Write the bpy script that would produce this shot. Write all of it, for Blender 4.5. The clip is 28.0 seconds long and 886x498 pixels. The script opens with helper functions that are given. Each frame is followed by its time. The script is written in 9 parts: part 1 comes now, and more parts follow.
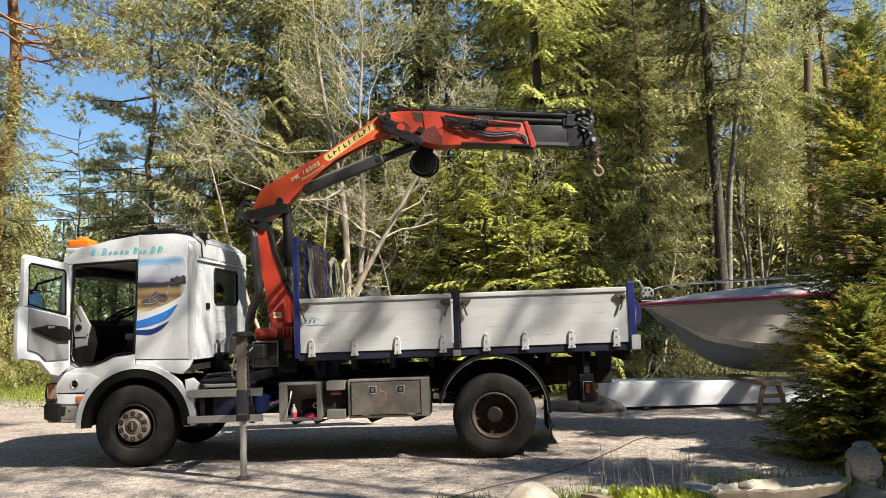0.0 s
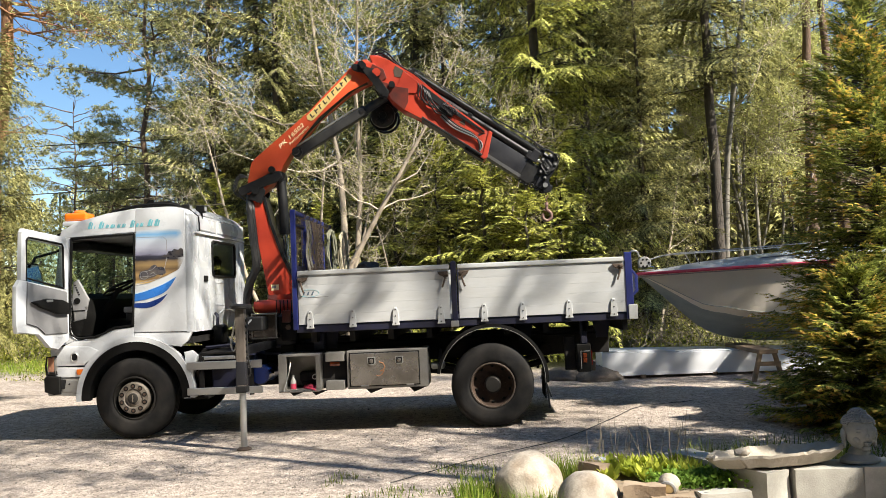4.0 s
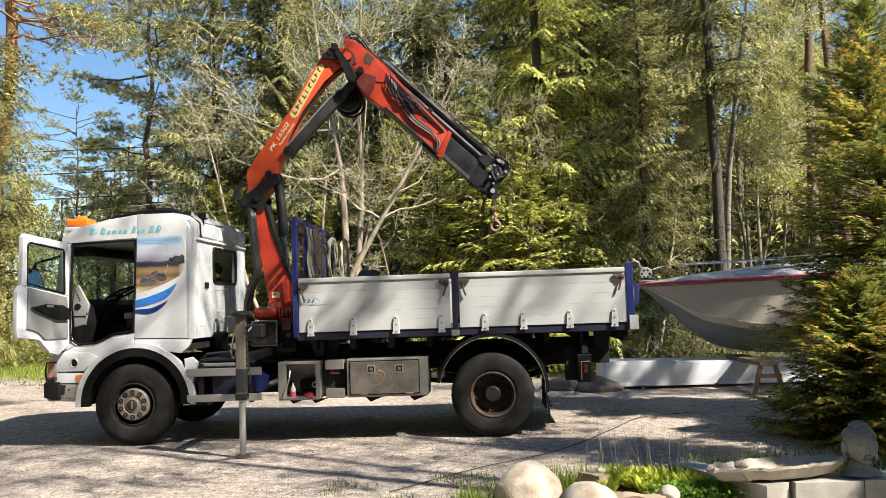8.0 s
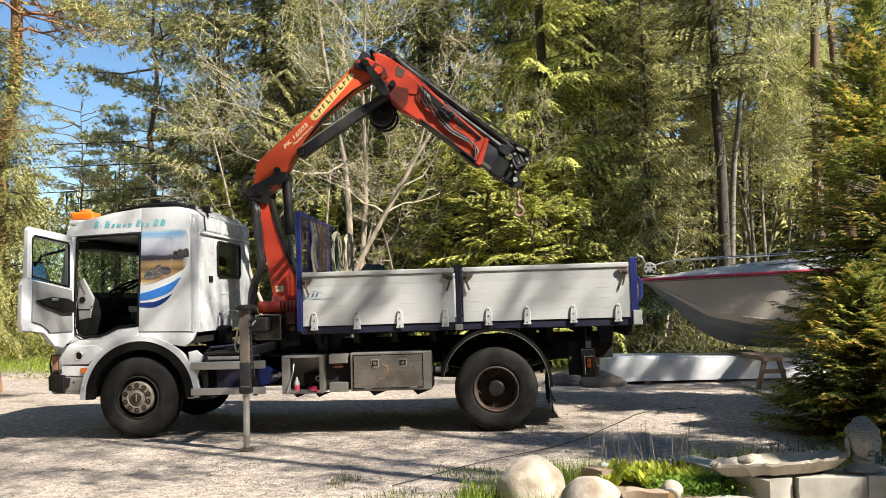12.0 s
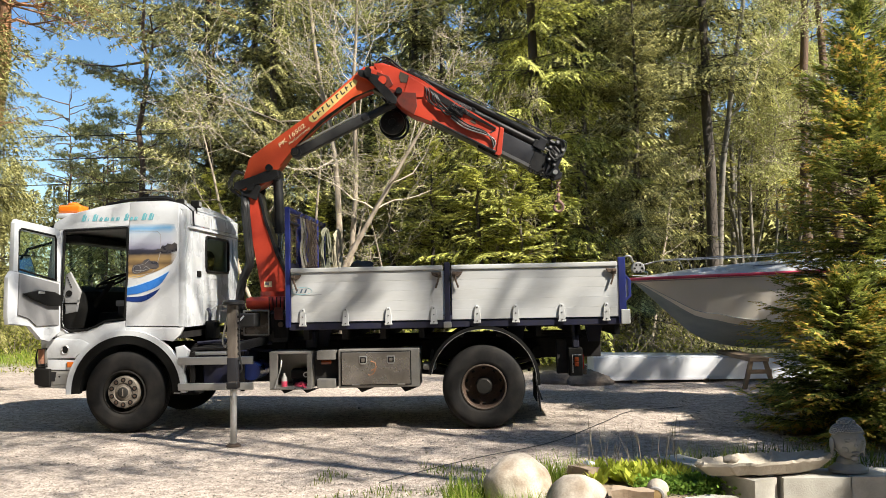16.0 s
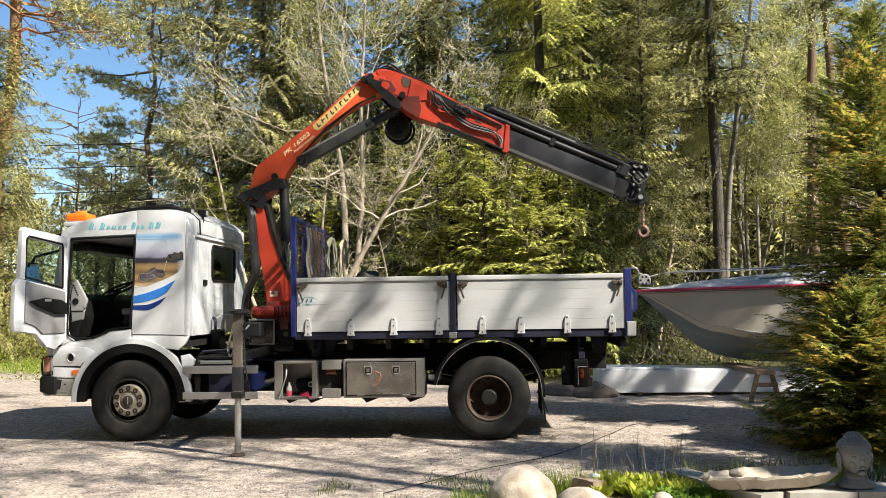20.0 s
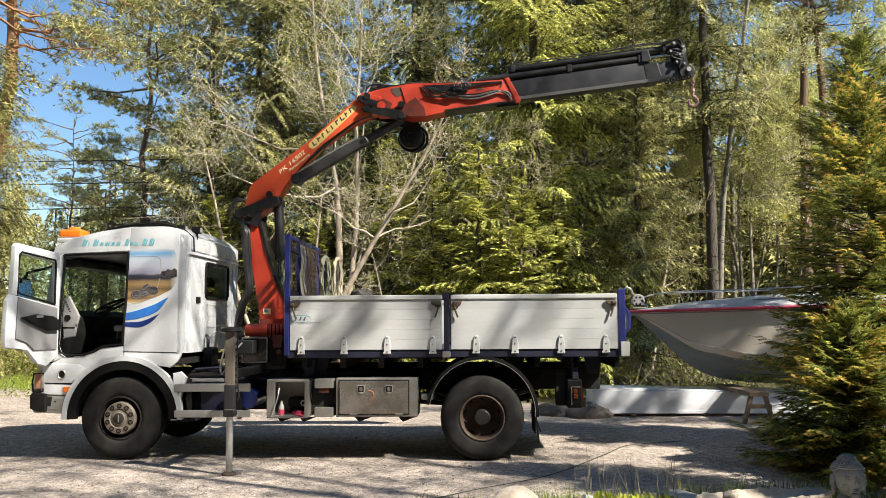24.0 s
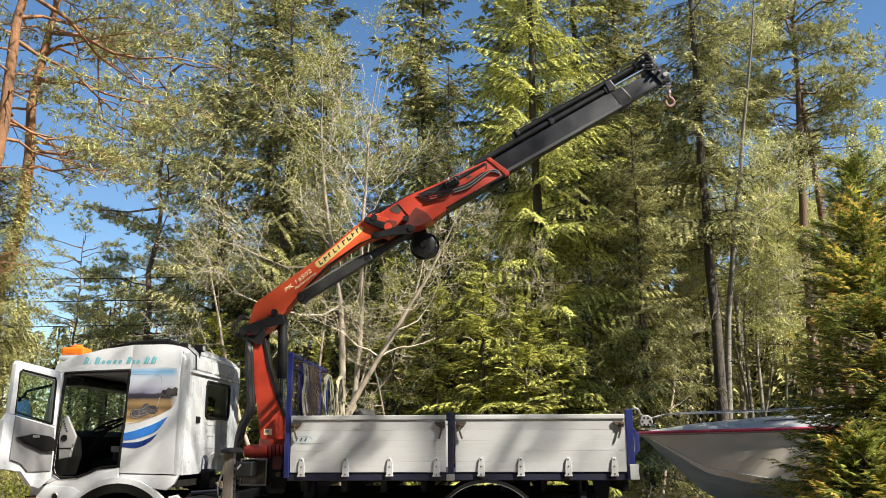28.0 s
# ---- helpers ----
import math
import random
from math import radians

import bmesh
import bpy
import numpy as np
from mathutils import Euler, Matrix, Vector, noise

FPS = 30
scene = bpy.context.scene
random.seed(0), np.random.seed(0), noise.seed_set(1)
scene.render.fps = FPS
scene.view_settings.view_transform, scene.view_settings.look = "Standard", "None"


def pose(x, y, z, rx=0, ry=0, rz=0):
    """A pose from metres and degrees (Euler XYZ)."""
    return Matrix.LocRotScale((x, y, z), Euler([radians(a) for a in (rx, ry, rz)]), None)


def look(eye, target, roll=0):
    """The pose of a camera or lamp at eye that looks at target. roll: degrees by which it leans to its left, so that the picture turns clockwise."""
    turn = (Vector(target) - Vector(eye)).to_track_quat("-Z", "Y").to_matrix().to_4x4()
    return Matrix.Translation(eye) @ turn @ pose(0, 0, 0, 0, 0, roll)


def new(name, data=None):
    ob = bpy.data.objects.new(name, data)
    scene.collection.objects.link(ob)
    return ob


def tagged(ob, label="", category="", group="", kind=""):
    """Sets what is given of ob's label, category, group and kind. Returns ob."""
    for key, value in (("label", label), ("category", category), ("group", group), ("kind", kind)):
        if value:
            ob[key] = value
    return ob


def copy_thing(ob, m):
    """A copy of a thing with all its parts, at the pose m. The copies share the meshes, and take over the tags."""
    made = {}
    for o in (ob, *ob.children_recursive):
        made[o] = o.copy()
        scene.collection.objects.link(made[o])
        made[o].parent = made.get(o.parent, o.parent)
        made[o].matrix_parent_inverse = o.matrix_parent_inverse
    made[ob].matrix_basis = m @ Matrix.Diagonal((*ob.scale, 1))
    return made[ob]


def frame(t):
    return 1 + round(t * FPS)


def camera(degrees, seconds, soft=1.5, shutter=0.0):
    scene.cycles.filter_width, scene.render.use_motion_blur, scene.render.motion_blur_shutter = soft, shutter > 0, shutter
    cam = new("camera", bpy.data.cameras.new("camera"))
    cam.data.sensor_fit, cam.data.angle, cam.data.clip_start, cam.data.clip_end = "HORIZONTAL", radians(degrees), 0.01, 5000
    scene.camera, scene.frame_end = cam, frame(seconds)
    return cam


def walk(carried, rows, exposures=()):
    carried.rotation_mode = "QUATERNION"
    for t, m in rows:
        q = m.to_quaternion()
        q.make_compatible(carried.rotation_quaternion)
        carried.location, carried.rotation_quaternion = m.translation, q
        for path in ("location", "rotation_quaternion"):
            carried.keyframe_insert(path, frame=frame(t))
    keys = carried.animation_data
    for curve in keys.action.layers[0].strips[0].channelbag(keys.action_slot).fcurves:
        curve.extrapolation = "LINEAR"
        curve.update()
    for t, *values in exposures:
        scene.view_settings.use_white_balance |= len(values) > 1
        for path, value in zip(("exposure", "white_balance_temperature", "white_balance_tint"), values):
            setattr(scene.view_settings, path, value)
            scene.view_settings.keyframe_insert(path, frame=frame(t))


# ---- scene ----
cam = camera(56.0, 28.0, soft=0.6)
EYE = (4.514, -10.449, 1.679)


def aim(yaw, pitch, roll):
    """The camera's pose: degrees to the left, up, and of lean to its left."""
    return Matrix.Translation(EYE) @ pose(0, 0, 0, 90 + pitch, 0, yaw) @ pose(0, 0, 0, 0, 0, roll)


PATH = [
    (0, aim(2.76, 5.07, -2.07)),
    (0.5, aim(2.53, 4.95, -1.94)),
    (1, aim(2.24, 4.70, -1.94)),
    (1.5, aim(2.02, 4.39, -1.90)),
    (2, aim(2.23, 4.10, -2.03)),
    (2.5, aim(2.54, 3.84, -2.33)),
    (3, aim(2.66, 3.58, -2.43)),
    (3.5, aim(2.67, 3.30, -2.50)),
    (5.5, aim(2.48, 2.82, -2.14)),
    (6, aim(2.36, 3.14, -2.07)),
    (6.5, aim(2.29, 3.50, -2.20)),
    (7, aim(2.40, 3.76, -2.30)),
    (7.5, aim(2.67, 3.81, -2.18)),
    (8, aim(2.72, 3.69, -1.96)),
    (8.5, aim(2.74, 3.52, -2.12)),
    (9, aim(2.87, 3.35, -2.23)),
    (9.5, aim(2.92, 3.35, -2.37)),
    (10, aim(3.04, 3.38, -2.27)),
    (10.5, aim(3.18, 3.37, -1.99)),
    (11, aim(3.15, 3.36, -1.88)),
    (11.5, aim(3.06, 3.37, -1.79)),
    (13.5, aim(2.83, 2.76, -1.76)),
    (14, aim(2.83, 2.60, -1.45)),
    (14.5, aim(2.81, 2.59, -1.31)),
    (15, aim(2.68, 2.78, -1.26)),
    (15.5, aim(2.51, 3.04, -1.25)),
    (16, aim(2.27, 3.12, -1.17)),
    (16.5, aim(2.11, 3.05, -1.03)),
    (17, aim(2.15, 3.20, -0.94)),
    (17.5, aim(2.24, 3.53, -0.90)),
    (18, aim(2.27, 3.85, -1.08)),
    (18.5, aim(2.33, 3.93, -1.16)),
    (19, aim(2.43, 3.78, -0.99)),
    (19.5, aim(2.59, 3.75, -0.82)),
    (20, aim(2.66, 3.85, -0.76)),
    (20.5, aim(2.59, 4.08, -0.67)),
    (21, aim(2.42, 4.36, -0.58)),
    (21.5, aim(2.23, 4.52, -0.64)),
    (23.5, aim(2.18, 4.80, -0.23)),
    (24, aim(2.25, 5.15, -0.36)),
    (24.5, aim(2.34, 5.52, -0.47)),
    (25, aim(2.46, 5.71, -0.46)),
    (25.5, aim(2.56, 5.74, -0.35)),
    (26, aim(2.57, 6.25, -0.26)),
    (26.5, aim(2.48, 7.43, -0.26)),
    (27, aim(2.25, 9.72, -0.17)),
    (27.5, aim(2.18, 12.04, 0.05)),
    (28, aim(2.50, 13.27, -0.21)),
]
EXPOSURES = [(0, 1.19), (1, 1.25), (2.5, 1.31), (23, 1.31), (25, 1.27), (26, 1.28), (27, 1.42), (28, 1.24)]   # the camera's own small swings of brightness
walk(cam, PATH, EXPOSURES)

# ---- light ----
SUN_AZ, SUN_EL = -31.0, 44.0   # degrees: from +x towards -y, and above the ground
world = bpy.data.worlds.new("sky")
scene.world = world
world.use_nodes = True
wn, wl = world.node_tree.nodes, world.node_tree.links
sky = wn.new("ShaderNodeTexSky")
sky.sky_type, sky.sun_disc = "NISHITA", False
sky.sun_elevation, sky.sun_rotation = radians(SUN_EL), radians(90 - SUN_AZ)
sky.air_density, sky.dust_density, sky.ozone_density = 1.0, 0.0, 1.2
wn["Background"].inputs["Strength"].default_value = 0.068
vivid = wn.new("ShaderNodeHueSaturation")
vivid.inputs["Saturation"].default_value = 1.18
wl.new(sky.outputs["Color"], vivid.inputs["Color"])
wl.new(vivid.outputs["Color"], wn["Background"].inputs["Color"])
sun = new("sun", bpy.data.lights.new("sun", "SUN"))
sun.data.energy, sun.data.angle, sun.data.color = 5.0, radians(0.55), (1.0, 0.925, 0.80)
_d = Vector((math.cos(radians(SUN_AZ)) * math.cos(radians(SUN_EL)), math.sin(radians(SUN_AZ)) * math.cos(radians(SUN_EL)), math.sin(radians(SUN_EL))))
sun.matrix_world = look(_d * 60, (0, 0, 0))

# ---- materials ----
def material(name, base, rough=0.6, metal=0.0, vary=0.25, scale=6.0, fine=60.0, bump=0.15, other=None, amount=0.5, coat=0.0, per="object", stretch=(1, 1, 1), trans=0.0, bump_dist=0.01, spec=0.5):
    """A surface with stains at a coarse scale, grain at a fine one, and relief. other: a second colour that shows in patches."""
    m = bpy.data.materials.new(name)
    m.use_nodes = True
    nt = m.node_tree
    n, l = nt.nodes, nt.links
    b = n["Principled BSDF"]
    b.inputs["Roughness"].default_value, b.inputs["Metallic"].default_value = rough, metal
    b.inputs["Coat Weight"].default_value, b.inputs["Specular IOR Level"].default_value = coat, spec
    tc = n.new("ShaderNodeTexCoord")
    mp = n.new("ShaderNodeMapping")
    mp.inputs["Scale"].default_value = stretch
    l.new(tc.outputs["Object"], mp.inputs["Vector"])
    big, small = n.new("ShaderNodeTexNoise"), n.new("ShaderNodeTexNoise")
    big.inputs["Scale"].default_value, big.inputs["Detail"].default_value = scale, 6
    small.inputs["Scale"].default_value, small.inputs["Detail"].default_value = fine, 4
    l.new(mp.outputs[0], big.inputs["Vector"])
    l.new(mp.outputs[0], small.inputs["Vector"])
    ramp = n.new("ShaderNodeValToRGB")
    ramp.color_ramp.elements[0].position, ramp.color_ramp.elements[1].position = 0.35, 0.7
    l.new(big.outputs["Fac"], ramp.inputs["Fac"])
    second = other or tuple(c * (1 - vary) for c in base)
    mix = n.new("ShaderNodeMix")
    mix.data_type = "RGBA"
    mix.inputs[6].default_value, mix.inputs[7].default_value = (*base, 1), (*second, 1)
    scl = n.new("ShaderNodeMath")
    scl.operation = "MULTIPLY"
    scl.inputs[1].default_value = amount * 2 if not other else amount
    l.new(ramp.outputs["Color"], scl.inputs[0])
    l.new(scl.outputs[0], mix.inputs[0])
    hsv = n.new("ShaderNodeHueSaturation")
    l.new(mix.outputs[2], hsv.inputs["Color"])
    rnd = n.new("ShaderNodeObjectInfo").outputs["Random"] if per == "object" else n.new("ShaderNodeNewGeometry").outputs["Random Per Island"]
    mr = n.new("ShaderNodeMapRange")
    mr.inputs["To Min"].default_value, mr.inputs["To Max"].default_value = 1 - vary * 0.6, 1 + vary * 0.6
    l.new(rnd, mr.inputs["Value"])
    grain = n.new("ShaderNodeMapRange")
    grain.inputs["To Min"].default_value, grain.inputs["To Max"].default_value = 1 - vary * 0.7, 1 + vary * 0.7
    l.new(small.outputs["Fac"], grain.inputs["Value"])
    mul = n.new("ShaderNodeMath")
    mul.operation = "MULTIPLY"
    l.new(mr.outputs[0], mul.inputs[0])
    l.new(grain.outputs[0], mul.inputs[1])
    l.new(mul.outputs[0], hsv.inputs["Value"])
    l.new(hsv.outputs["Color"], b.inputs["Base Color"])
    rr = n.new("ShaderNodeMapRange")
    rr.inputs["To Min"].default_value, rr.inputs["To Max"].default_value = max(rough - 0.12, 0.03), min(rough + 0.12, 1)
    l.new(big.outputs["Fac"], rr.inputs["Value"])
    l.new(rr.outputs[0], b.inputs["Roughness"])
    if bump:
        bp = n.new("ShaderNodeBump")
        bp.inputs["Strength"].default_value, bp.inputs["Distance"].default_value = bump, bump_dist
        l.new(small.outputs["Fac"], bp.inputs["Height"])
        l.new(bp.outputs[0], b.inputs["Normal"])
    if trans:
        tr = n.new("ShaderNodeBsdfTranslucent")
        l.new(hsv.outputs["Color"], tr.inputs["Color"])
        ms = n.new("ShaderNodeMixShader")
        ms.inputs[0].default_value = trans
        l.new(b.outputs[0], ms.inputs[1])
        l.new(tr.outputs[0], ms.inputs[2])
        l.new(ms.outputs[0], n["Material Output"].inputs["Surface"])
    return m


def leafy(name, dark, light, tip=None, tip_share=0.15, trans=0.22, rough=0.7):
    """Foliage: every leaf or spray takes its own tone between two greens, a share of them a third colour."""
    m = bpy.data.materials.new(name)
    m.use_nodes = True
    n, l = m.node_tree.nodes, m.node_tree.links
    b = n["Principled BSDF"]
    b.inputs["Roughness"].default_value, b.inputs["Specular IOR Level"].default_value = rough, 0.12
    g = n.new("ShaderNodeNewGeometry")
    ramp = n.new("ShaderNodeValToRGB")
    ramp.color_ramp.elements[0].color, ramp.color_ramp.elements[1].color = (*dark, 1), (*light, 1)
    if tip:
        e = ramp.color_ramp.elements.new(1 - tip_share)
        e.color = (*light, 1)
        ramp.color_ramp.elements[2].color = (*tip, 1)
    l.new(g.outputs["Random Per Island"], ramp.inputs["Fac"])
    tc, no = n.new("ShaderNodeTexCoord"), n.new("ShaderNodeTexNoise")
    no.inputs["Scale"].default_value, no.inputs["Detail"].default_value = 1.4, 3
    l.new(tc.outputs["Object"], no.inputs["Vector"])
    hsv = n.new("ShaderNodeHueSaturation")
    mr = n.new("ShaderNodeMapRange")
    mr.inputs["From Min"].default_value, mr.inputs["From Max"].default_value = 0.3, 0.7
    mr.inputs["To Min"].default_value, mr.inputs["To Max"].default_value = 0.62, 1.35
    l.new(no.outputs["Fac"], mr.inputs["Value"])
    l.new(mr.outputs[0], hsv.inputs["Value"])
    l.new(ramp.outputs["Color"], hsv.inputs["Color"])
    l.new(hsv.outputs["Color"], b.inputs["Base Color"])
    tr = n.new("ShaderNodeBsdfTranslucent")
    l.new(hsv.outputs["Color"], tr.inputs["Color"])
    ms = n.new("ShaderNodeMixShader")
    ms.inputs[0].default_value = trans
    l.new(b.outputs[0], ms.inputs[1])
    l.new(tr.outputs[0], ms.inputs[2])
    l.new(ms.outputs[0], n["Material Output"].inputs["Surface"])
    return m


def glassy(name, tint=(0.82, 0.9, 0.88), rough=0.02, gloss=0.09):
    m = bpy.data.materials.new(name)
    m.use_nodes = True
    n, l = m.node_tree.nodes, m.node_tree.links
    gl, tp, mx = n.new("ShaderNodeBsdfGlossy"), n.new("ShaderNodeBsdfTransparent"), n.new("ShaderNodeMixShader")
    gl.inputs["Roughness"].default_value, tp.inputs["Color"].default_value = rough, (*tint, 1)
    mx.inputs[0].default_value = gloss
    l.new(tp.outputs[0], mx.inputs[1])
    l.new(gl.outputs[0], mx.inputs[2])
    l.new(mx.outputs[0], n["Material Output"].inputs["Surface"])
    return m


WHITE = material("cab_white_paint", (0.585, 0.605, 0.63), 0.28, vary=0.06, scale=3, fine=40, bump=0.02, coat=0.5)
PANEL_WHITE = material("worn_white_aluminium", (0.465, 0.478, 0.485), 0.45, vary=0.10, scale=2.2, fine=30, bump=0.06, other=(0.36, 0.35, 0.325), amount=0.45, stretch=(0.4, 1, 2))
TRIM_GREY = material("grey_plastic", (0.28, 0.28, 0.28), 0.5, vary=0.12)
DOOR_GREY = material("door_lining_grey", (0.20, 0.20, 0.205), 0.6, vary=0.1, bump=0.08)
BLACK = material("black_plastic", (0.006, 0.006, 0.006), 0.6, vary=0.3, other=(0.016, 0.015, 0.013), amount=0.5, spec=0.18)
CHASSIS = material("dirty_black_chassis", (0.011, 0.011, 0.012), 0.75, vary=0.3, other=(0.035, 0.03, 0.025), amount=0.5, spec=0.18)
RUBBER = material("tyre_rubber", (0.010, 0.010, 0.0105), 0.85, vary=0.2, other=(0.032, 0.029, 0.026), amount=0.8, scale=5, fine=90, bump=0.2, spec=0.2)
RIM_STEEL = material("front_rim_steel", (0.20, 0.175, 0.145), 0.55, 0.2, vary=0.2, other=(0.09, 0.07, 0.055), amount=0.6, scale=9)
RIM_RUST = material("brown_rusty_rim", (0.075, 0.050, 0.038), 0.85, 0.0, vary=0.25, other=(0.04, 0.03, 0.024), amount=0.5, scale=14, spec=0.12)
RIM_EDGE = material("worn_rim_edge", (0.16, 0.125, 0.10), 0.5, 0.3, vary=0.25, scale=12, other=(0.06, 0.045, 0.035), amount=0.7)
HUB_DARK = material("dark_greasy_hub", (0.035, 0.033, 0.03), 0.5, 0.3, vary=0.3, spec=0.18)
ALU = material("brushed_aluminium", (0.5, 0.5, 0.49), 0.42, 0.75, vary=0.12, scale=3, stretch=(0.2, 1, 4), bump=0.05)
STEEL_BOX = material("scuffed_stainless_box", (0.33, 0.32, 0.30), 0.42, 0.6, vary=0.2, scale=5, other=(0.2, 0.19, 0.17), amount=0.6, bump=0.05)
BOX_DOOR = material("stained_stainless_door", (0.30, 0.28, 0.255), 0.27, 0.75, vary=0.25, scale=4, other=(0.16, 0.145, 0.125), amount=0.8, bump=0.06)
RUST = material("orange_rust", (0.42, 0.16, 0.05), 0.8, vary=0.4, scale=20, other=(0.6, 0.35, 0.2), amount=0.6)
HOOK_STEEL = material("pinkish_hook_paint", (0.34, 0.2, 0.17), 0.6, 0.2, vary=0.3, scale=20, other=(0.15, 0.1, 0.08), amount=0.6)
RUST_BROWN = material("brown_rusty_steel", (0.085, 0.058, 0.04), 0.75, 0.2, vary=0.4, scale=14, other=(0.06, 0.045, 0.035), amount=0.7)
BLUE = material("blue_painted_steel", (0.013, 0.021, 0.135), 0.4, vary=0.2, scale=8, other=(0.02, 0.025, 0.1), amount=0.6, coat=0.2)
SILVER = material("dull_silver_step", (0.42, 0.41, 0.39), 0.45, 0.35, vary=0.15, scale=7, other=(0.25, 0.24, 0.22), amount=0.6, bump=0.05)
DARK_BLUE = material("dark_blue_painted_steel", (0.005, 0.006, 0.026), 0.55, vary=0.25, scale=8, other=(0.009, 0.009, 0.013), amount=0.7)
BARREL_BLUE = material("blue_plastic_barrel", (0.008, 0.025, 0.15), 0.3, vary=0.1)
CRANE_RED = material("faded_red_crane_paint", (0.50, 0.055, 0.026), 0.38, vary=0.15, scale=3, other=(0.36, 0.034, 0.02), amount=0.6, coat=0.15, bump=0.03)
# darker red: shade put into the elbow's colour; also the lever bracket's paint
CRANE_MAROON = material("dark_red_paint", (0.16, 0.025, 0.015), 0.45, vary=0.25, scale=6, other=(0.05, 0.018, 0.014), amount=0.7, bump=0.05)
# paler grey that puts sunlight on boom edge, tip fittings and hoses
STRIP_GREY = material("sunlit_boom_grey", (0.10, 0.10, 0.10), 0.4, 0.3, vary=0.25, scale=5, stretch=(0.3, 1, 3))
# brighter copy of the crane red, with sunlight put into the colour
CRANE_RED_LIT = material("sunlit_faded_red_crane_paint", (0.63, 0.095, 0.032), 0.38, vary=0.12, scale=2.5, other=(0.5, 0.06, 0.025), amount=0.7, coat=0.15, bump=0.03)
CRANE_BLACK = material("black_crane_steel", (0.010, 0.010, 0.011), 0.42, 0.0, vary=0.3, scale=5, other=(0.026, 0.026, 0.026), amount=0.6, spec=0.35)
RAM_GREY = material("dull_grey_ram_paint", (0.02, 0.02, 0.021), 0.42, 0.0, vary=0.2, scale=4, other=(0.045, 0.044, 0.042), amount=0.6, spec=0.4)
EXT_GREY = material("dark_grey_boom_paint", (0.013, 0.0135, 0.017), 0.40, 0.0, vary=0.25, scale=5, other=(0.03, 0.03, 0.034), amount=0.6, spec=0.4)
CHROME = material("chromed_rod", (0.75, 0.75, 0.75), 0.12, 1.0, vary=0.05, bump=0.0)
LEG_GREY = material("worn_grey_brown_leg", (0.20, 0.175, 0.15), 0.42, 0.4, vary=0.25, scale=6, other=(0.08, 0.065, 0.055), amount=0.8, stretch=(2, 2, 0.4))
HOSE = material("rubber_hose", (0.018, 0.018, 0.018), 0.45, vary=0.2)
YELLOW = material("yellow_decal", (0.72, 0.56, 0.20), 0.5, vary=0.12)
CREAM = material("cream_decal", (0.86, 0.72, 0.42), 0.5, vary=0.1)
DECAL_BLACK = material("black_decal", (0.02, 0.02, 0.02), 0.5, vary=0.2)
DECAL_TEAL = material("teal_lettering", (0.16, 0.45, 0.52), 0.4, vary=0.1)
DECAL_BLUE = material("blue_stripe_decal", (0.03, 0.14, 0.44), 0.3, vary=0.2, scale=5)
DECAL_NAVY = material("navy_stripe_decal", (0.012, 0.032, 0.15), 0.3, vary=0.2)
DECAL_SKY = material("pale_blue_airbrush", (0.22, 0.47, 0.74), 0.3, vary=0.1, scale=4, other=(0.66, 0.74, 0.8), amount=0.95)
DECAL_DARK = material("dark_airbrush", (0.035, 0.035, 0.045), 0.3, vary=0.4, scale=10, other=(0.12, 0.1, 0.08), amount=0.6, stretch=(1, 1, 2))


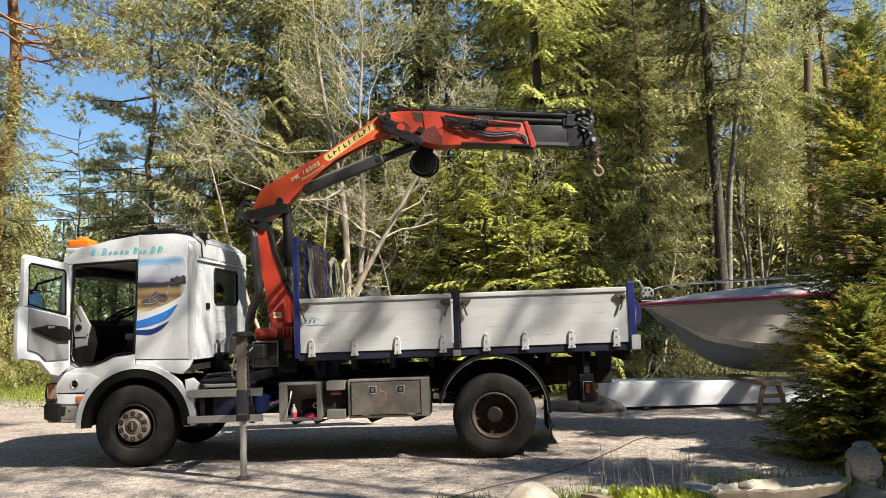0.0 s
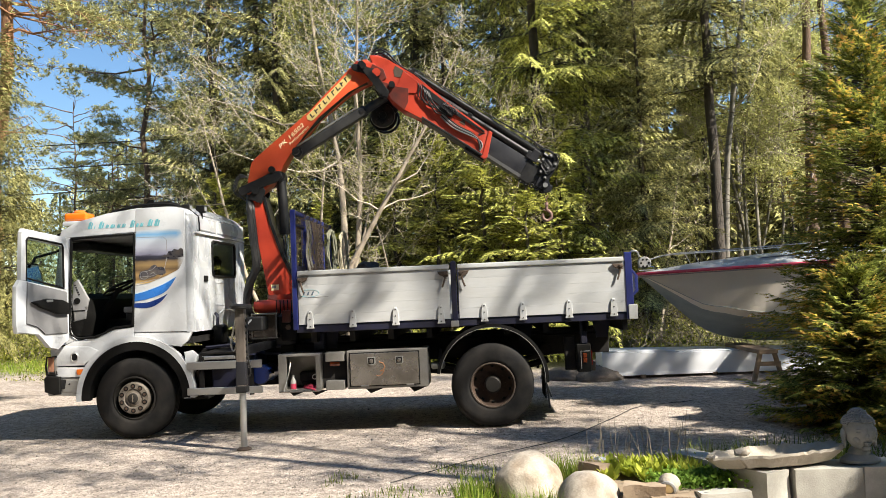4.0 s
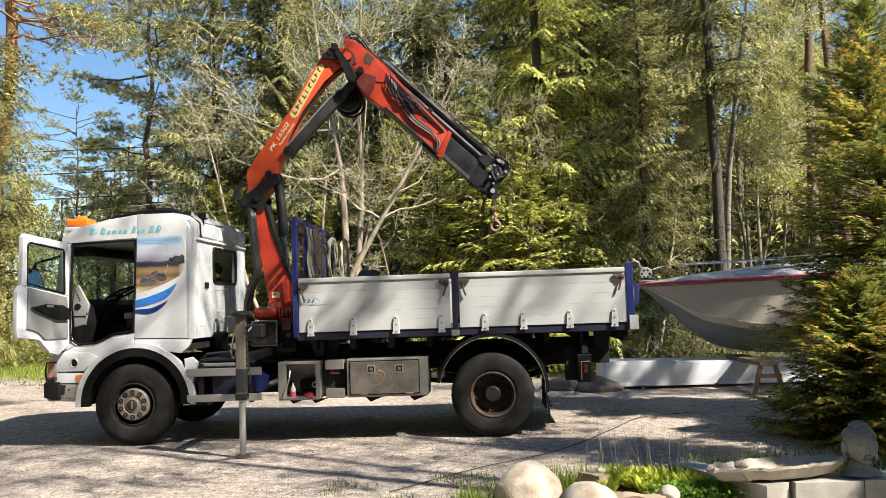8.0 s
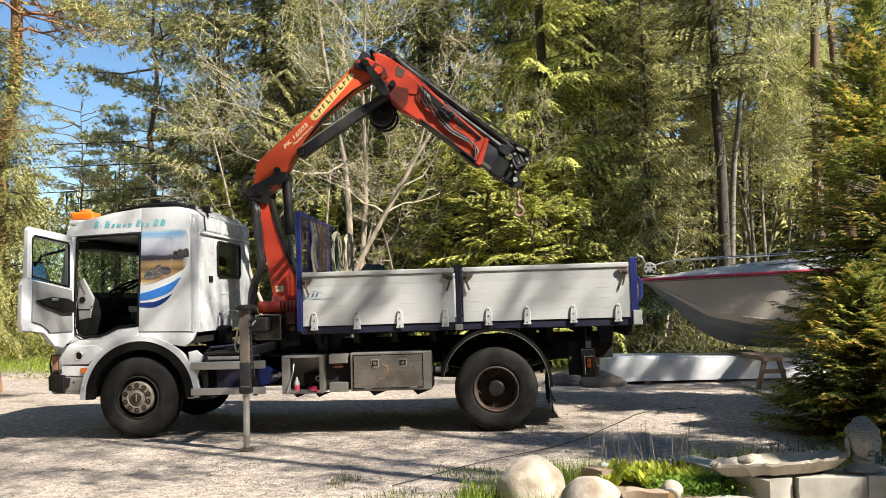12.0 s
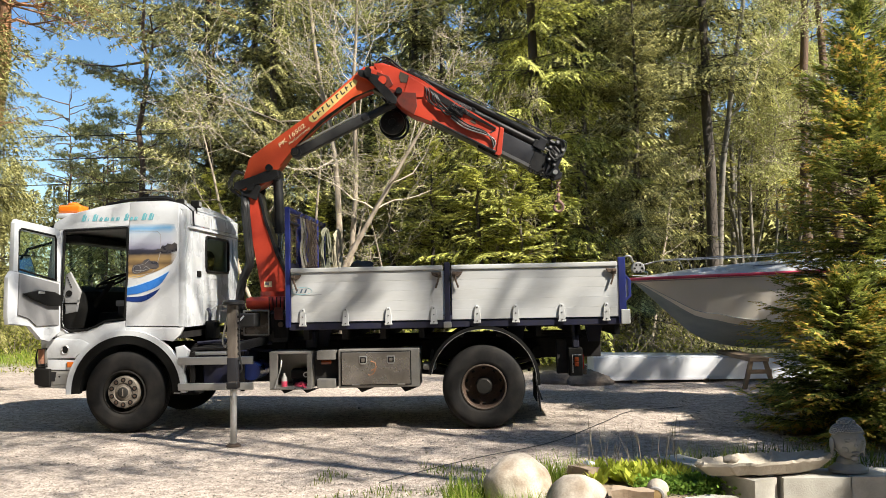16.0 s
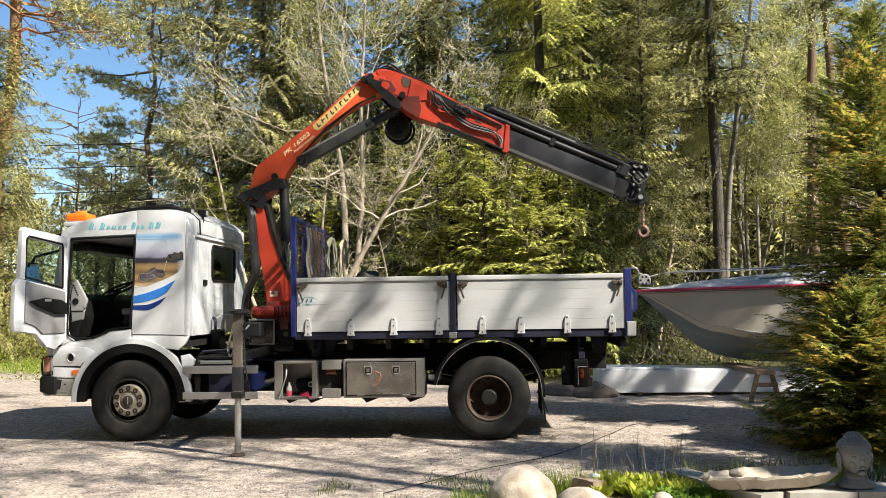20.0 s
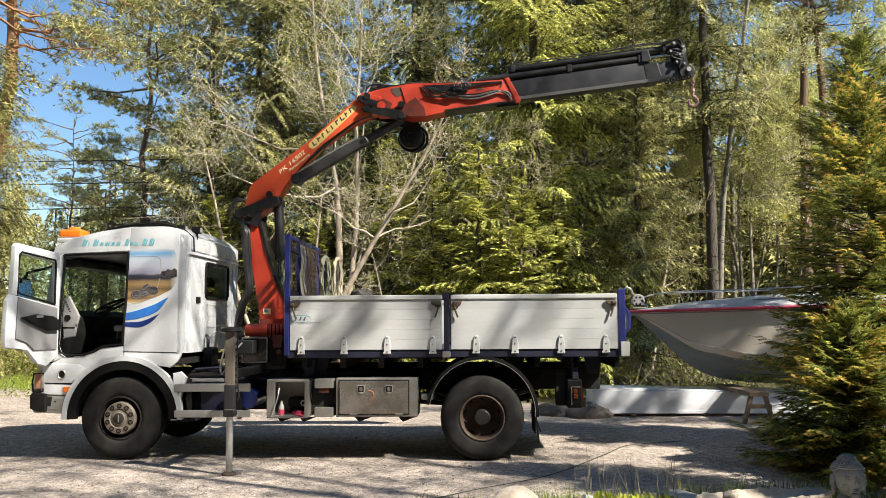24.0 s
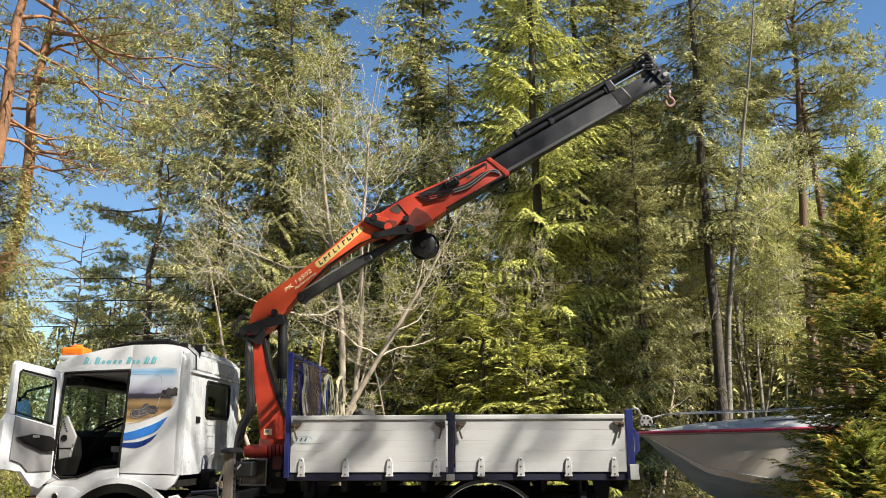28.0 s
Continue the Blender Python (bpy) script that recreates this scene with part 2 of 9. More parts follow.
def airbrush(name):
    """A painted lake view: sky, dark far shore, brown water, fading into the white paint below and at the side."""
    m = bpy.data.materials.new(name)
    m.use_nodes = True
    n, l = m.node_tree.nodes, m.node_tree.links
    b = n["Principled BSDF"]
    b.inputs["Roughness"].default_value, b.inputs["Coat Weight"].default_value = 0.28, 0.5
    tc, sep, no, no2 = n.new("ShaderNodeTexCoord"), n.new("ShaderNodeSeparateXYZ"), n.new("ShaderNodeTexNoise"), n.new("ShaderNodeTexNoise")
    mp = n.new("ShaderNodeMapping")
    mp.inputs["Scale"].default_value = (1, 1, 3)
    l.new(tc.outputs["Object"], sep.inputs[0])
    l.new(tc.outputs["Object"], mp.inputs[0])
    l.new(mp.outputs[0], no.inputs["Vector"])
    l.new(tc.outputs["Object"], no2.inputs["Vector"])
    no.inputs["Scale"].default_value, no2.inputs["Scale"].default_value = 9.0, 34.0
    no.inputs["Detail"].default_value = 5
    add = n.new("ShaderNodeMath")
    add.operation = "MULTIPLY_ADD"
    add.inputs[1].default_value = 0.045
    l.new(no.outputs["Fac"], add.inputs[0])
    l.new(sep.outputs["Z"], add.inputs[2])
    mr = n.new("ShaderNodeMapRange")
    mr.inputs["From Min"].default_value, mr.inputs["From Max"].default_value = 1.90, 2.66
    l.new(add.outputs[0], mr.inputs["Value"])
    ramp = n.new("ShaderNodeValToRGB")
    stops = ((0.0, (0.585, 0.605, 0.63)), (0.06, (0.585, 0.605, 0.63)), (0.10, (0.46, 0.32, 0.13)), (0.16, (0.16, 0.10, 0.05)), (0.24, (0.30, 0.20, 0.09)), (0.32, (0.12, 0.08, 0.045)), (0.40, (0.27, 0.185, 0.085)), (0.45, (0.20, 0.14, 0.08)), (0.49, (0.03, 0.03, 0.04)), (0.55, (0.04, 0.04, 0.06)), (0.58, (0.22, 0.22, 0.3)), (0.70, (0.45, 0.47, 0.56)), (0.82, (0.52, 0.58, 0.66)), (0.92, (0.16, 0.4, 0.68)), (1.0, (0.585, 0.605, 0.63)))
    el = ramp.color_ramp.elements
    while len(el) < len(stops):
        el.new(0.5)
    for e, (p, c) in zip(el, stops):
        e.position, e.color = p, (*c, 1)
    l.new(mr.outputs[0], ramp.inputs["Fac"])
    fade = n.new("ShaderNodeMapRange")
    fade.inputs["From Min"].default_value, fade.inputs["From Max"].default_value = 0.63, 0.72
    edge = n.new("ShaderNodeMath")
    edge.operation = "MULTIPLY_ADD"
    edge.inputs[1].default_value = 0.05
    l.new(no2.outputs["Fac"], edge.inputs[0])
    l.new(sep.outputs["X"], edge.inputs[2])
    l.new(edge.outputs[0], fade.inputs["Value"])
    mx = n.new("ShaderNodeMix")
    mx.data_type = "RGBA"
    mx.inputs[7].default_value = (0.585, 0.605, 0.63, 1)
    l.new(fade.outputs[0], mx.inputs[0])
    l.new(ramp.outputs["Color"], mx.inputs[6])
    l.new(mx.outputs[2], b.inputs["Base Color"])
    return m


AIRBRUSH = airbrush("airbrushed_lake_view")
MARK = material("grey_blue_mark", (0.07, 0.11, 0.16), 0.5, vary=0.15)
AMBER = material("amber_lens", (0.75, 0.17, 0.015), 0.2, vary=0.12, fine=120, coat=0.6)
AMBER_DARK = material("dull_amber_lens", (0.17, 0.032, 0.008), 0.25, vary=0.2, fine=120, coat=0.5)
RED_LENS = material("red_lens", (0.10, 0.008, 0.006), 0.2, vary=0.1, coat=0.6)
CLEAR_LENS = material("headlight_lens", (0.42, 0.2, 0.12), 0.12, vary=0.2, coat=1.0)
GLASS = glassy("window_glass")
MIRROR = material("mirror_glass", (0.85, 0.88, 0.9), 0.03, 1.0, vary=0.02, bump=0.0)
SEAT = material("dark_seat_fabric", (0.03, 0.03, 0.034), 0.9, vary=0.3)
ROPE = material("pale_rope", (0.40, 0.36, 0.25), 0.9, vary=0.2, fine=120, bump=0.4)
ROPE_GREEN = material("grey_green_rope", (0.24, 0.24, 0.17), 0.9, vary=0.25, fine=120, bump=0.4)
STRAP = material("faded_grey_strap", (0.26, 0.24, 0.2), 0.9, vary=0.25)
STRAP_RED = material("faded_brown_strap", (0.12, 0.085, 0.055), 0.9, vary=0.25)
CHAIN = material("brown_chain", (0.08, 0.055, 0.04), 0.6, 0.4, vary=0.4)
CANVAS = material("dark_bundle_cloth", (0.03, 0.027, 0.025), 0.8, vary=0.4, other=(0.16, 0.15, 0.13), amount=0.5, scale=12)
HULL_WHITE = material("aged_white_gelcoat", (0.84, 0.78, 0.69), 0.35, vary=0.06, scale=2, other=(0.74, 0.68, 0.58), amount=0.5, bump=0.02)
HULL_BOTTOM = material("grey_antifouling", (0.40, 0.43, 0.43), 0.55, vary=0.15, scale=3, other=(0.25, 0.29, 0.31), amount=0.7, stretch=(0.4, 1, 2))
HULL_RED = material("crimson_rub_rail", (0.42, 0.04, 0.08), 0.4, vary=0.1)
DECK_WHITE = material("white_gelcoat_deck", (0.74, 0.75, 0.77), 0.3, vary=0.05)
DECK_BLUE = material("navy_deck_stripe", (0.03, 0.05, 0.16), 0.35, vary=0.15)
BOTTLE = material("cloudy_bottle_plastic", (0.30, 0.30, 0.28), 0.35, vary=0.1)
TARP = material("white_sheet_panel", (0.72, 0.74, 0.78), 0.4, vary=0.05, scale=4)
WOOD_OLD = material("weathered_timber", (0.20, 0.14, 0.09), 0.8, vary=0.3, scale=5, fine=50, stretch=(1, 1, 6), bump=0.3)
ROCK = material("pale_garden_boulder", (0.55, 0.49, 0.41), 0.95, vary=0.45, scale=6, fine=60, other=(0.25, 0.19, 0.135), amount=1.0, bump=0.5, bump_dist=0.006)
BROWN_STONE = material("brown_edging_stone", (0.27, 0.2, 0.14), 0.85, vary=0.25, scale=9, fine=50, other=(0.36, 0.3, 0.22), amount=0.6, bump=0.5)
CONCRETE = material("pale_concrete_block", (0.44, 0.425, 0.38), 0.85, vary=0.18, scale=6, fine=90, other=(0.27, 0.255, 0.22), amount=0.7, bump=0.2)
SHELL = material("weathered_stone_dish", (0.46, 0.41, 0.34), 0.85, vary=0.2, scale=8, fine=50, other=(0.3, 0.26, 0.2), amount=0.6, bump=0.5)
STATUE = material("grey_cast_stone", (0.235, 0.245, 0.245), 0.75, vary=0.15, scale=10, fine=90, other=(0.33, 0.34, 0.34), amount=0.5, bump=0.2)
GRAVEL = material("gravel_stone", (0.30, 0.27, 0.23), 0.85, vary=0.5, scale=30, fine=90, per="island", bump=0.3)
BARK_PINE = material("orange_pine_bark", (0.36, 0.17, 0.075), 0.9, vary=0.4, scale=5, fine=25, other=(0.14, 0.095, 0.065), amount=0.8, bump=0.8, stretch=(1, 1, 0.35), bump_dist=0.03)
BARK_BROWN = material("brown_pine_bark", (0.17, 0.105, 0.065), 0.95, vary=0.4, scale=5, fine=25, other=(0.08, 0.06, 0.045), amount=0.8, bump=0.8, stretch=(1, 1, 0.35), bump_dist=0.03)
BARK_DARK = material("grey_spruce_bark", (0.075, 0.062, 0.05), 0.95, vary=0.4, scale=7, fine=25, other=(0.06, 0.05, 0.042), amount=0.8, bump=0.9, stretch=(1, 1, 0.4), bump_dist=0.03)
BARK_PALE = material("pale_grey_bark", (0.38, 0.32, 0.25), 0.9, vary=0.3, scale=6, fine=30, other=(0.17, 0.135, 0.10), amount=0.8, bump=0.6, stretch=(1, 1, 0.5))
BARK_BIRCH = material("birch_bark", (0.27, 0.25, 0.21), 0.8, vary=0.3, scale=7, fine=20, other=(0.10, 0.085, 0.07), amount=0.7, bump=0.4, stretch=(1, 1, 0.6))
OILY_BROWN = material("oily_brown_metal", (0.06, 0.042, 0.03), 0.55, 0.2, vary=0.4, scale=12, other=(0.14, 0.09, 0.055), amount=0.6, bump=0.2)
OIL_TANK = material("dark_oily_tank", (0.03, 0.022, 0.016), 0.25, vary=0.3, scale=9, other=(0.075, 0.055, 0.038), amount=0.7, coat=0.3)
HEAP = material("grey_gravel_heap", (0.12, 0.10, 0.085), 0.95, vary=0.35, scale=12, fine=70, other=(0.09, 0.072, 0.06), amount=0.7, bump=0.9, bump_dist=0.02)
TWIG_PALE = material("pale_sunlit_twig", (0.50, 0.43, 0.34), 0.9, vary=0.3, bump=0.0)
TWIG = material("dead_twig", (0.27, 0.23, 0.18), 0.9, vary=0.3, bump=0.0)
LEAF_SPRUCE = leafy("spruce_needles", (0.037, 0.041, 0.023), (0.43, 0.415, 0.175), (0.73, 0.69, 0.28), 0.27, trans=0.34)
LEAF_SPRUCE_LIGHT = leafy("light_spruce_needles", (0.075, 0.085, 0.028), (0.57, 0.58, 0.155), (0.80, 0.785, 0.23), 0.30, trans=0.36)
LEAF_VERGE = leafy("olive_spruce_needles", (0.12, 0.118, 0.045), (0.33, 0.32, 0.12), (0.46, 0.43, 0.17), 0.2, trans=0.34)
LEAF_PINE = leafy("pine_needles", (0.11, 0.112, 0.05), (0.52, 0.51, 0.21), (0.66, 0.62, 0.29), 0.22, trans=0.4)
LEAF_BIRCH = leafy("young_birch_leaves", (0.27, 0.28, 0.10), (0.60, 0.60, 0.24), (0.72, 0.70, 0.36), 0.25, trans=0.5)
LEAF_ROWAN = leafy("young_rowan_leaves", (0.16, 0.172, 0.055), (0.46, 0.465, 0.14), (0.60, 0.585, 0.22), 0.2, trans=0.45)
LEAF_THUJA = leafy("thuja_sprays", (0.07, 0.095, 0.026), (0.34, 0.38, 0.09), (0.56, 0.55, 0.14), 0.18, trans=0.42)
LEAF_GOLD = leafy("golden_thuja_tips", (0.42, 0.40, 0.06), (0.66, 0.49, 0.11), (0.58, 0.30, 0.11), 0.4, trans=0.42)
LEAF_LIME = leafy("lime_bed_leaves", (0.34, 0.41, 0.05), (0.6, 0.62, 0.1), trans=0.45)
LEAF_MAT = leafy("green_bed_leaves", (0.14, 0.27, 0.04), (0.3, 0.46, 0.08), trans=0.4)
LEAF_GRASS = leafy("grass_blades", (0.06, 0.1, 0.02), (0.22, 0.27, 0.06), (0.36, 0.32, 0.14), 0.2, trans=0.35)
# lit copy of the grass: sunlight put into brighter blade colours
LEAF_GRASS_LIT = leafy("lit_grass_blades", (0.12, 0.2, 0.03), (0.32, 0.42, 0.06), (0.45, 0.42, 0.14), 0.2, trans=0.4)
LEAF_SHRUB = leafy("undergrowth_leaves", (0.06, 0.08, 0.015), (0.30, 0.32, 0.05), (0.50, 0.50, 0.09), 0.25, trans=0.35)

# ---- building helpers ----
def part(name, bm, mat, parent=None, label="", smooth=False):
    """Links a bmesh as one mesh object under a thing or a part."""
    me = bpy.data.meshes.new(name)
    bmesh.ops.recalc_face_normals(bm, faces=bm.faces)
    bm.to_mesh(me)
    bm.free()
    me.materials.append(mat)
    if smooth:
        me.polygons.foreach_set("use_smooth", [True] * len(me.polygons))
        me.set_sharp_from_angle(angle=radians(35))
    ob = new(name, me)
    if parent is not None:
        ob.parent = parent
    if label:
        ob["label"] = label
    return ob


def share(name, ob, parent, m):
    """Another piece on the same mesh, at the pose m."""
    o = new(name, ob.data)
    o.parent, o.matrix_basis = parent, m
    return o


def thing(name, m=None, label="", category="", group="", kind=""):
    ob = new(name)
    ob.empty_display_size = 0.1
    if m is not None:
        ob.matrix_basis = m
    return tagged(ob, label, category, group, kind)


def box(bm, x0, x1, y0, y1, z0, z1, bevel=0.0, seg=1):
    vs = [bm.verts.new((x, y, z)) for x in (x0, x1) for y in (y0, y1) for z in (z0, z1)]
    fs = [bm.faces.new([vs[i] for i in q]) for q in ((0, 1, 3, 2), (4, 6, 7, 5), (0, 4, 5, 1), (2, 3, 7, 6), (0, 2, 6, 4), (1, 5, 7, 3))]
    if bevel:
        bmesh.ops.bevel(bm, geom=list({e for f in fs for e in f.edges}), offset=bevel, segments=seg, affect="EDGES", profile=0.6)
    return bm


def boxed(*a, **k):
    return box(bmesh.new(), *a, **k)


def prism(bm, outline, y0, y1, bevel=0.0, seg=2, inset=0.0):
    """A plate or box from an outline in x and z, between two y."""
    a = [bm.verts.new((x, y0, z)) for x, z in outline]
    b = [bm.verts.new((x, y1, z)) for x, z in outline]
    n = len(a)
    fs = [bm.faces.new(a), bm.faces.new(b[::-1])] + [bm.faces.new((a[i], b[i], b[(i + 1) % n], a[(i + 1) % n])) for i in range(n)]
    if bevel:
        bmesh.ops.bevel(bm, geom=list({e for f in fs[:2] for e in f.edges}), offset=bevel, segments=seg, affect="EDGES", profile=0.6)
    return bm


def prismed(outline, y0, y1, bevel=0.0, seg=2):
    return prism(bmesh.new(), outline, y0, y1, bevel, seg)


def rod(bm, p, q, r0, r1=None, seg=10, caps=True):
    """A round bar from p to q."""
    p, q = Vector(p), Vector(q)
    r1 = r0 if r1 is None else r1
    z = (q - p).normalized()
    x = z.orthogonal().normalized()
    y = z.cross(x)
    a = [bm.verts.new(p + r0 * (math.cos(t) * x + math.sin(t) * y)) for t in (2 * math.pi * i / seg for i in range(seg))]
    b = [bm.verts.new(q + r1 * (math.cos(t) * x + math.sin(t) * y)) for t in (2 * math.pi * i / seg for i in range(seg))]
    for i in range(seg):
        bm.faces.new((a[i], a[(i + 1) % seg], b[(i + 1) % seg], b[i]))
    if caps:
        bm.faces.new(a[::-1])
        bm.faces.new(b)
    return bm


def rodded(p, q, r0, r1=None, seg=10):
    return rod(bmesh.new(), p, q, r0, r1, seg)


def tube(bm, pts, r, seg=6, close=False):
    """A bent round bar or hose through points."""
    pts = [Vector(p) for p in pts]
    rings = []
    up = Vector((0.13, 0.21, 0.97))
    for i, p in enumerate(pts):
        d = (pts[min(i + 1, len(pts) - 1)] - pts[max(i - 1, 0)]).normalized()
        x = d.cross(up)
        x = (x if x.length > 1e-3 else d.orthogonal()).normalized()
        y = d.cross(x)
        rings.append([bm.verts.new(p + r * (math.cos(t) * x + math.sin(t) * y)) for t in (2 * math.pi * k / seg for k in range(seg))])
    for a, b in zip(rings, rings[1:]):
        for k in range(seg):
            bm.faces.new((a[k], a[(k + 1) % seg], b[(k + 1) % seg], b[k]))
    bm.faces.new(rings[0][::-1])
    bm.faces.new(rings[-1])
    return bm


def curve(points, n=8):
    """Points along a smooth line through the given ones."""
    p = [Vector(q) for q in points]
    p = [2 * p[0] - p[1]] + p + [2 * p[-1] - p[-2]]
    out = []
    for i in range(1, len(p) - 2):
        for k in range(n):
            t = k / n
            out.append(0.5 * (2 * p[i] + (p[i + 1] - p[i - 1]) * t + (2 * p[i - 1] - 5 * p[i] + 4 * p[i + 1] - p[i + 2]) * t * t + (3 * p[i] - p[i - 1] - 3 * p[i + 1] + p[i + 2]) * t ** 3))
    return out + [p[-2]]


def lathe(bm, profile, seg=32, centre=(0, 0, 0), close=False):
    """Turns a profile of (radius, y) about the y axis through centre."""
    c = Vector(centre)
    rings = []
    for r, y in profile:
        rings.append([bm.verts.new(c + Vector((r * math.cos(t), y, r * math.sin(t)))) for t in (2 * math.pi * k / seg for k in range(seg))] if r > 1e-4 else [bm.verts.new(c + Vector((0, y, 0)))])
    pairs = list(zip(rings, rings[1:])) + ([(rings[-1], rings[0])] if close else [])
    for a, b in pairs:
        for k in range(seg):
            j = (k + 1) % seg
            if len(a) > 1 and len(b) > 1:
                bm.faces.new((a[k], a[j], b[j], b[k]))
            elif len(a) > 1:
                bm.faces.new((a[k], a[j], b[0]))
            elif len(b) > 1:
                bm.faces.new((a[0], b[j], b[k]))
    return bm


def arch(bm, cx, cz, r0, r1, y0, y1, t0, t1, seg=20):
    """A curved band round (cx, cz) from angle t0 to t1 in degrees."""
    rings = []
    for i in range(seg + 1):
        t = radians(t0 + (t1 - t0) * i / seg)
        c, s = math.cos(t), math.sin(t)
        rings.append([bm.verts.new((cx + r * c, y, cz + r * s)) for r, y in ((r0, y0), (r1, y0), (r1, y1), (r0, y1))])
    for a, b in zip(rings, rings[1:]):
        for k in range(4):
            bm.faces.new((a[k], a[(k + 1) % 4], b[(k + 1) % 4], b[k]))
    bm.faces.new(rings[0])
    bm.faces.new(rings[-1][::-1])
    return bm


def mesh_from(name, verts, faces, mats):
    """A mesh from number arrays; every face has as many corners as a row of faces."""
    me = bpy.data.meshes.new(name)
    verts, faces = np.asarray(verts, np.float32), np.asarray(faces, np.int32)
    k = faces.shape[1]
    me.vertices.add(len(verts))
    me.vertices.foreach_set("co", verts.ravel())
    me.loops.add(faces.size)
    me.loops.foreach_set("vertex_index", faces.ravel())
    me.polygons.add(len(faces))
    me.polygons.foreach_set("loop_start", np.arange(len(faces), dtype=np.int32) * k)
    me.update(calc_edges=True)
    for m in mats if isinstance(mats, (list, tuple)) else [mats]:
        me.materials.append(m)
    return me

# ---- ground ----
def ground_material():
    m = bpy.data.materials.new("gravel_yard")
    m.use_nodes = True
    n, l = m.node_tree.nodes, m.node_tree.links
    b = n["Principled BSDF"]
    b.inputs["Roughness"].default_value = 0.9
    tc = n.new("ShaderNodeTexCoord")

    def tex(kind, scale, detail=6):
        t = n.new("ShaderNodeTex" + kind)
        t.inputs["Scale"].default_value = scale
        if kind == "Noise":
            t.inputs["Detail"].default_value = detail
        l.new(tc.outputs["Object"], t.inputs["Vector"])
        return t

    stones, mid, big = tex("Voronoi", 45), tex("Noise", 9), tex("Noise", 0.7)
    small = tex("Voronoi", 110)
    r1 = n.new("ShaderNodeValToRGB")
    el = r1.color_ramp.elements
    el[0].color, el[1].color = (0.14, 0.11, 0.09, 1), (0.80, 0.70, 0.61, 1)
    l.new(stones.outputs["Color"], r1.inputs["Fac"])
    r2 = n.new("ShaderNodeValToRGB")
    r2.color_ramp.elements[0].position, r2.color_ramp.elements[1].position = 0.38, 0.66
    r2.color_ramp.elements[0].color, r2.color_ramp.elements[1].color = (0.155, 0.118, 0.096, 1), (0.54, 0.46, 0.40, 1)
    l.new(mid.outputs["Fac"], r2.inputs["Fac"])
    mx = n.new("ShaderNodeMix")
    mx.data_type = "RGBA"
    mx.inputs[0].default_value = 0.5
    l.new(r1.outputs["Color"], mx.inputs[6])
    l.new(r2.outputs["Color"], mx.inputs[7])
    hs = n.new("ShaderNodeHueSaturation")
    mr = n.new("ShaderNodeMapRange")
    mr.inputs["From Min"].default_value, mr.inputs["From Max"].default_value = 0.3, 0.7
    mr.inputs["To Min"].default_value, mr.inputs["To Max"].default_value = 0.8, 1.2
    l.new(big.outputs["Fac"], mr.inputs["Value"])
    l.new(mr.outputs[0], hs.inputs["Value"])
    l.new(mx.outputs[2], hs.inputs["Color"])
    # forest floor beyond the yard
    sep = n.new("ShaderNodeSeparateXYZ")
    l.new(tc.outputs["Object"], sep.inputs[0])
    ed = n.new("ShaderNodeMath")
    ed.operation = "MULTIPLY_ADD"
    ed.inputs[1].default_value = 3.0
    l.new(mid.outputs["Fac"], ed.inputs[0])
    l.new(sep.outputs["Y"], ed.inputs[2])
    fl = n.new("ShaderNodeMapRange")
    fl.inputs["From Min"].default_value, fl.inputs["From Max"].default_value = 8.2, 9.4
    l.new(ed.outputs[0], fl.inputs["Value"])
    xs = n.new("ShaderNodeMapRange")
    xs.inputs["From Min"].default_value, xs.inputs["From Max"].default_value = -4.5, -2.5
    l.new(sep.outputs["X"], xs.inputs["Value"])
    both_ = n.new("ShaderNodeMath")
    both_.operation = "MULTIPLY"
    l.new(fl.outputs[0], both_.inputs[0])
    l.new(xs.outputs[0], both_.inputs[1])
    r3 = n.new("ShaderNodeValToRGB")
    r3.color_ramp.elements[0].color, r3.color_ramp.elements[1].color = (0.05, 0.04, 0.02, 1), (0.12, 0.12, 0.04, 1)
    l.new(mid.outputs["Fac"], r3.inputs["Fac"])
    m2 = n.new("ShaderNodeMix")
    m2.data_type = "RGBA"
    l.new(both_.outputs[0], m2.inputs[0])
    l.new(hs.outputs["Color"], m2.inputs[6])
    l.new(r3.outputs["Color"], m2.inputs[7])
    l.new(m2.outputs[2], b.inputs["Base Color"])
    bp, bp2 = n.new("ShaderNodeBump"), n.new("ShaderNodeBump")
    bp.inputs["Strength"].default_value, bp.inputs["Distance"].default_value = 0.9, 0.02
    bp2.inputs["Strength"].default_value, bp2.inputs["Distance"].default_value = 0.6, 0.01
    l.new(stones.outputs["Distance"], bp.inputs["Height"])
    l.new(small.outputs["Distance"], bp2.inputs["Height"])
    l.new(bp.outputs[0], bp2.inputs["Normal"])
    l.new(bp2.outputs[0], b.inputs["Normal"])
    return m


def ground_z(x, y):
    """Height of the ground: near level in the yard, uneven in the wood."""
    z = 0.02 * noise.noise((x * 0.35, y * 0.35, 0)) + 0.008 * noise.noise((x * 1.7, y * 1.7, 3))
    if -2 < x < 7.5 and -1.5 < y < 3:
        z *= 0.25
    if y > 8:
        z += min((y - 8) * 0.04, 0.5) * (0.6 + noise.noise((x * 0.2, y * 0.2, 7)))
    return z - 0.006


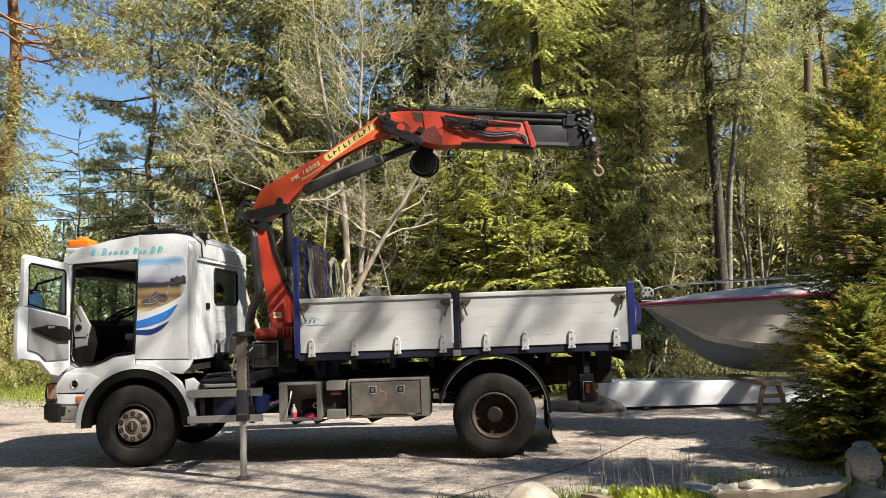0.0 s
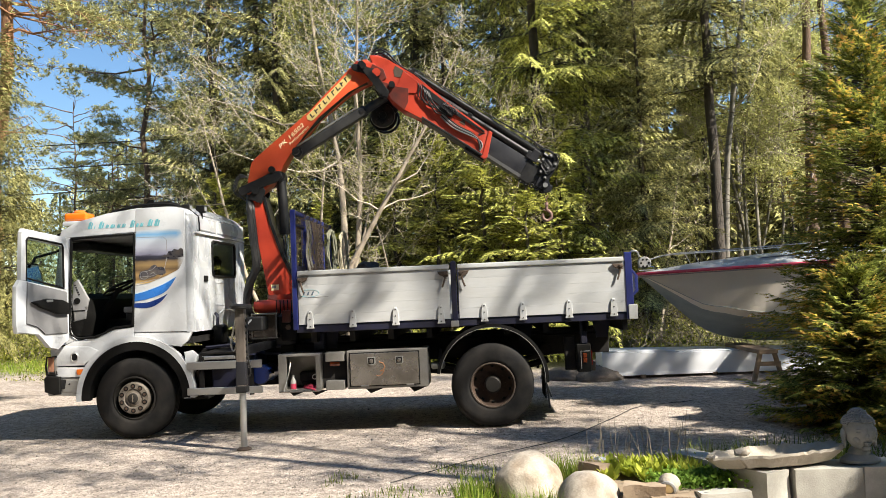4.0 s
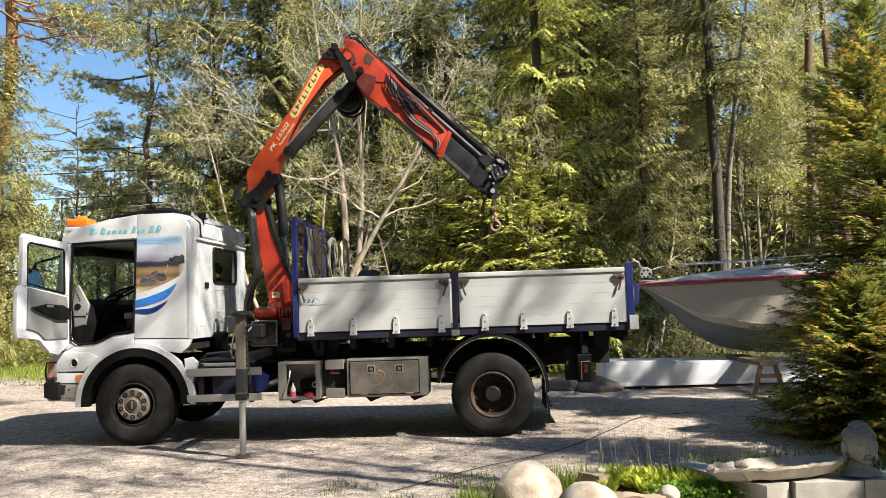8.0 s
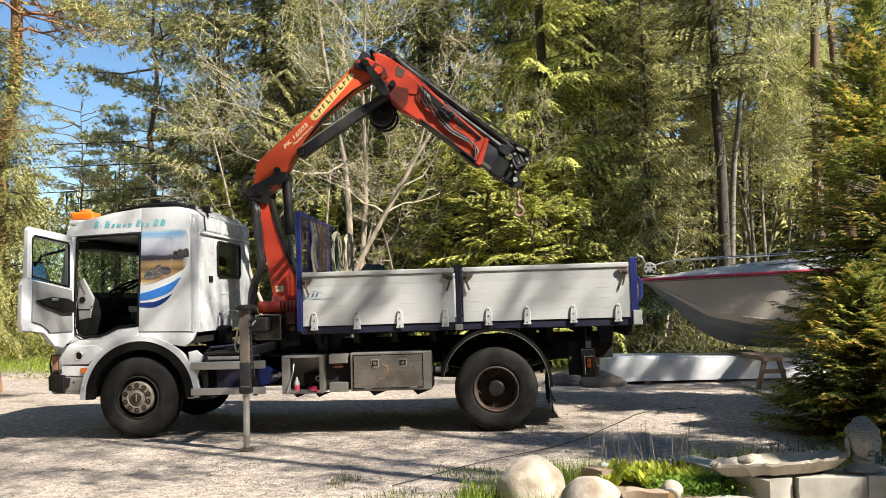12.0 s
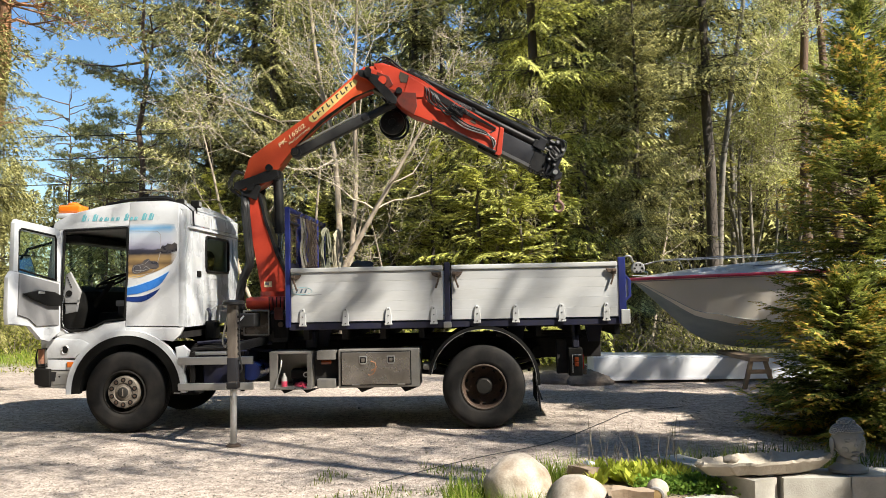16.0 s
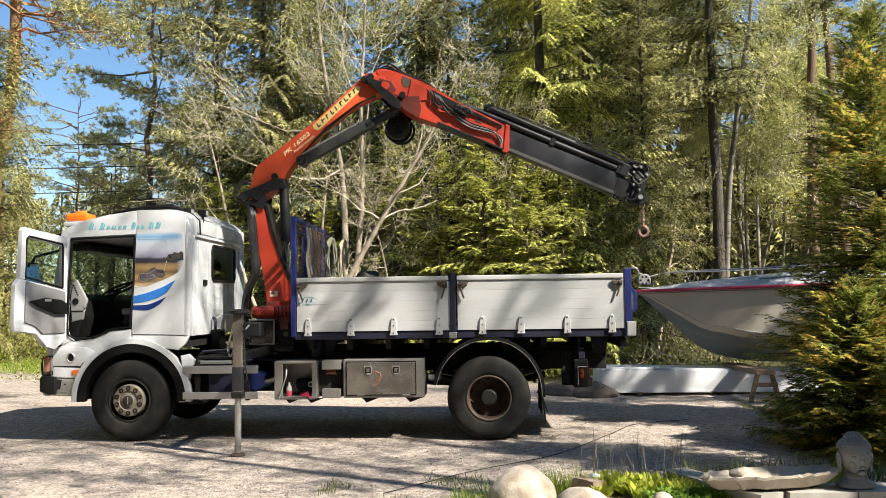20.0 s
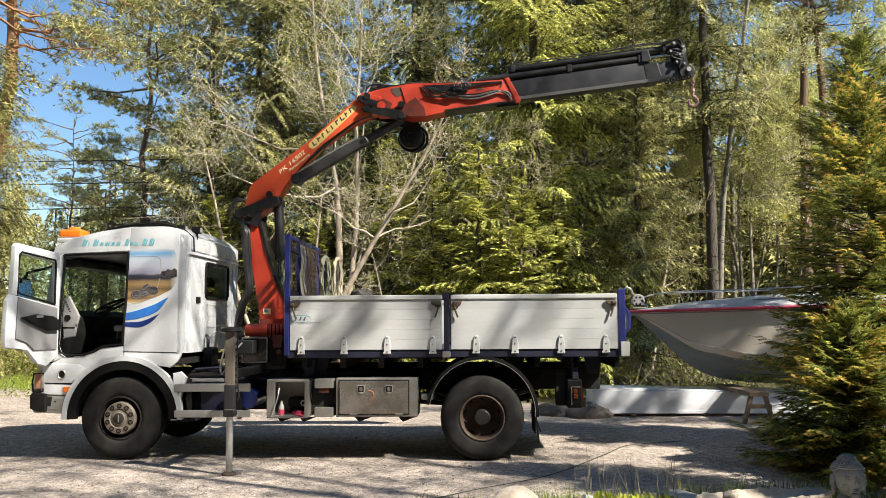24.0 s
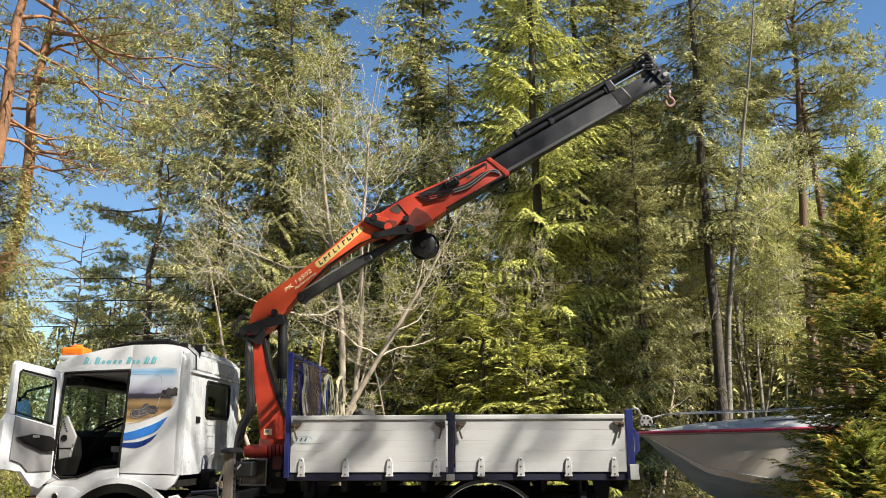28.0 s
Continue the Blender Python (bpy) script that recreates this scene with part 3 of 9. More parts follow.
def ground():
    def steps(lo, hi, fine_lo, fine_hi, fine, far):
        out, v = [], fine_lo
        while v < fine_hi:
            out.append(v)
            v += fine
        out.append(fine_hi)
        d, v = fine, fine_hi
        while v < hi:
            d *= 1.25
            v += min(d, far)
            out.append(v)
        d, v = fine, fine_lo
        while v > lo:
            d *= 1.25
            v -= min(d, far)
            out.insert(0, v)
        return out

    xs, ys = steps(-600, 600, -5, 11, 0.25, 120), steps(-300, 900, -9, 9, 0.25, 120)
    vs = [(x, y, ground_z(x, y)) for y in ys for x in xs]
    w = len(xs)
    fs = [(j * w + i, j * w + i + 1, (j + 1) * w + i + 1, (j + 1) * w + i) for j in range(len(ys) - 1) for i in range(w - 1)]
    me = mesh_from("ground", vs, fs, ground_material())
    me.polygons.foreach_set("use_smooth", [True] * len(me.polygons))
    return tagged(new("ground", me), "grey-brown gravel yard with forest floor beyond", "ground", kind="structure")


ground()

# ---- trees and green ----
def diamonds(base, axis, side):
    """Four-cornered leaves or sprays: corner arrays from their foot, length and half width."""
    n = len(base)
    v = np.empty((n, 4, 3), np.float32)
    v[:, 0], v[:, 2] = base, base + axis
    mid = base + 0.45 * axis
    v[:, 1], v[:, 3] = mid + side, mid - side
    return v.reshape(-1, 3), np.arange(4 * n, dtype=np.int32).reshape(-1, 4)


def needles(base, axis, side):
    """Three-cornered needle sprays: a narrow foot running out to a point."""
    n = len(base)
    v = np.empty((n, 3, 3), np.float32)
    v[:, 0], v[:, 1], v[:, 2] = base + side, base - side, base + axis
    return v.reshape(-1, 3), np.arange(3 * n, dtype=np.int32).reshape(-1, 3)


def unit(a):
    return a / np.maximum(np.linalg.norm(a, axis=-1, keepdims=True), 1e-6)


def sprays(rng, base, axis, length, width, jitter=0.35, make=None):
    """Sprays at base along axis, with their own length, twist and width."""
    n = len(base)
    ax = unit(unit(axis) + rng.normal(0, jitter, (n, 3)))
    ln = length * rng.uniform(0.6, 1.3, (n, 1))
    sd = unit(np.cross(ax, rng.normal(0, 1, (n, 3)))) * (width * rng.uniform(0.6, 1.3, (n, 1)))
    return (make or diamonds)(base, ax * ln, sd)


def limbs_mesh(name, segs, mat, sides=5):
    """Tapered round limbs from rows of (p, q, r0, r1)."""
    p, q = np.array([s[0] for s in segs]), np.array([s[1] for s in segs])
    r0, r1 = np.array([s[2] for s in segs]), np.array([s[3] for s in segs])
    z = unit(q - p)
    x = unit(np.cross(z, np.where(np.abs(z[:, 2:]) > 0.9, [1.0, 0, 0], [0, 0, 1.0])))
    y = np.cross(z, x)
    v = np.empty((len(segs), 2 * sides, 3), np.float32)
    for k in range(sides):
        t = 2 * math.pi * k / sides
        d = math.cos(t) * x + math.sin(t) * y
        v[:, k], v[:, sides + k] = p + d * r0[:, None], q + d * r1[:, None]
    one = np.array([[k, (k + 1) % sides, sides + (k + 1) % sides, sides + k] for k in range(sides)])
    f = (one[None] + (np.arange(len(segs)) * 2 * sides)[:, None, None]).reshape(-1, 4)
    me = mesh_from(name, v.reshape(-1, 3), f, mat)
    me.polygons.foreach_set("use_smooth", [True] * len(me.polygons))
    return me


def trunk_mesh(name, stems, mat, sides=9):
    """Whole stems, each one closed skin: rows of (points, radii)."""
    V, F = [], []
    for pts, rad in stems:
        o = len(V)
        for p, r in zip(pts, rad):
            V += [(p[0] + r * math.cos(t), p[1] + r * math.sin(t), p[2]) for t in (2 * math.pi * k / sides for k in range(sides))]
        for i in range(len(pts) - 1):
            a = o + i * sides
            F += [(a + k, a + (k + 1) % sides, a + sides + (k + 1) % sides, a + sides + k) for k in range(sides)]
    me = mesh_from(name, V, F, mat)
    me.polygons.foreach_set("use_smooth", [True] * len(me.polygons))
    return me


def trunk_segs(h, r, bend=(0, 0), wob=0.05, n=14, seed=0, top=0.02):
    rng = np.random.default_rng(seed)
    pts = [np.array([bend[0] * (i / n) ** 1.3 + wob * rng.normal() * (0 < i), bend[1] * (i / n) ** 1.3 + wob * rng.normal() * (0 < i), h * i / n - 0.1 * (i == 0)]) for i in range(n + 1)]
    rad = [max(r * (1 - i / n) ** 0.8 * (1.25 if i == 0 else 1), top) for i in range(n + 1)]
    return pts, rad


def along(pts, z):
    """The point of a trunk at height z."""
    for a, b in zip(pts, pts[1:]):
        if b[2] >= z:
            return a + (b - a) * max(0, (z - a[2]) / (b[2] - a[2]))
    return pts[-1]


def finish_tree(name, parts_, m, label, category, group=""):
    t = thing(name, m, label, category, group)
    for pn, me in parts_:
        o = new(pn, me)
        o.parent = t
        if pn != "trunk":
            tagged(o, kind="stuff")
    return t


def bough(rng, length, step, reach, leaf, width, droop, hang, lift=0.25, angle=0.7):
    """One flat fan of a conifer along +x: side twigs in a herringbone, each clothed with short sprays.
    Gives the feet, axes and half widths of the sprays and how far out on its twig each one sits."""
    B, A, S, T = [], [], [], []
    n = max(4, int(length / step))
    for i in range(n + 1):
        for sg in (-1, 1) if i < n else (0,):
            s = min(1.0, (i + rng.uniform(0.1, 0.9)) / n) if sg else 0.93
            foot = np.array([length * s, 0, length * (0.10 * s - droop * s ** 1.6 + lift * droop * s ** 4)])
            way = unit(np.array([angle + 0.35 * s, sg * rng.uniform(0.75, 1.1), rng.normal(0, 0.10)]))
            ln = (reach * length * (1.06 - s) ** 0.75 * min(1.0, 0.45 + 2.2 * s) * rng.uniform(0.7, 1.2) + 0.06) if sg else 0.16 * length + 0.05
            k = max(3, int(ln / (leaf * 0.42)))
            v = (np.arange(k) + rng.uniform(0, 0.6, k)) / k
            at = foot + way * (ln * v)[:, None] - np.array([0, 0, 1.0]) * (hang * ln * v ** 1.5)[:, None]
            tang = unit(way - np.array([0, 0, 1.0]) * (1.5 * hang * v ** 0.5)[:, None])
            lat = unit(np.cross(tang, np.array([0, 0, 1.0])))
            for sd in (-1, 1):
                ax = unit(tang * 0.95 + lat * sd * rng.uniform(0.35, 0.8, (k, 1)) + rng.normal(0, 0.12, (k, 3)))
                ax = ax * (leaf * (1.1 - 0.35 * v) * rng.uniform(0.7, 1.25, k))[:, None]
                up = unit(np.cross(tang, lat)) + rng.normal(0, 0.3, (k, 3))
                B.append(at)
                A.append(ax)
                S.append(unit(np.cross(ax, up)) * (width * rng.uniform(0.7, 1.3, (k, 1))))
                T.append(v * 0.6 + 0.4 * s)
    return np.concatenate(B), np.concatenate(A), np.concatenate(S), np.concatenate(T)


def set_boughs(rng, kinds, rows):
    """Places boughs at rows of (foot, azimuth, length, pitch): triangles' corners and how far out each one is."""
    V, T = [], []
    for foot, az, ln, pitch in rows:
        size, variants = min(kinds, key=lambda k: abs(math.log(k[0] / ln)))
        B, A, S, t = variants[rng.integers(0, len(variants))]
        m = np.array(Euler((rng.normal(0, 0.16), -pitch, az)).to_matrix()).T * (ln / size)
        b, a, s = B @ m, A @ m, S @ m
        v = np.empty((len(b), 3, 3), np.float32)
        v[:, 0], v[:, 1], v[:, 2] = b + s, b - s, b + a
        V.append(v + np.asarray(foot, np.float32))
        T.append(t)
    return np.concatenate(V), np.concatenate(T)


def triangles(name, v, mat):
    return mesh_from(name, v.reshape(-1, 3), np.arange(3 * len(v), dtype=np.int32).reshape(-1, 3), mat)


_r = np.random.default_rng(1001)
SPRUCE_BOUGHS = [(ln, [bough(_r, ln, 0.16, 0.31, 0.12, 0.02, 0.30, 0.8) for _ in range(4)]) for ln in (0.6, 1.2, 2.0, 3.0)]
COARSE_BOUGHS = [(ln, [bough(_r, ln, 0.25, 0.32, 0.20, 0.042, 0.30, 0.7) for _ in range(4)]) for ln in (0.8, 1.6, 2.8)]
YOUNG_BOUGHS = [(ln, [bough(_r, ln, 0.13, 0.36, 0.12, 0.025, 0.14, 0.30) for _ in range(4)]) for ln in (0.4, 0.9, 1.7)]
WEEPING_BOUGHS = [(ln, [bough(_r, ln, 0.10, 0.32, 0.08, 0.012, 0.40, 1.6) for _ in range(4)]) for ln in (0.6, 1.3, 2.2)]
THUJA_BOUGHS = [(ln, [bough(_r, ln, 0.075, 0.36, 0.08, 0.0115, 0.20, 0.22, 0.6, 0.9) for _ in range(5)]) for ln in (0.35, 0.7, 1.2)]


def spruce_parts(h, r, spread, seed, low=0.12, mat=None, whorls=26, boughs=SPRUCE_BOUGHS, power=0.75, bare=0.0, bend=(0, 0), bark=None):
    """A spruce: straight trunk, whorls of flat drooping boughs, dead twigs on the bare part below."""
    rng = np.random.default_rng(seed)
    pts, rad = trunk_segs(h, r, bend, 0.03, 14, seed)
    br, rows = [], []
    for i in range(whorls):
        f = low + (1 - low) * ((i + rng.uniform(0, 0.5)) / whorls) ** 0.92
        if f >= 0.99:
            continue
        reach = spread * ((1 - f) / (1 - low)) ** power * rng.uniform(0.8, 1.12) + 0.18
        for k in range(rng.integers(6, 10)):
            az, ln = rng.uniform(0, 2 * math.pi), reach * rng.uniform(0.65, 1.12)
            foot = along(pts, min(f * h + rng.uniform(-0.25, 0.25), 0.99 * h))
            pitch = -0.25 + 0.75 * f + rng.normal(0, 0.12)
            rows.append((foot, az, ln, pitch))
            d = np.array([math.cos(az) * math.cos(pitch), math.sin(az) * math.cos(pitch), math.sin(pitch)])
            br.append((foot, foot + d * ln * 0.55, 0.008 + 0.008 * ln, 0.006))
    for i in range(int(bare * 40)):
        f, az = rng.uniform(0.04, low + 0.1), rng.uniform(0, 2 * math.pi)
        p, ln = along(pts, f * h), rng.uniform(0.4, 1.7)
        d = np.array([math.cos(az), math.sin(az), rng.uniform(-0.4, 0.1)])
        q = p + d * ln * 0.6
        br += [(p, q, 0.013, 0.008), (q, q + (d + rng.normal(0, 0.3, 3)) * ln * 0.4, 0.008, 0.004), (q, q + (d + rng.normal(0, 0.6, 3)) * ln * 0.35, 0.006, 0.003)]
    v, _ = set_boughs(rng, boughs, rows)
    return [("trunk", trunk_mesh("trunk", [(pts, rad)], bark or BARK_DARK, 10)), ("branchwork", limbs_mesh("branchwork", br, BARK_DARK, 3)), ("crown", triangles("crown", v, mat or LEAF_SPRUCE))]


def pine_parts(h, r, spread, seed, low=0.5, limbs=26, pads=7, per=52, bend=(0, 0), dead=10, bark=None, mat=None, tuft=0.13, width=0.011, twist=0.06, long=()):
    """A Scots pine: bare trunk, crooked limbs, and flat pads of needle tufts on the twigs towards their ends; long: rows of (height, bearing, length, rise) of far-reaching limbs."""
    rng = np.random.default_rng(seed)
    pts, rad = trunk_segs(h, r, bend, twist, 14, seed, 0.03)
    br, B, A = [], [], []
    for i in range(-len(long), limbs + dead):
        deadwood = i >= limbs
        f = rng.uniform(low * 0.35, low * 1.1) if deadwood else low + (0.985 - low) * (i + rng.uniform(-0.4, 0.4)) / limbs
        c = along(pts, f * h)
        az = rng.uniform(0, 2 * math.pi)
        ln = (rng.uniform(0.6, 2.4) if deadwood else spread * (0.35 + 0.65 * math.sin(math.pi * min(1, 0.25 + 0.75 * (1 - f) / (1 - low)))) * rng.uniform(0.55, 1.1))
        out = np.array([math.cos(az), math.sin(az), rng.uniform(-0.25, 0.2) if deadwood else rng.uniform(-0.1, 0.45)])
        if i < 0:
            z, bearing, ln, rise = long[i]
            c, az = along(pts, z), math.radians(bearing)
            out = np.array([math.cos(az), math.sin(az), rise])
        p, w, ends = c, 0.02 + 0.011 * ln, []
        for s in range(6):
            q = p + out * ln / 6 + rng.normal(0, 0.045 * min(ln, 3.5), 3)
            br.append((p, q, w, w * 0.75))
            if s > 0:
                for sg in (-1, 1):
                    e = q + unit(out + sg * np.array([-out[1], out[0], 0.0]) * rng.uniform(0.6, 1.3) + rng.normal(0, 0.25, 3)) * (ln * rng.uniform(0.12, 0.34) + 0.12)
                    br.append((q, e, w * 0.45, 0.006))
                    if s > 1:
                        ends += [e, (q + 2 * e) / 3]
            w *= 0.74
            p = q
        if deadwood:
            continue
        ends = np.array(ends + [p])
        for cc in ends[rng.permutation(len(ends))[:int(pads * (0.5 + ln / spread) * (3 if i < 0 else 1))]]:
            k = 5
            tips = cc + rng.normal(0, 1, (k, 3)) * np.array([0.26, 0.26, 0.09])
            n = max(6, per // k)
            ctr = np.repeat(tips, n, 0) + rng.normal(0, 0.03, (k * n, 3))
            B.append(ctr)
            A.append(unit(rng.normal(0, 1, (k * n, 3)) * np.array([1, 1, 0.7]) + np.array([0, 0, 0.6])))
    v, f = sprays(rng, np.concatenate(B), np.concatenate(A), tuft, width, 0.1, needles)
    return [("trunk", trunk_mesh("trunk", [(pts, rad)], bark or BARK_PINE, 12)), ("branchwork", limbs_mesh("branchwork", br, bark or BARK_PINE, 4)), ("crown", mesh_from("crown", v, f, mat or LEAF_PINE))]


def grow(rng, p, d, ln, r, level, out, ends, up=0.25, crook=0.22, kids=(3, 5)):
    """A crooked branch with side branches, down to the given number of levels."""
    n = 5
    for i in range(n):
        d = unit(d + rng.normal(0, crook, 3) * (0.6 if level > 2 else 1) + np.array([0, 0, up * 0.3]))
        q = p + d * ln / n
        r2 = r * (0.86 if i < n - 1 else 0.7)
        out.append((p, q, r, r2))
        if level <= 1:
            ends.append(q)
        p, r = q, r2
        if level > 0 and i > 0:
            for _ in range(rng.integers(0, 2) if i < 2 else rng.integers(1, 2 + (kids[1] > 4))):
                e = unit(d * 0.7 + unit(rng.normal(0, 1, 3)) * 0.8 + np.array([0, 0, up]))
                grow(rng, p, e, ln * rng.uniform(0.42, 0.7), r * rng.uniform(0.4, 0.6), level - 1, out, ends, up, crook, kids)


def leaf_tree_parts(stems, seed, leaves, bark, leaf_mat, size=0.055, levels=3, up=0.25, spread=0.45, crook=0.055):
    """A broadleaf tree with young leaves: rows of stems (foot, direction, length, radius)."""
    rng = np.random.default_rng(seed)
    trunk, limbs, ends = [], [], []
    for foot, d, ln, r in stems:
        p, d, n = np.array(foot, float), unit(np.array(d, float)), 12
        pts, rad = [p], [r]
        for i in range(n):
            d = unit(d + rng.normal(0, crook, 3) * np.array([1, 1, 0.3]) + np.array([0, 0, 0.02]))
            q = p + d * ln / n
            r2 = max(r * (1 - (i + 1) / n) ** 0.75, 0.012)
            pts.append(q)
            rad.append(r2)
            if i > 3:
                for _ in range(rng.integers(1, 3)):
                    e = unit(d * 0.5 + unit(rng.normal(0, 1, 3) * (1, 1, 0.4)) * 0.9)
                    grow(rng, q, e, ln * spread * rng.uniform(0.3, 0.65) * (1.15 - i / n), r2 * 0.45, levels - 1, limbs, ends, up)
            p = q
        trunk.append((pts, rad))
    ends = np.array(ends)
    parts_ = [("trunk", trunk_mesh("trunk", trunk, bark, 9)), ("branchwork", limbs_mesh("branchwork", [(p, q, max(a, 0.0065), max(b, 0.0042)) for p, q, a, b in limbs], TWIG_PALE, 3))]
    if leaves:
        at = ends[rng.integers(0, len(ends), leaves)] + rng.normal(0, 0.14, (leaves, 3))
        v, f = sprays(rng, at, rng.normal(0, 1, (leaves, 3)) + np.array([0, 0, -0.3]), size, size * 0.36, 0.3)
        parts_.append(("crown", mesh_from("crown", v, f, leaf_mat)))
    return parts_


def thuja_parts(h, r, seed, count, gold=0.4, power=0.7, low=0.02):
    """A garden evergreen: tiers of spreading feathery fans over a dark inside; the ends of many fans are golden."""
    rng = np.random.default_rng(seed)
    rows, br = [], []
    for i in range(count):
        f = low + (1 - low) * rng.uniform(0, 1) ** 1.25
        az = rng.uniform(0, 2 * math.pi)
        lobes = 0.84 + 0.16 * math.sin(3 * az + 5 * f) + 0.16 * math.sin(2 * az - 23 * f) + 0.10 * noise.noise((4 * math.cos(az), 4 * math.sin(az), 9 * f))
        edge = r * (1 - f) ** power * lobes + 0.08
        ln = min(edge, rng.uniform(0.35, 1.3) * (0.55 + 0.45 * r / 1.4) * (0.35 + 0.65 * (1 - f)))
        start = max(0.0, edge * rng.uniform(0.78, 1.05) - ln)
        pitch = 0.05 + 0.75 * f ** 1.6 + rng.normal(0, 0.16)
        foot = np.array([math.cos(az) * start, math.sin(az) * start, f * h * 0.97])
        rows.append((foot, az, ln, pitch))
        br.append((foot * np.array([0.3, 0.3, 1.0]), foot + np.array([math.cos(az), math.sin(az), math.tan(pitch)]) * ln * 0.5, 0.010, 0.004))
    v, t = set_boughs(rng, THUJA_BOUGHS, rows)
    out = []
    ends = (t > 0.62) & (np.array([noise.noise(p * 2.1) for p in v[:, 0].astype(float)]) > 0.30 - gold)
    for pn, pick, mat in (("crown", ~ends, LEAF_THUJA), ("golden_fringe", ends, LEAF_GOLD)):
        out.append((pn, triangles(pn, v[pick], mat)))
    pts, rad = trunk_segs(h * 0.93, 0.07, seed=seed)
    return [("trunk", trunk_mesh("trunk", [(pts, rad)], BARK_DARK, 7)), ("branchwork", limbs_mesh("branchwork", br, BARK_DARK, 3))] + out


def scaled(x, y, turn, s, z=None):
    return pose(x, y, ground_z(x, y) if z is None else z, 0, 0, turn) @ Matrix.Scale(s, 4)


finish_tree("spruce_tree", spruce_parts(22.0, 0.17, 3.4, 11, 0.07, LEAF_SPRUCE_LIGHT, 34, power=0.62), scaled(6.1, 11.6, 0, 1), "tall spruce with drooping light green boughs", "tree", "forest edge spruces")
SPRUCE_B = finish_tree("spruce_tree", spruce_parts(19.0, 0.16, 3.1, 12, 0.05, LEAF_SPRUCE, 32, power=0.66), scaled(-1.7, 15.2, 0, 1), "dark green spruce with hanging boughs", "tree", "forest edge spruces")
SPRUCE_C = finish_tree("spruce_tree", spruce_parts(23.0, 0.175, 2.7, 13, 0.30, LEAF_SPRUCE, 24, power=0.6, bare=1.6), scaled(11.25, 13.6, 20, 1.0), "tall spruce with a bare dark trunk", "tree", "forest edge spruces")
SPRUCE_Y = finish_tree("young_spruce", spruce_parts(6.0, 0.08, 1.8, 14, 0.03, LEAF_SPRUCE_LIGHT, 14, YOUNG_BOUGHS, 0.8), scaled(4.6, 9.4, 0, 1), "young light green spruce at the forest edge", "tree", "young spruces")
finish_tree("spruce_tree", spruce_parts(7.5, 0.11, 1.35, 15, 0.2, LEAF_VERGE, 30, WEEPING_BOUGHS, 0.4), scaled(-5.0, 5.0, 0, 1), "light green spruce with hanging boughs at the verge", "tree", "forest edge spruces")
SPRUCE_F = finish_tree("spruce_tree", spruce_parts(21.0, 0.16, 3.1, 16, 0.08, LEAF_SPRUCE, 30, COARSE_BOUGHS, 0.62), scaled(2.6, 17.5, 40, 1.05), "tall dark green spruce inside the wood", "tree", "forest edge spruces")
PINE_A = finish_tree("pine_tree", pine_parts(19.0, 0.16, 4.2, 21, 0.30, 38, 15, 75, bend=(0.2, 0), bark=BARK_BROWN, dead=16, tuft=0.19, width=0.017), scaled(-8.6, 21.6, 0, 1), "pine with a brown trunk and open crown", "tree", "pines")
PINE_B = finish_tree("pine_tree", pine_parts(16.0, 0.20, 3.8, 22, 0.55, 20, 10, bend=(1.2, 0.1), dead=7, tuft=0.16, width=0.014,
    long=((10.95, -2, 3.9, -0.6), (9.8, -4, 3.6, -0.26), (8.2, 0, 2.3, -0.06), (8.0, -25, 2.4, -0.2), (11.3, 5, 2.6, 0.0), (12.3, 10, 3.2, -0.1), (13.4, -10, 3.6, -0.12), (12.6, -30, 3.0, -0.3))), scaled(-5.97, 6.6, 0, 1), "pine with flaking orange bark", "tree", "pines")
PINE_C = finish_tree("pine_tree", pine_parts(18.0, 0.21, 2.8, 23, 0.60, 26, 13, bend=(0.9, 0), dead=26, bark=BARK_BROWN, tuft=0.19, width=0.02), scaled(14.55, 15.6, 0, 1), "tall pine with a long bare reddish trunk", "tree", "pines")

copy_thing(SPRUCE_C, scaled(7.9, 15.5, 200, 1.05))
for x, y, turn, s in ((9.6, 17.8, 90, 0.98), (5.6, 18.6, 150, 0.93), (0.6, 21, 260, 0.66), (-2.9, 17.5, 120, 0.95), (-1.2, 19.2, 310, 0.88), (18.9, 19, 210, 0.46), (20.5, 24, 10, 0.46)):
    copy_thing(SPRUCE_F, scaled(x, y, turn, s))
for x, y, turn, s in ((-4.2, 16.4, 200, 0.95), (-0.2, 17.0, 250, 0.6), (3.6, 14.6, 80, 0.72), (8.9, 12.0, 300, 0.62)):
    copy_thing(SPRUCE_B, scaled(x, y, turn, s))
for x, y, turn, s in ((5.6, 9.1, 15, 0.85), (6.5, 10.6, 200, 1.0), (3.4, 11.0, 190, 0.95), (2.2, 12.2, 60, 1.1), (-2.6, 11.6, 130, 0.85), (0.1, 12.6, 20, 0.75), (5.5, 13.5, 20, 1.0)):
    copy_thing(SPRUCE_Y, scaled(x, y, turn, s))
for x, y, turn, s, which in ((15.9, 15.9, 140, 0.98, 2), (10.2, 19.6, 30, 1.0, 2), (-11, 33, 10, 0.6, 0), (-12.4, 27, 40, 0.5, 0), (-15.5, 30, 190, 0.62, 0), (-9.9, 26, 90, 0.5, 0), (-7.5, 27, 310, 1.0, 0), (-5.1, 4.2, 70, 1.0, 1)):
    copy_thing((PINE_A, PINE_B, PINE_C)[which], scaled(x, y, turn, s))

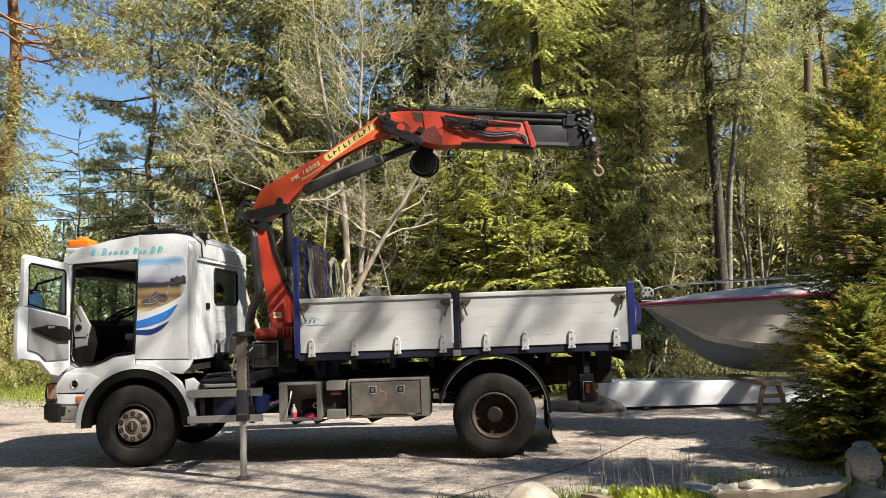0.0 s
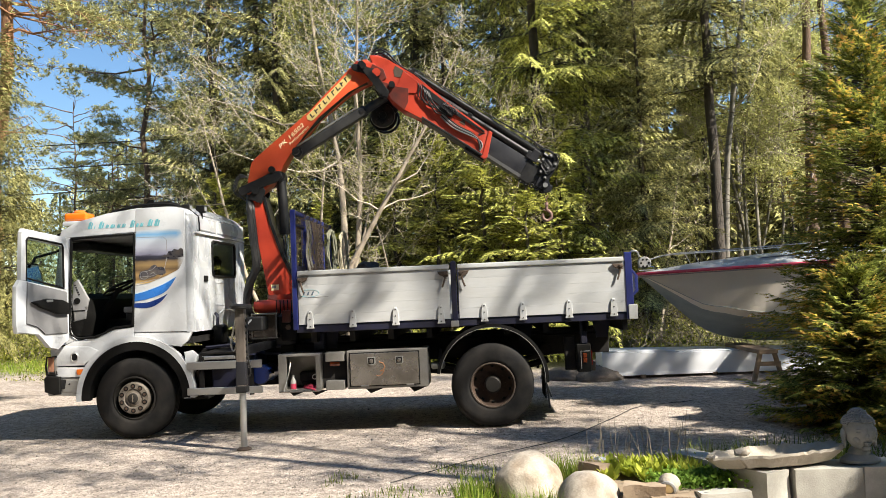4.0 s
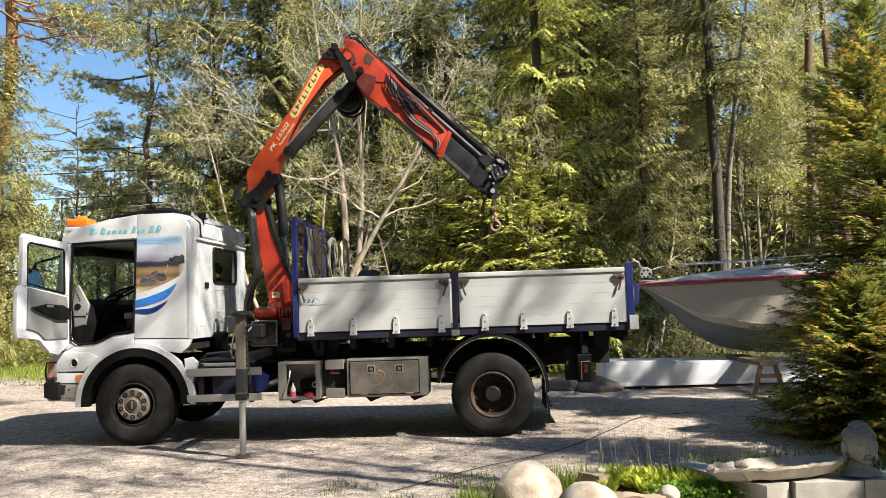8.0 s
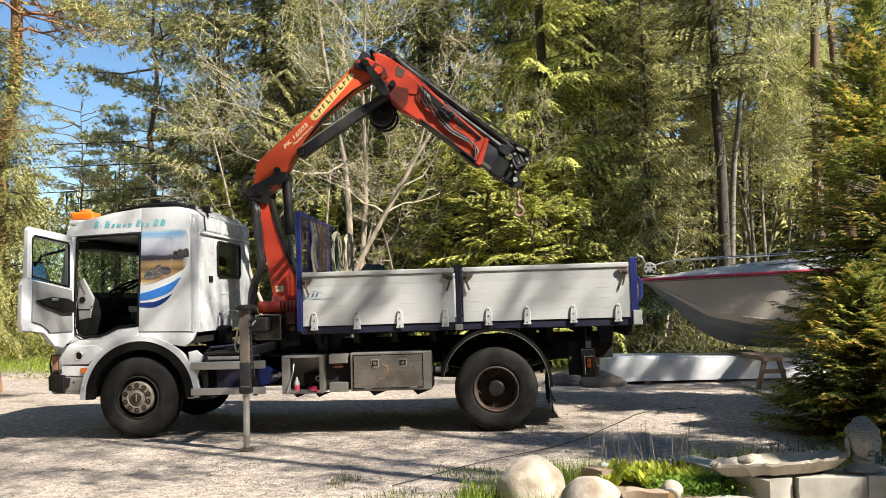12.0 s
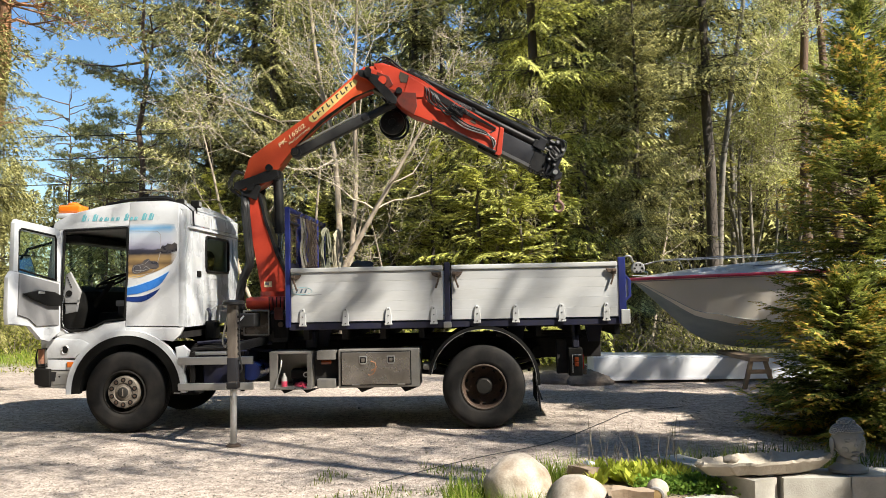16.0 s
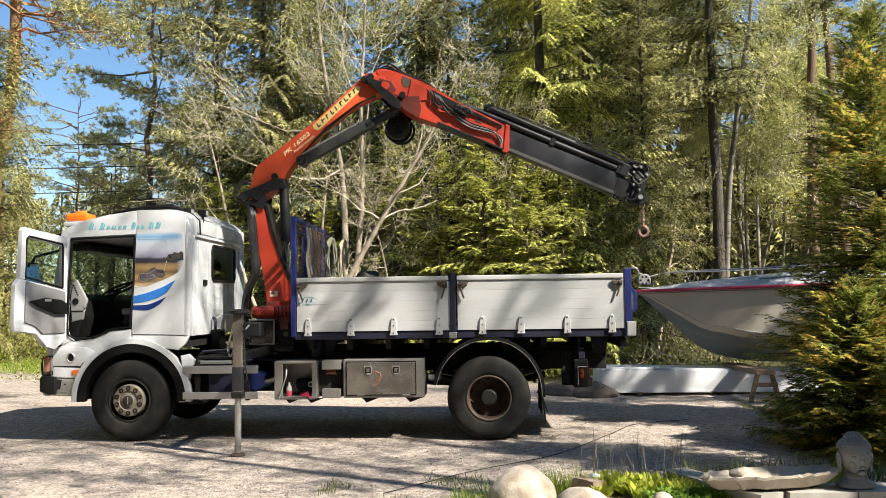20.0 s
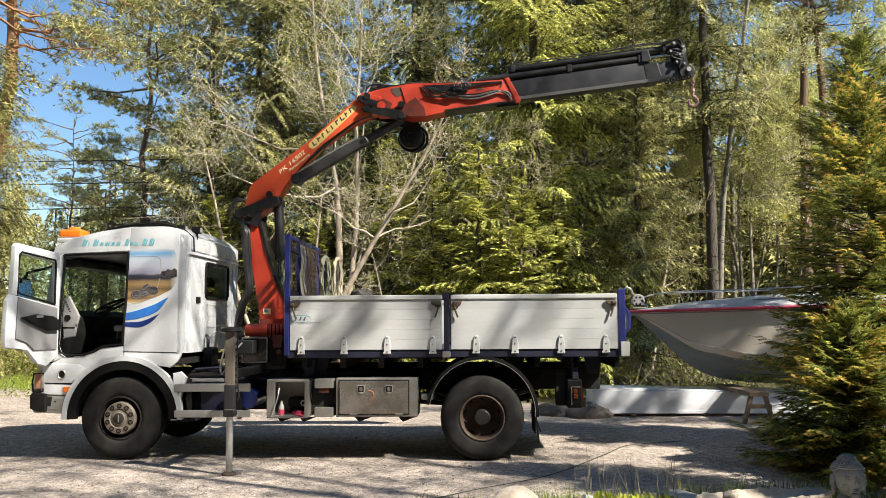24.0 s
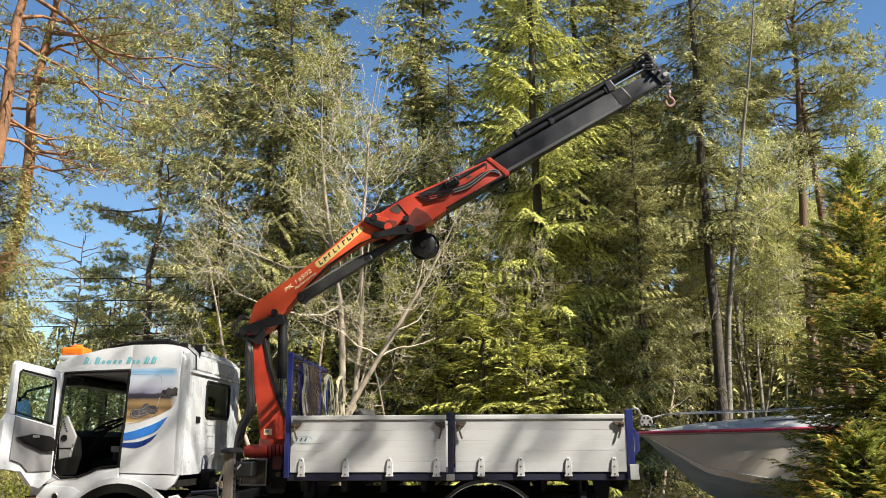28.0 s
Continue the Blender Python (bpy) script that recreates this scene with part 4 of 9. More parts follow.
# bare and budding broadleaf trees before the wood
finish_tree("rowan_tree", leaf_tree_parts([((0, 0, -0.1), (0.03, 0, 1), 12.5, 0.10), ((0.12, 0.1, -0.1), (0.025, 0.03, 1), 12, 0.085), ((-0.5, 0.25, -0.1), (-0.07, 0.05, 1), 10, 0.045)], 31, 24000, BARK_PALE, LEAF_ROWAN, 0.045, 3, 0.3, 0.62), scaled(1.25, 9.5, 0, 1), "many-stemmed tree with pale bark and sparse young leaves", "tree", "budding trees")
finish_tree("leaning_tree", leaf_tree_parts([((0, 0, -0.1), (0.42, 0, 1), 8.5, 0.105)], 32, 1200, BARK_PALE, LEAF_BIRCH, 0.045, 3, 0.15, 0.6, 0.045), scaled(0.22, 8.6, 0, 1), "bare leaning tree with pale grey bark", "tree", "budding trees")
finish_tree("birch_tree", leaf_tree_parts([((0, 0, -0.1), (0.02, 0, 1), 16, 0.12)], 33, 11000, BARK_BIRCH, LEAF_BIRCH, 0.06, 3, 0.2, 0.35), scaled(11.62, 14.7, 0, 1), "slim birch with white bark and pale green leaves", "tree", "budding trees")
BIRCH = finish_tree("birch_tree", leaf_tree_parts([((0, 0, -0.1), (0.0, 0.02, 1), 15, 0.11), ((0.4, 0.2, -0.1), (0.07, 0.02, 1), 13, 0.08)], 34, 14000, BARK_BIRCH, LEAF_BIRCH, 0.10, 3, 0.2, 0.4), scaled(15.0, 23.5, 0, 1), "birch in fresh yellow-green leaf", "tree", "budding trees")
for x, y, turn, s in ((18.2, 27, 90, 1.05), (12.6, 24.5, 200, 1.0), (16.2, 19.5, 300, 0.85), (13.6, 18.6, 30, 0.75), (22, 22, 140, 1.0), (14.2, 21.0, 250, 1.1), (11.2, 20.8, 70, 1.0), (9.2, 23.0, 160, 1.05), (13.4, 16.8, 330, 0.7)):
    copy_thing(BIRCH, scaled(x, y, turn, s))
BARE = finish_tree("bare_tree", leaf_tree_parts([((0, 0, -0.1), (-0.35, 0, 1), 8, 0.07)], 35, 1800, BARK_PALE, LEAF_BIRCH, 0.045, 3, 0.12, 0.6), scaled(-0.7, 10.8, 0, 1), "bare crooked tree with thin grey twigs", "tree", "budding trees")
for x, y, turn, s in ((0.2, 11.2, 200, 0.75), (4.0, 10.2, 180, 0.8), (6.9, 12.6, 60, 0.95), (12.3, 11.6, 120, 0.8), (2.7, 10.4, 75, 0.6), (9.3, 12.8, 250, 0.8)):
    copy_thing(BARE, scaled(x, y, turn, s))

# unseen trees added beside and behind the viewer to shade yard and forest edge
SHADE_PINE = finish_tree("pine_tree", pine_parts(18.0, 0.15, 2.9, 29, 0.55, 17, 4, 40, bend=(0.4, 0), dead=4, bark=BARK_BROWN, tuft=0.2, width=0.02), scaled(18.6, -9.4, 30, 1.3), "unseen slender pine added to shade the yard", "tree", "pines")
for x, y, turn, s in ((14.3, -8.4, 100, 0.76), (10.6, -6.6, 150, 0.66), (10.4, -10.9, 210, 0.8)):
    copy_thing(SHADE_PINE, scaled(x, y, turn, s))
copy_thing(PINE_C, scaled(20.7, -0.4, 260, 0.85))
copy_thing(SPRUCE_F, scaled(17.6, 5.0, 70, 0.95))
copy_thing(PINE_C, scaled(16.5, -0.2, 330, 0.75))

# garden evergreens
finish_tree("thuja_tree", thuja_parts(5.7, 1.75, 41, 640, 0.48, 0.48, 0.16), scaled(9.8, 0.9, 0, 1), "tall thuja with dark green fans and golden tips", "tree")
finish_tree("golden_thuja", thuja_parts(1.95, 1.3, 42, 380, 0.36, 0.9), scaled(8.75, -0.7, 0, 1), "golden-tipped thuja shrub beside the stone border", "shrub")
# three more thujas out of view, added only to shade gravel and statue
SHADE_THUJA = finish_tree("thuja_tree", thuja_parts(5.0, 1.6, 43, 260, 0.1, 0.62), scaled(13.2, 0.4, 0, 1), "unseen dense thuja added to shade yard and border", "tree")
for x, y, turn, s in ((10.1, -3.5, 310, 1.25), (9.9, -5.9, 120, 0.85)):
    copy_thing(SHADE_THUJA, scaled(x, y, turn, s))

# wood behind the first trees: one mass of far crowns and stems
def wood_mass(rng, spots, n, reach, size, width, low=0.08):
    """Crowns and stems of many trees at rows of (x, y, height)."""
    B, A, S = [], [], []
    for x, y, h in spots:
        S.append((np.array([x, y, 0]), np.array([x, y, h]), 0.16, 0.03))
        f = rng.uniform(low, 1, n)
        az = rng.uniform(0, 2 * math.pi, n)
        rr = reach * (1 - f) ** 0.8 * rng.uniform(0.3, 1, n) + 0.1
        B.append(np.stack([x + np.cos(az) * rr, y + np.sin(az) * rr, f * h], -1))
        A.append(np.stack([np.cos(az), np.sin(az), -rng.uniform(0.2, 1.2, n)], -1))
    return S, sprays(rng, np.concatenate(B), np.concatenate(A), size, width, 0.3, needles)


def wood(name, label, S, vf):
    w = tagged(new(name), label, "forest", kind="stuff")
    for pn, me in (("stems", limbs_mesh("stems", S, BARK_DARK, 4)), ("foliage", mesh_from("foliage", *vf, LEAF_SPRUCE))):
        o = new(pn, me)
        o.parent = w


def inner_wood():
    """The shaded wood behind the first trees, and an unseen wood added behind and beside the viewer to block sky light.
    """
    rng = np.random.default_rng(78)
    spots = []
    while len(spots) < 90:
        x, y = rng.uniform(-3, 30), rng.uniform(21, 40)
        if x > -3 + (40 - y) * 0.15:
            spots.append((x, y, rng.uniform(10, 12.5) if x < 1 else rng.uniform(14, 19) if x < 13 else rng.uniform(8, 10.5)))
    wood("inner_wood", "deep shaded spruce wood behind the forest edge", *wood_mass(rng, spots, 1450, 2.6, 0.36, 0.065))
    # coarse rows out of view, added to hold back light from the sky
    spots = [(x + rng.normal(0, 1.2), -16.0 - 3.5 * (i % 2) + rng.normal(0, 0.8), rng.uniform(17, 23)) for i, x in enumerate(np.linspace(-24, 13, 34))]
    spots += [(-11.5 - 3 * (i % 2) + rng.normal(0, 0.8), y, rng.uniform(13, 18)) for i, y in enumerate(np.linspace(-16, 1, 14))]
    spots += [(25 + 3 * (i % 2) + rng.normal(0, 0.8), y, rng.uniform(11, 14)) for i, y in enumerate(np.linspace(-16, 8, 14))]
    wood("rear_wood", "unseen spruce wood added round the yard to block sky light", *wood_mass(rng, spots, 900, 3.2, 1.3, 0.26, 0.03))


inner_wood()


def far_wood():
    rng = np.random.default_rng(77)
    B, A, S = [], [], []
    for _ in range(190):
        a = rng.uniform(math.radians(38), math.radians(128))
        dist = rng.uniform(40, 75)
        x, y = 4.5 + dist * math.cos(a), -10 + dist * math.sin(a)
        h = rng.uniform(8, 12.5) if x < -7 else rng.uniform(12, 17)
        S.append((np.array([x, y, 0]), np.array([x, y, h]), 0.16, 0.03))
        n = 900
        f = rng.uniform(0.08, 1, n)
        az = rng.uniform(0, 2 * math.pi, n)
        rr = 2.4 * (1 - f) ** 0.8 * rng.uniform(0.3, 1, n) + 0.1
        B.append(np.stack([x + np.cos(az) * rr, y + np.sin(az) * rr, f * h], -1))
        A.append(np.stack([np.cos(az), np.sin(az), -rng.uniform(0.2, 1.2, n)], -1))
    v, f = sprays(rng, np.concatenate(B), np.concatenate(A), 0.32, 0.06, 0.3, needles)
    w = tagged(new("far_wood"), "dense pale green wood in the distance", "forest", kind="stuff")
    for pn, me in (("stems", limbs_mesh("stems", S, BARK_DARK, 4)), ("foliage", mesh_from("foliage", v, f, LEAF_PINE))):
        o = new(pn, me)
        o.parent = w
    # brush under the trees
    n = 48000
    x, y = rng.uniform(-7, 18, n), rng.uniform(8.3, 19, n)
    clump = np.array([noise.noise((a * 0.8, b * 0.8, 5)) for a, b in zip(x, y)])
    keep = clump > -0.15
    x, y, clump = x[keep], y[keep], clump[keep]
    n = len(x)
    base = np.stack([x, y, rng.uniform(0, 1, n) ** 1.6 * (0.5 + 1.2 * np.clip(clump, 0, 1)) + 0.02], -1)
    v, f = sprays(rng, base, np.stack([rng.normal(0, 0.7, n), rng.normal(0, 0.7, n), rng.uniform(0.0, 1, n)], -1), 0.09, 0.016)
    tagged(new("undergrowth", mesh_from("undergrowth", v, f, LEAF_SHRUB)), "low green brush on the forest floor", "undergrowth", kind="stuff")
    segs = []
    for _ in range(900):
        p = np.array([rng.uniform(-4, 15), rng.uniform(8.6, 14), rng.uniform(0, 0.4)])
        grow(rng, p, unit(np.array([rng.normal(0, 0.6), rng.normal(0, 0.6), 1.0])), rng.uniform(0.5, 1.9), 0.009, 0, segs, [], 0.1, 0.3)
    tagged(new("dry_brush", limbs_mesh("dry_brush", segs, TWIG, 3)), "dry grey twigs under the trees", "twigs", kind="stuff")


far_wood()


def roadside_bushes():
    """Low leafy bushes along the road, in rounded uneven clumps."""
    rng = np.random.default_rng(61)
    B, A, S = [], [], []
    for _ in range(60):
        x, y = rng.uniform(-16, -5.6), rng.uniform(11.5, 17)
        h, r = rng.uniform(0.9, 2.6), rng.uniform(0.6, 1.2)
        n = 900
        d = unit(rng.normal(0, 1, (n, 3)))
        d[:, 2] = np.abs(d[:, 2])
        at = np.array([x, y, 0.15]) + d * np.array([r, r, h]) * rng.uniform(0.5, 1.0, (n, 1)) + rng.normal(0, 0.08, (n, 3))
        B.append(at)
        A.append(d + rng.normal(0, 0.7, (n, 3)))
        for k in range(7):
            e = np.array([x, y, 0]) + unit(rng.normal(0, 1, 3) * (1, 1, 0.2) + np.array([0, 0, 1.2])) * h * 0.9
            S.append((np.array([x, y, 0.0]), e, 0.012, 0.004))
    v, f = sprays(rng, np.concatenate(B), np.concatenate(A), 0.09, 0.024, 0.3)
    w = tagged(new("roadside_bushes"), "yellow-green leafy bushes along the road", "bushes", kind="stuff")
    for pn, me in (("stems", limbs_mesh("stems", S, TWIG, 3)), ("foliage", mesh_from("foliage", v, f, LEAF_SHRUB))):
        o = new(pn, me)
        o.parent = w


roadside_bushes()


def blades(name, n, x0, x1, y0, y1, h, mat, label, density=0.0, seed=1, keep_out=None):
    rng = np.random.default_rng(seed)
    x, y = rng.uniform(x0, x1, n), rng.uniform(y0, y1, n)
    c = np.array([noise.noise((a * 1.3, b * 1.3, seed)) for a, b in zip(x, y)])
    k = c > density
    x, y, c = x[k], y[k], c[k]
    n = len(x)
    z = np.array([ground_z(a, b) for a, b in zip(x, y)])
    ax = np.stack([rng.normal(0, 0.28, n), rng.normal(0, 0.28, n), np.ones(n)], -1) * (h * rng.uniform(0.4, 1.2, (n, 1)))
    sd = unit(np.cross(ax, rng.normal(0, 1, (n, 3)))) * 0.0045
    v, f = diamonds(np.stack([x, y, z], -1), ax, sd)
    return tagged(new(name, mesh_from(name, v, f, mat)), label, "grass", kind="stuff")


blades("grass", 5000, -8.0, -4.55, 1.6, 5.2, 0.20, LEAF_GRASS_LIT, "bright green grass at the verge, coloured as sunlit", -0.1, 3)
blades("grass", 9000, -16.0, -5.5, 9.8, 12.5, 0.3, LEAF_GRASS_LIT, "bright green grass along the road, coloured as sunlit", -0.3, 31)
blades("grass", 420, 4.5, 6.6, -3.75, -3.2, 0.28, LEAF_GRASS_LIT, "thin tall grass along the stone border", 0.0, 4)
blades("grass", 2600, 3.0, 5.2, -4.4, -2.2, 0.07, LEAF_GRASS, "short sparse grass in the gravel", 0.12, 5)
for x0, x1, y0, y1, n, h, sd_ in ((4.25, 4.58, -4.2, -3.6, 600, 0.24, 11), (4.95, 5.3, -3.85, -3.5, 700, 0.36, 12), (4.7, 4.98, -4.55, -4.3, 420, 0.26, 13), (4.2, 4.7, -4.7, -4.2, 420, 0.10, 14), (5.3, 5.5, -4.75, -4.5, 160, 0.16, 15), (5.95, 6.1, -4.5, -4.35, 60, 0.18, 16)):
    blades("grass", n, x0, x1, y0, y1, h, LEAF_GRASS_LIT, "bright green grass tuft beside the boulders", -1.0, sd_)
blades("grass", 5000, 6.2, 12, 5.8, 9.5, 0.25, LEAF_GRASS, "rough grass behind the yard", -0.05, 6)
blades("grass", 1500, 6.3, 8.2, -3.4, -2.4, 0.26, LEAF_GRASS, "green grass below the evergreens", 0.0, 7)


def gravel_stones():
    rng = np.random.default_rng(9)
    cube = np.array([(a, b, c) for a in (-1, 1) for b in (-1, 1) for c in (-1, 1)], float) * 0.62
    octa = np.array([(1, 0, 0), (-1, 0, 0), (0, 1, 0), (0, -1, 0), (0, 0, 1), (0, 0, -1)], float)
    tri = np.array([(0, 2, 4), (2, 1, 4), (1, 3, 4), (3, 0, 4), (2, 0, 5), (1, 2, 5), (3, 1, 5), (0, 3, 5)])
    n = 9000
    x, y = rng.uniform(-3.5, 8.5, n), -4.8 + 8.5 * rng.uniform(0, 1, n) ** 1.5
    s = rng.lognormal(-4.85, 0.4, n)
    v = octa[None] * s[:, None, None] * rng.uniform(0.6, 1.3, (n, 6, 1)) * np.array([1, 1, 0.6])
    v += np.stack([x, y, np.array([ground_z(a, b) for a, b in zip(x, y)]) + s * 0.25], -1)[:, None]
    f = (tri[None] + (np.arange(n) * 6)[:, None, None]).reshape(-1, 3)
    tagged(new("gravel", mesh_from("gravel", v.reshape(-1, 3), f, GRAVEL)), "loose grey and brown gravel stones", "gravel", kind="stuff")


gravel_stones()

# ---- the truck ----
WB = 4.575   # wheelbase
truck = thing("truck", pose(0, 0, 0.03), "white flatbed truck with open driver's door, standing on gravel", "truck")


def wheel(x, y, side, rear, parent):
    """A wheel with its outer face at y; side -1 faces the camera side, +1 the far side."""
    w = thing("wheel", pose(x, y, 0.49, 0, 0, 0 if side < 0 else 180))
    w.parent = parent
    wd = 0.30
    prof = [(0.272, 0.03), (0.30, 0.008), (0.33, 0.004), (0.40, 0.0), (0.45, 0.006), (0.487, 0.022), (0.508, 0.045), (0.518, 0.075)]
    for g in (0.10, 0.15, 0.20):
        prof += [(0.52, g - 0.008), (0.505, g - 0.006), (0.505, g + 0.006), (0.52, g + 0.008)]
    prof += [(0.518, wd - 0.06), (0.49, wd - 0.02), (0.40, wd), (0.295, wd - 0.02)]
    bm = lathe(bmesh.new(), prof, 56, close=True)
    part("tyre", bm, RUBBER, w, smooth=True)
    if rear:
        bm = lathe(bmesh.new(), [(0.275, 0.03), (0.278, 0.014), (0.268, 0.008), (0.26, 0.018), (0.252, 0.06), (0.246, 0.12), (0.236, 0.155), (0.215, 0.165), (0.12, 0.185), (0.09, 0.19), (0.09, 0.21), (0.3, 0.22)], 48)
        part("rim", bm, RIM_RUST, w, "brown rusty deep-dish steel rim", smooth=True)
        part("rim_edge", lathe(bmesh.new(), [(0.262, 0.016), (0.268, 0.004), (0.28, 0.006), (0.283, 0.014)], 48), RIM_EDGE, w, "worn bright rim edge", smooth=True)
        part("hub", lathe(bmesh.new(), [(0.0, 0.036), (0.085, 0.038), (0.098, 0.048), (0.104, 0.066), (0.106, 0.188)], 36), HUB_DARK, w, "grey greasy hub cover", smooth=True)
        for k in range(10):
            t = 2 * math.pi * k / 10
            p = (0.157 * math.cos(t), 0.145, 0.157 * math.sin(t))
            part("wheel_nut", rodded(p, (p[0], 0.182, p[2]), 0.0125, seg=6), RIM_RUST, w)
        for k in range(10):
            t = 2 * math.pi * (k + 0.5) / 10
            bm = bmesh.new()
            tube(bm, [(0.222 * math.cos(t + o), 0.157, 0.222 * math.sin(t + o)) for o in (-0.085, -0.04, 0.0, 0.04, 0.085)], 0.0135, 8)
            part("vent_hole", bm, BLACK, w)
    else:
        bm = lathe(bmesh.new(), [(0.275, 0.035), (0.277, 0.018), (0.262, 0.012), (0.25, 0.03), (0.24, 0.08), (0.228, 0.12), (0.2, 0.13)], 44)
        part("rim", bm, HUB_DARK, w, "dark dirty rim well", smooth=True)
        bm = lathe(bmesh.new(), [(0.206, 0.12), (0.205, 0.03), (0.201, 0.0), (0.192, -0.012), (0.125, -0.018), (0.116, -0.012), (0.112, 0.03)], 48)
        part("wheel_disc", bm, RIM_STEEL, w, "grey-brown steel wheel disc", smooth=True)
        part("hub", lathe(bmesh.new(), [(0.0, -0.028), (0.068, -0.027), (0.076, -0.022), (0.079, -0.01), (0.105, -0.006), (0.116, 0.0)], 32), RIM_STEEL, w, smooth=True)
        part("hub_cap", lathe(bmesh.new(), [(0.0, -0.036), (0.06, -0.035), (0.067, -0.03), (0.069, -0.02)], 28), HUB_DARK, w, "dark hub cap", smooth=True)
        part("hub_badge", boxed(-0.008, 0.008, -0.039, -0.033, -0.046, 0.046, 0.002), RIM_STEEL, w)
        for k in range(10):
            t = 2 * math.pi * (k + 0.5) / 10
            p = (0.155 * math.cos(t), 0.0, 0.155 * math.sin(t))
            part("wheel_hole", rodded((p[0], -0.0195, p[2]), (p[0], 0.01, p[2]), 0.031, seg=18), BLACK, w)
            part("wheel_nut", rodded((p[0], -0.026, p[2]), (p[0], -0.018, p[2]), 0.017, seg=6), RIM_RUST, w)
    return w


wheel(0, 0.05, -1, False, truck)
wheel(0, 2.45, 1, False, truck)
wheel(WB, 0.0, -1, True, truck)
wheel(WB, 2.50, 1, True, truck)
part("inner_tyre", lathe(bmesh.new(), [(0.3, 0.03), (0.4, 0.0), (0.49, 0.02), (0.52, 0.07), (0.52, 0.23), (0.49, 0.28), (0.4, 0.3), (0.3, 0.27)], 40, (WB, 0.34, 0.49), close=True), RUBBER, truck, smooth=True)
part("inner_tyre", lathe(bmesh.new(), [(0.3, 0.03), (0.4, 0.0), (0.49, 0.02), (0.52, 0.07), (0.52, 0.23), (0.49, 0.28), (0.4, 0.3), (0.3, 0.27)], 40, (WB, 1.86, 0.49), close=True), RUBBER, truck, smooth=True)
for x in (0.0, WB):
    part("axle", rodded((x, 0.3, 0.5), (x, 2.2, 0.5), 0.07, seg=12), CHASSIS, truck)
    part("axle_housing", rodded((x, 1.05, 0.5), (x, 1.45, 0.5), 0.2, seg=16), CHASSIS, truck)
for y in (0.82, 1.60):
    part("chassis_rail", boxed(-0.85, 6.15, y, y + 0.08, 0.78, 1.05, 0.01), CHASSIS, truck)
    part("subframe_rail", boxed(1.9, 6.1, y + 0.01, y + 0.09, 1.052, 1.105, 0.008), CHASSIS, truck)
for x in (0.9, 2.0, 3.2, 4.2, 5.3, 6.0):
    part("cross_member", boxed(x, x + 0.1, 0.9, 1.6, 0.82, 1.0), CHASSIS, truck)
for y in (0.72, 1.7):
    part("leaf_spring", tube(bmesh.new(), curve([(WB - 0.75, y, 0.72), (WB, y, 0.58), (WB + 0.75, y, 0.72)]), 0.045), CHASSIS, truck)
part("gearbox", boxed(0.6, 1.7, 0.95, 1.55, 0.5, 0.95, 0.06, 2), CHASSIS, truck)
part("drive_shaft", rodded((1.7, 1.25, 0.75), (WB, 1.25, 0.55), 0.06), CHASSIS, truck)
part("air_tank", rodded((2.2, 1.95, 0.75), (3.2, 1.95, 0.75), 0.16, seg=20), CHASSIS, truck)
part("fuel_tank", boxed(1.9, 3.1, 1.85, 2.42, 0.5, 0.95, 0.06, 3), CHASSIS, truck)
part("silencer", boxed(0.75, 1.5, 1.85, 2.4, 0.5, 0.95, 0.05, 2), CHASSIS, truck)
part("battery_box", boxed(0.95, 1.55, 0.25, 0.75, 0.55, 0.98, 0.02), DARK_BLUE, truck)
part("blue_tank", rodded((1.62, 0.12, 0.72), (1.62, 0.62, 0.72), 0.115, seg=24), BARREL_BLUE, truck, "glossy dark blue tank")
for z in (0.98, 1.08):
    part("air_pipe", tube(bmesh.new(), curve([(0.85, 0.35, z), (1.3, 0.4, z + 0.02), (1.8, 0.5, z - 0.03)]), 0.022), DARK_BLUE, truck)
part("deck_plate", boxed(0.84, 1.42, 0.12, 0.75, 1.0, 1.03, 0.006), CHASSIS, truck)
part("deck_step", boxed(0.86, 1.3, 0.10, 0.32, 0.935, 0.98, 0.008), ALU, truck)
for i, x in enumerate((2.9, 3.3, 3.7, 5.3, 5.7)):   # brake chambers and bits between the rails
    part("air_valve", rodded((x, 0.62, 0.86), (x, 0.80, 0.86), 0.06 + 0.02 * (i % 2), seg=12), CHASSIS, truck)

for x, y, z, w, h in ((1.25, 0.40, 1.12, 0.2, 0.26), (1.84, 0.40, 1.12, 0.2, 0.3)):
    part("valve_box", boxed(x, x + w, y, y + 0.18, z, z + h, 0.02, 2), CHASSIS, truck, smooth=True)
    part("valve_cap", rodded((x + w / 2, y - 0.03, z + h * 0.6), (x + w / 2, y + 0.01, z + h * 0.6), 0.035, seg=14), OILY_BROWN, truck)
part("oil_tank", boxed(1.49, 1.80, 0.30, 0.62, 1.17, 1.49, 0.015, 2), OIL_TANK, truck, "dark brown oil tank", smooth=True)
for z in (1.165, 1.475):
    part("tank_frame", boxed(1.475, 1.815, 0.285, 0.30, z, z + 0.022, 0.004), STEEL_BOX, truck)
for x in (1.475, 1.797):
    part("tank_frame", boxed(x, x + 0.018, 0.285, 0.30, 1.187, 1.475, 0.003), STEEL_BOX, truck)
part("tank_gauge", tube(bmesh.new(), [(1.595 + 0.022 * math.cos(t), 0.292, 1.34 + 0.05 * math.sin(t)) for t in (i * math.pi / 8 for i in range(17))], 0.006, 5), YELLOW, truck, "pale yellow gauge ring", smooth=True)
for k in range(5):
    part("tank_fitting", rodded((1.455, 0.27, 1.20 + 0.06 * k), (1.475, 0.27, 1.20 + 0.06 * k), 0.018, seg=8), RIM_EDGE, truck, smooth=True)
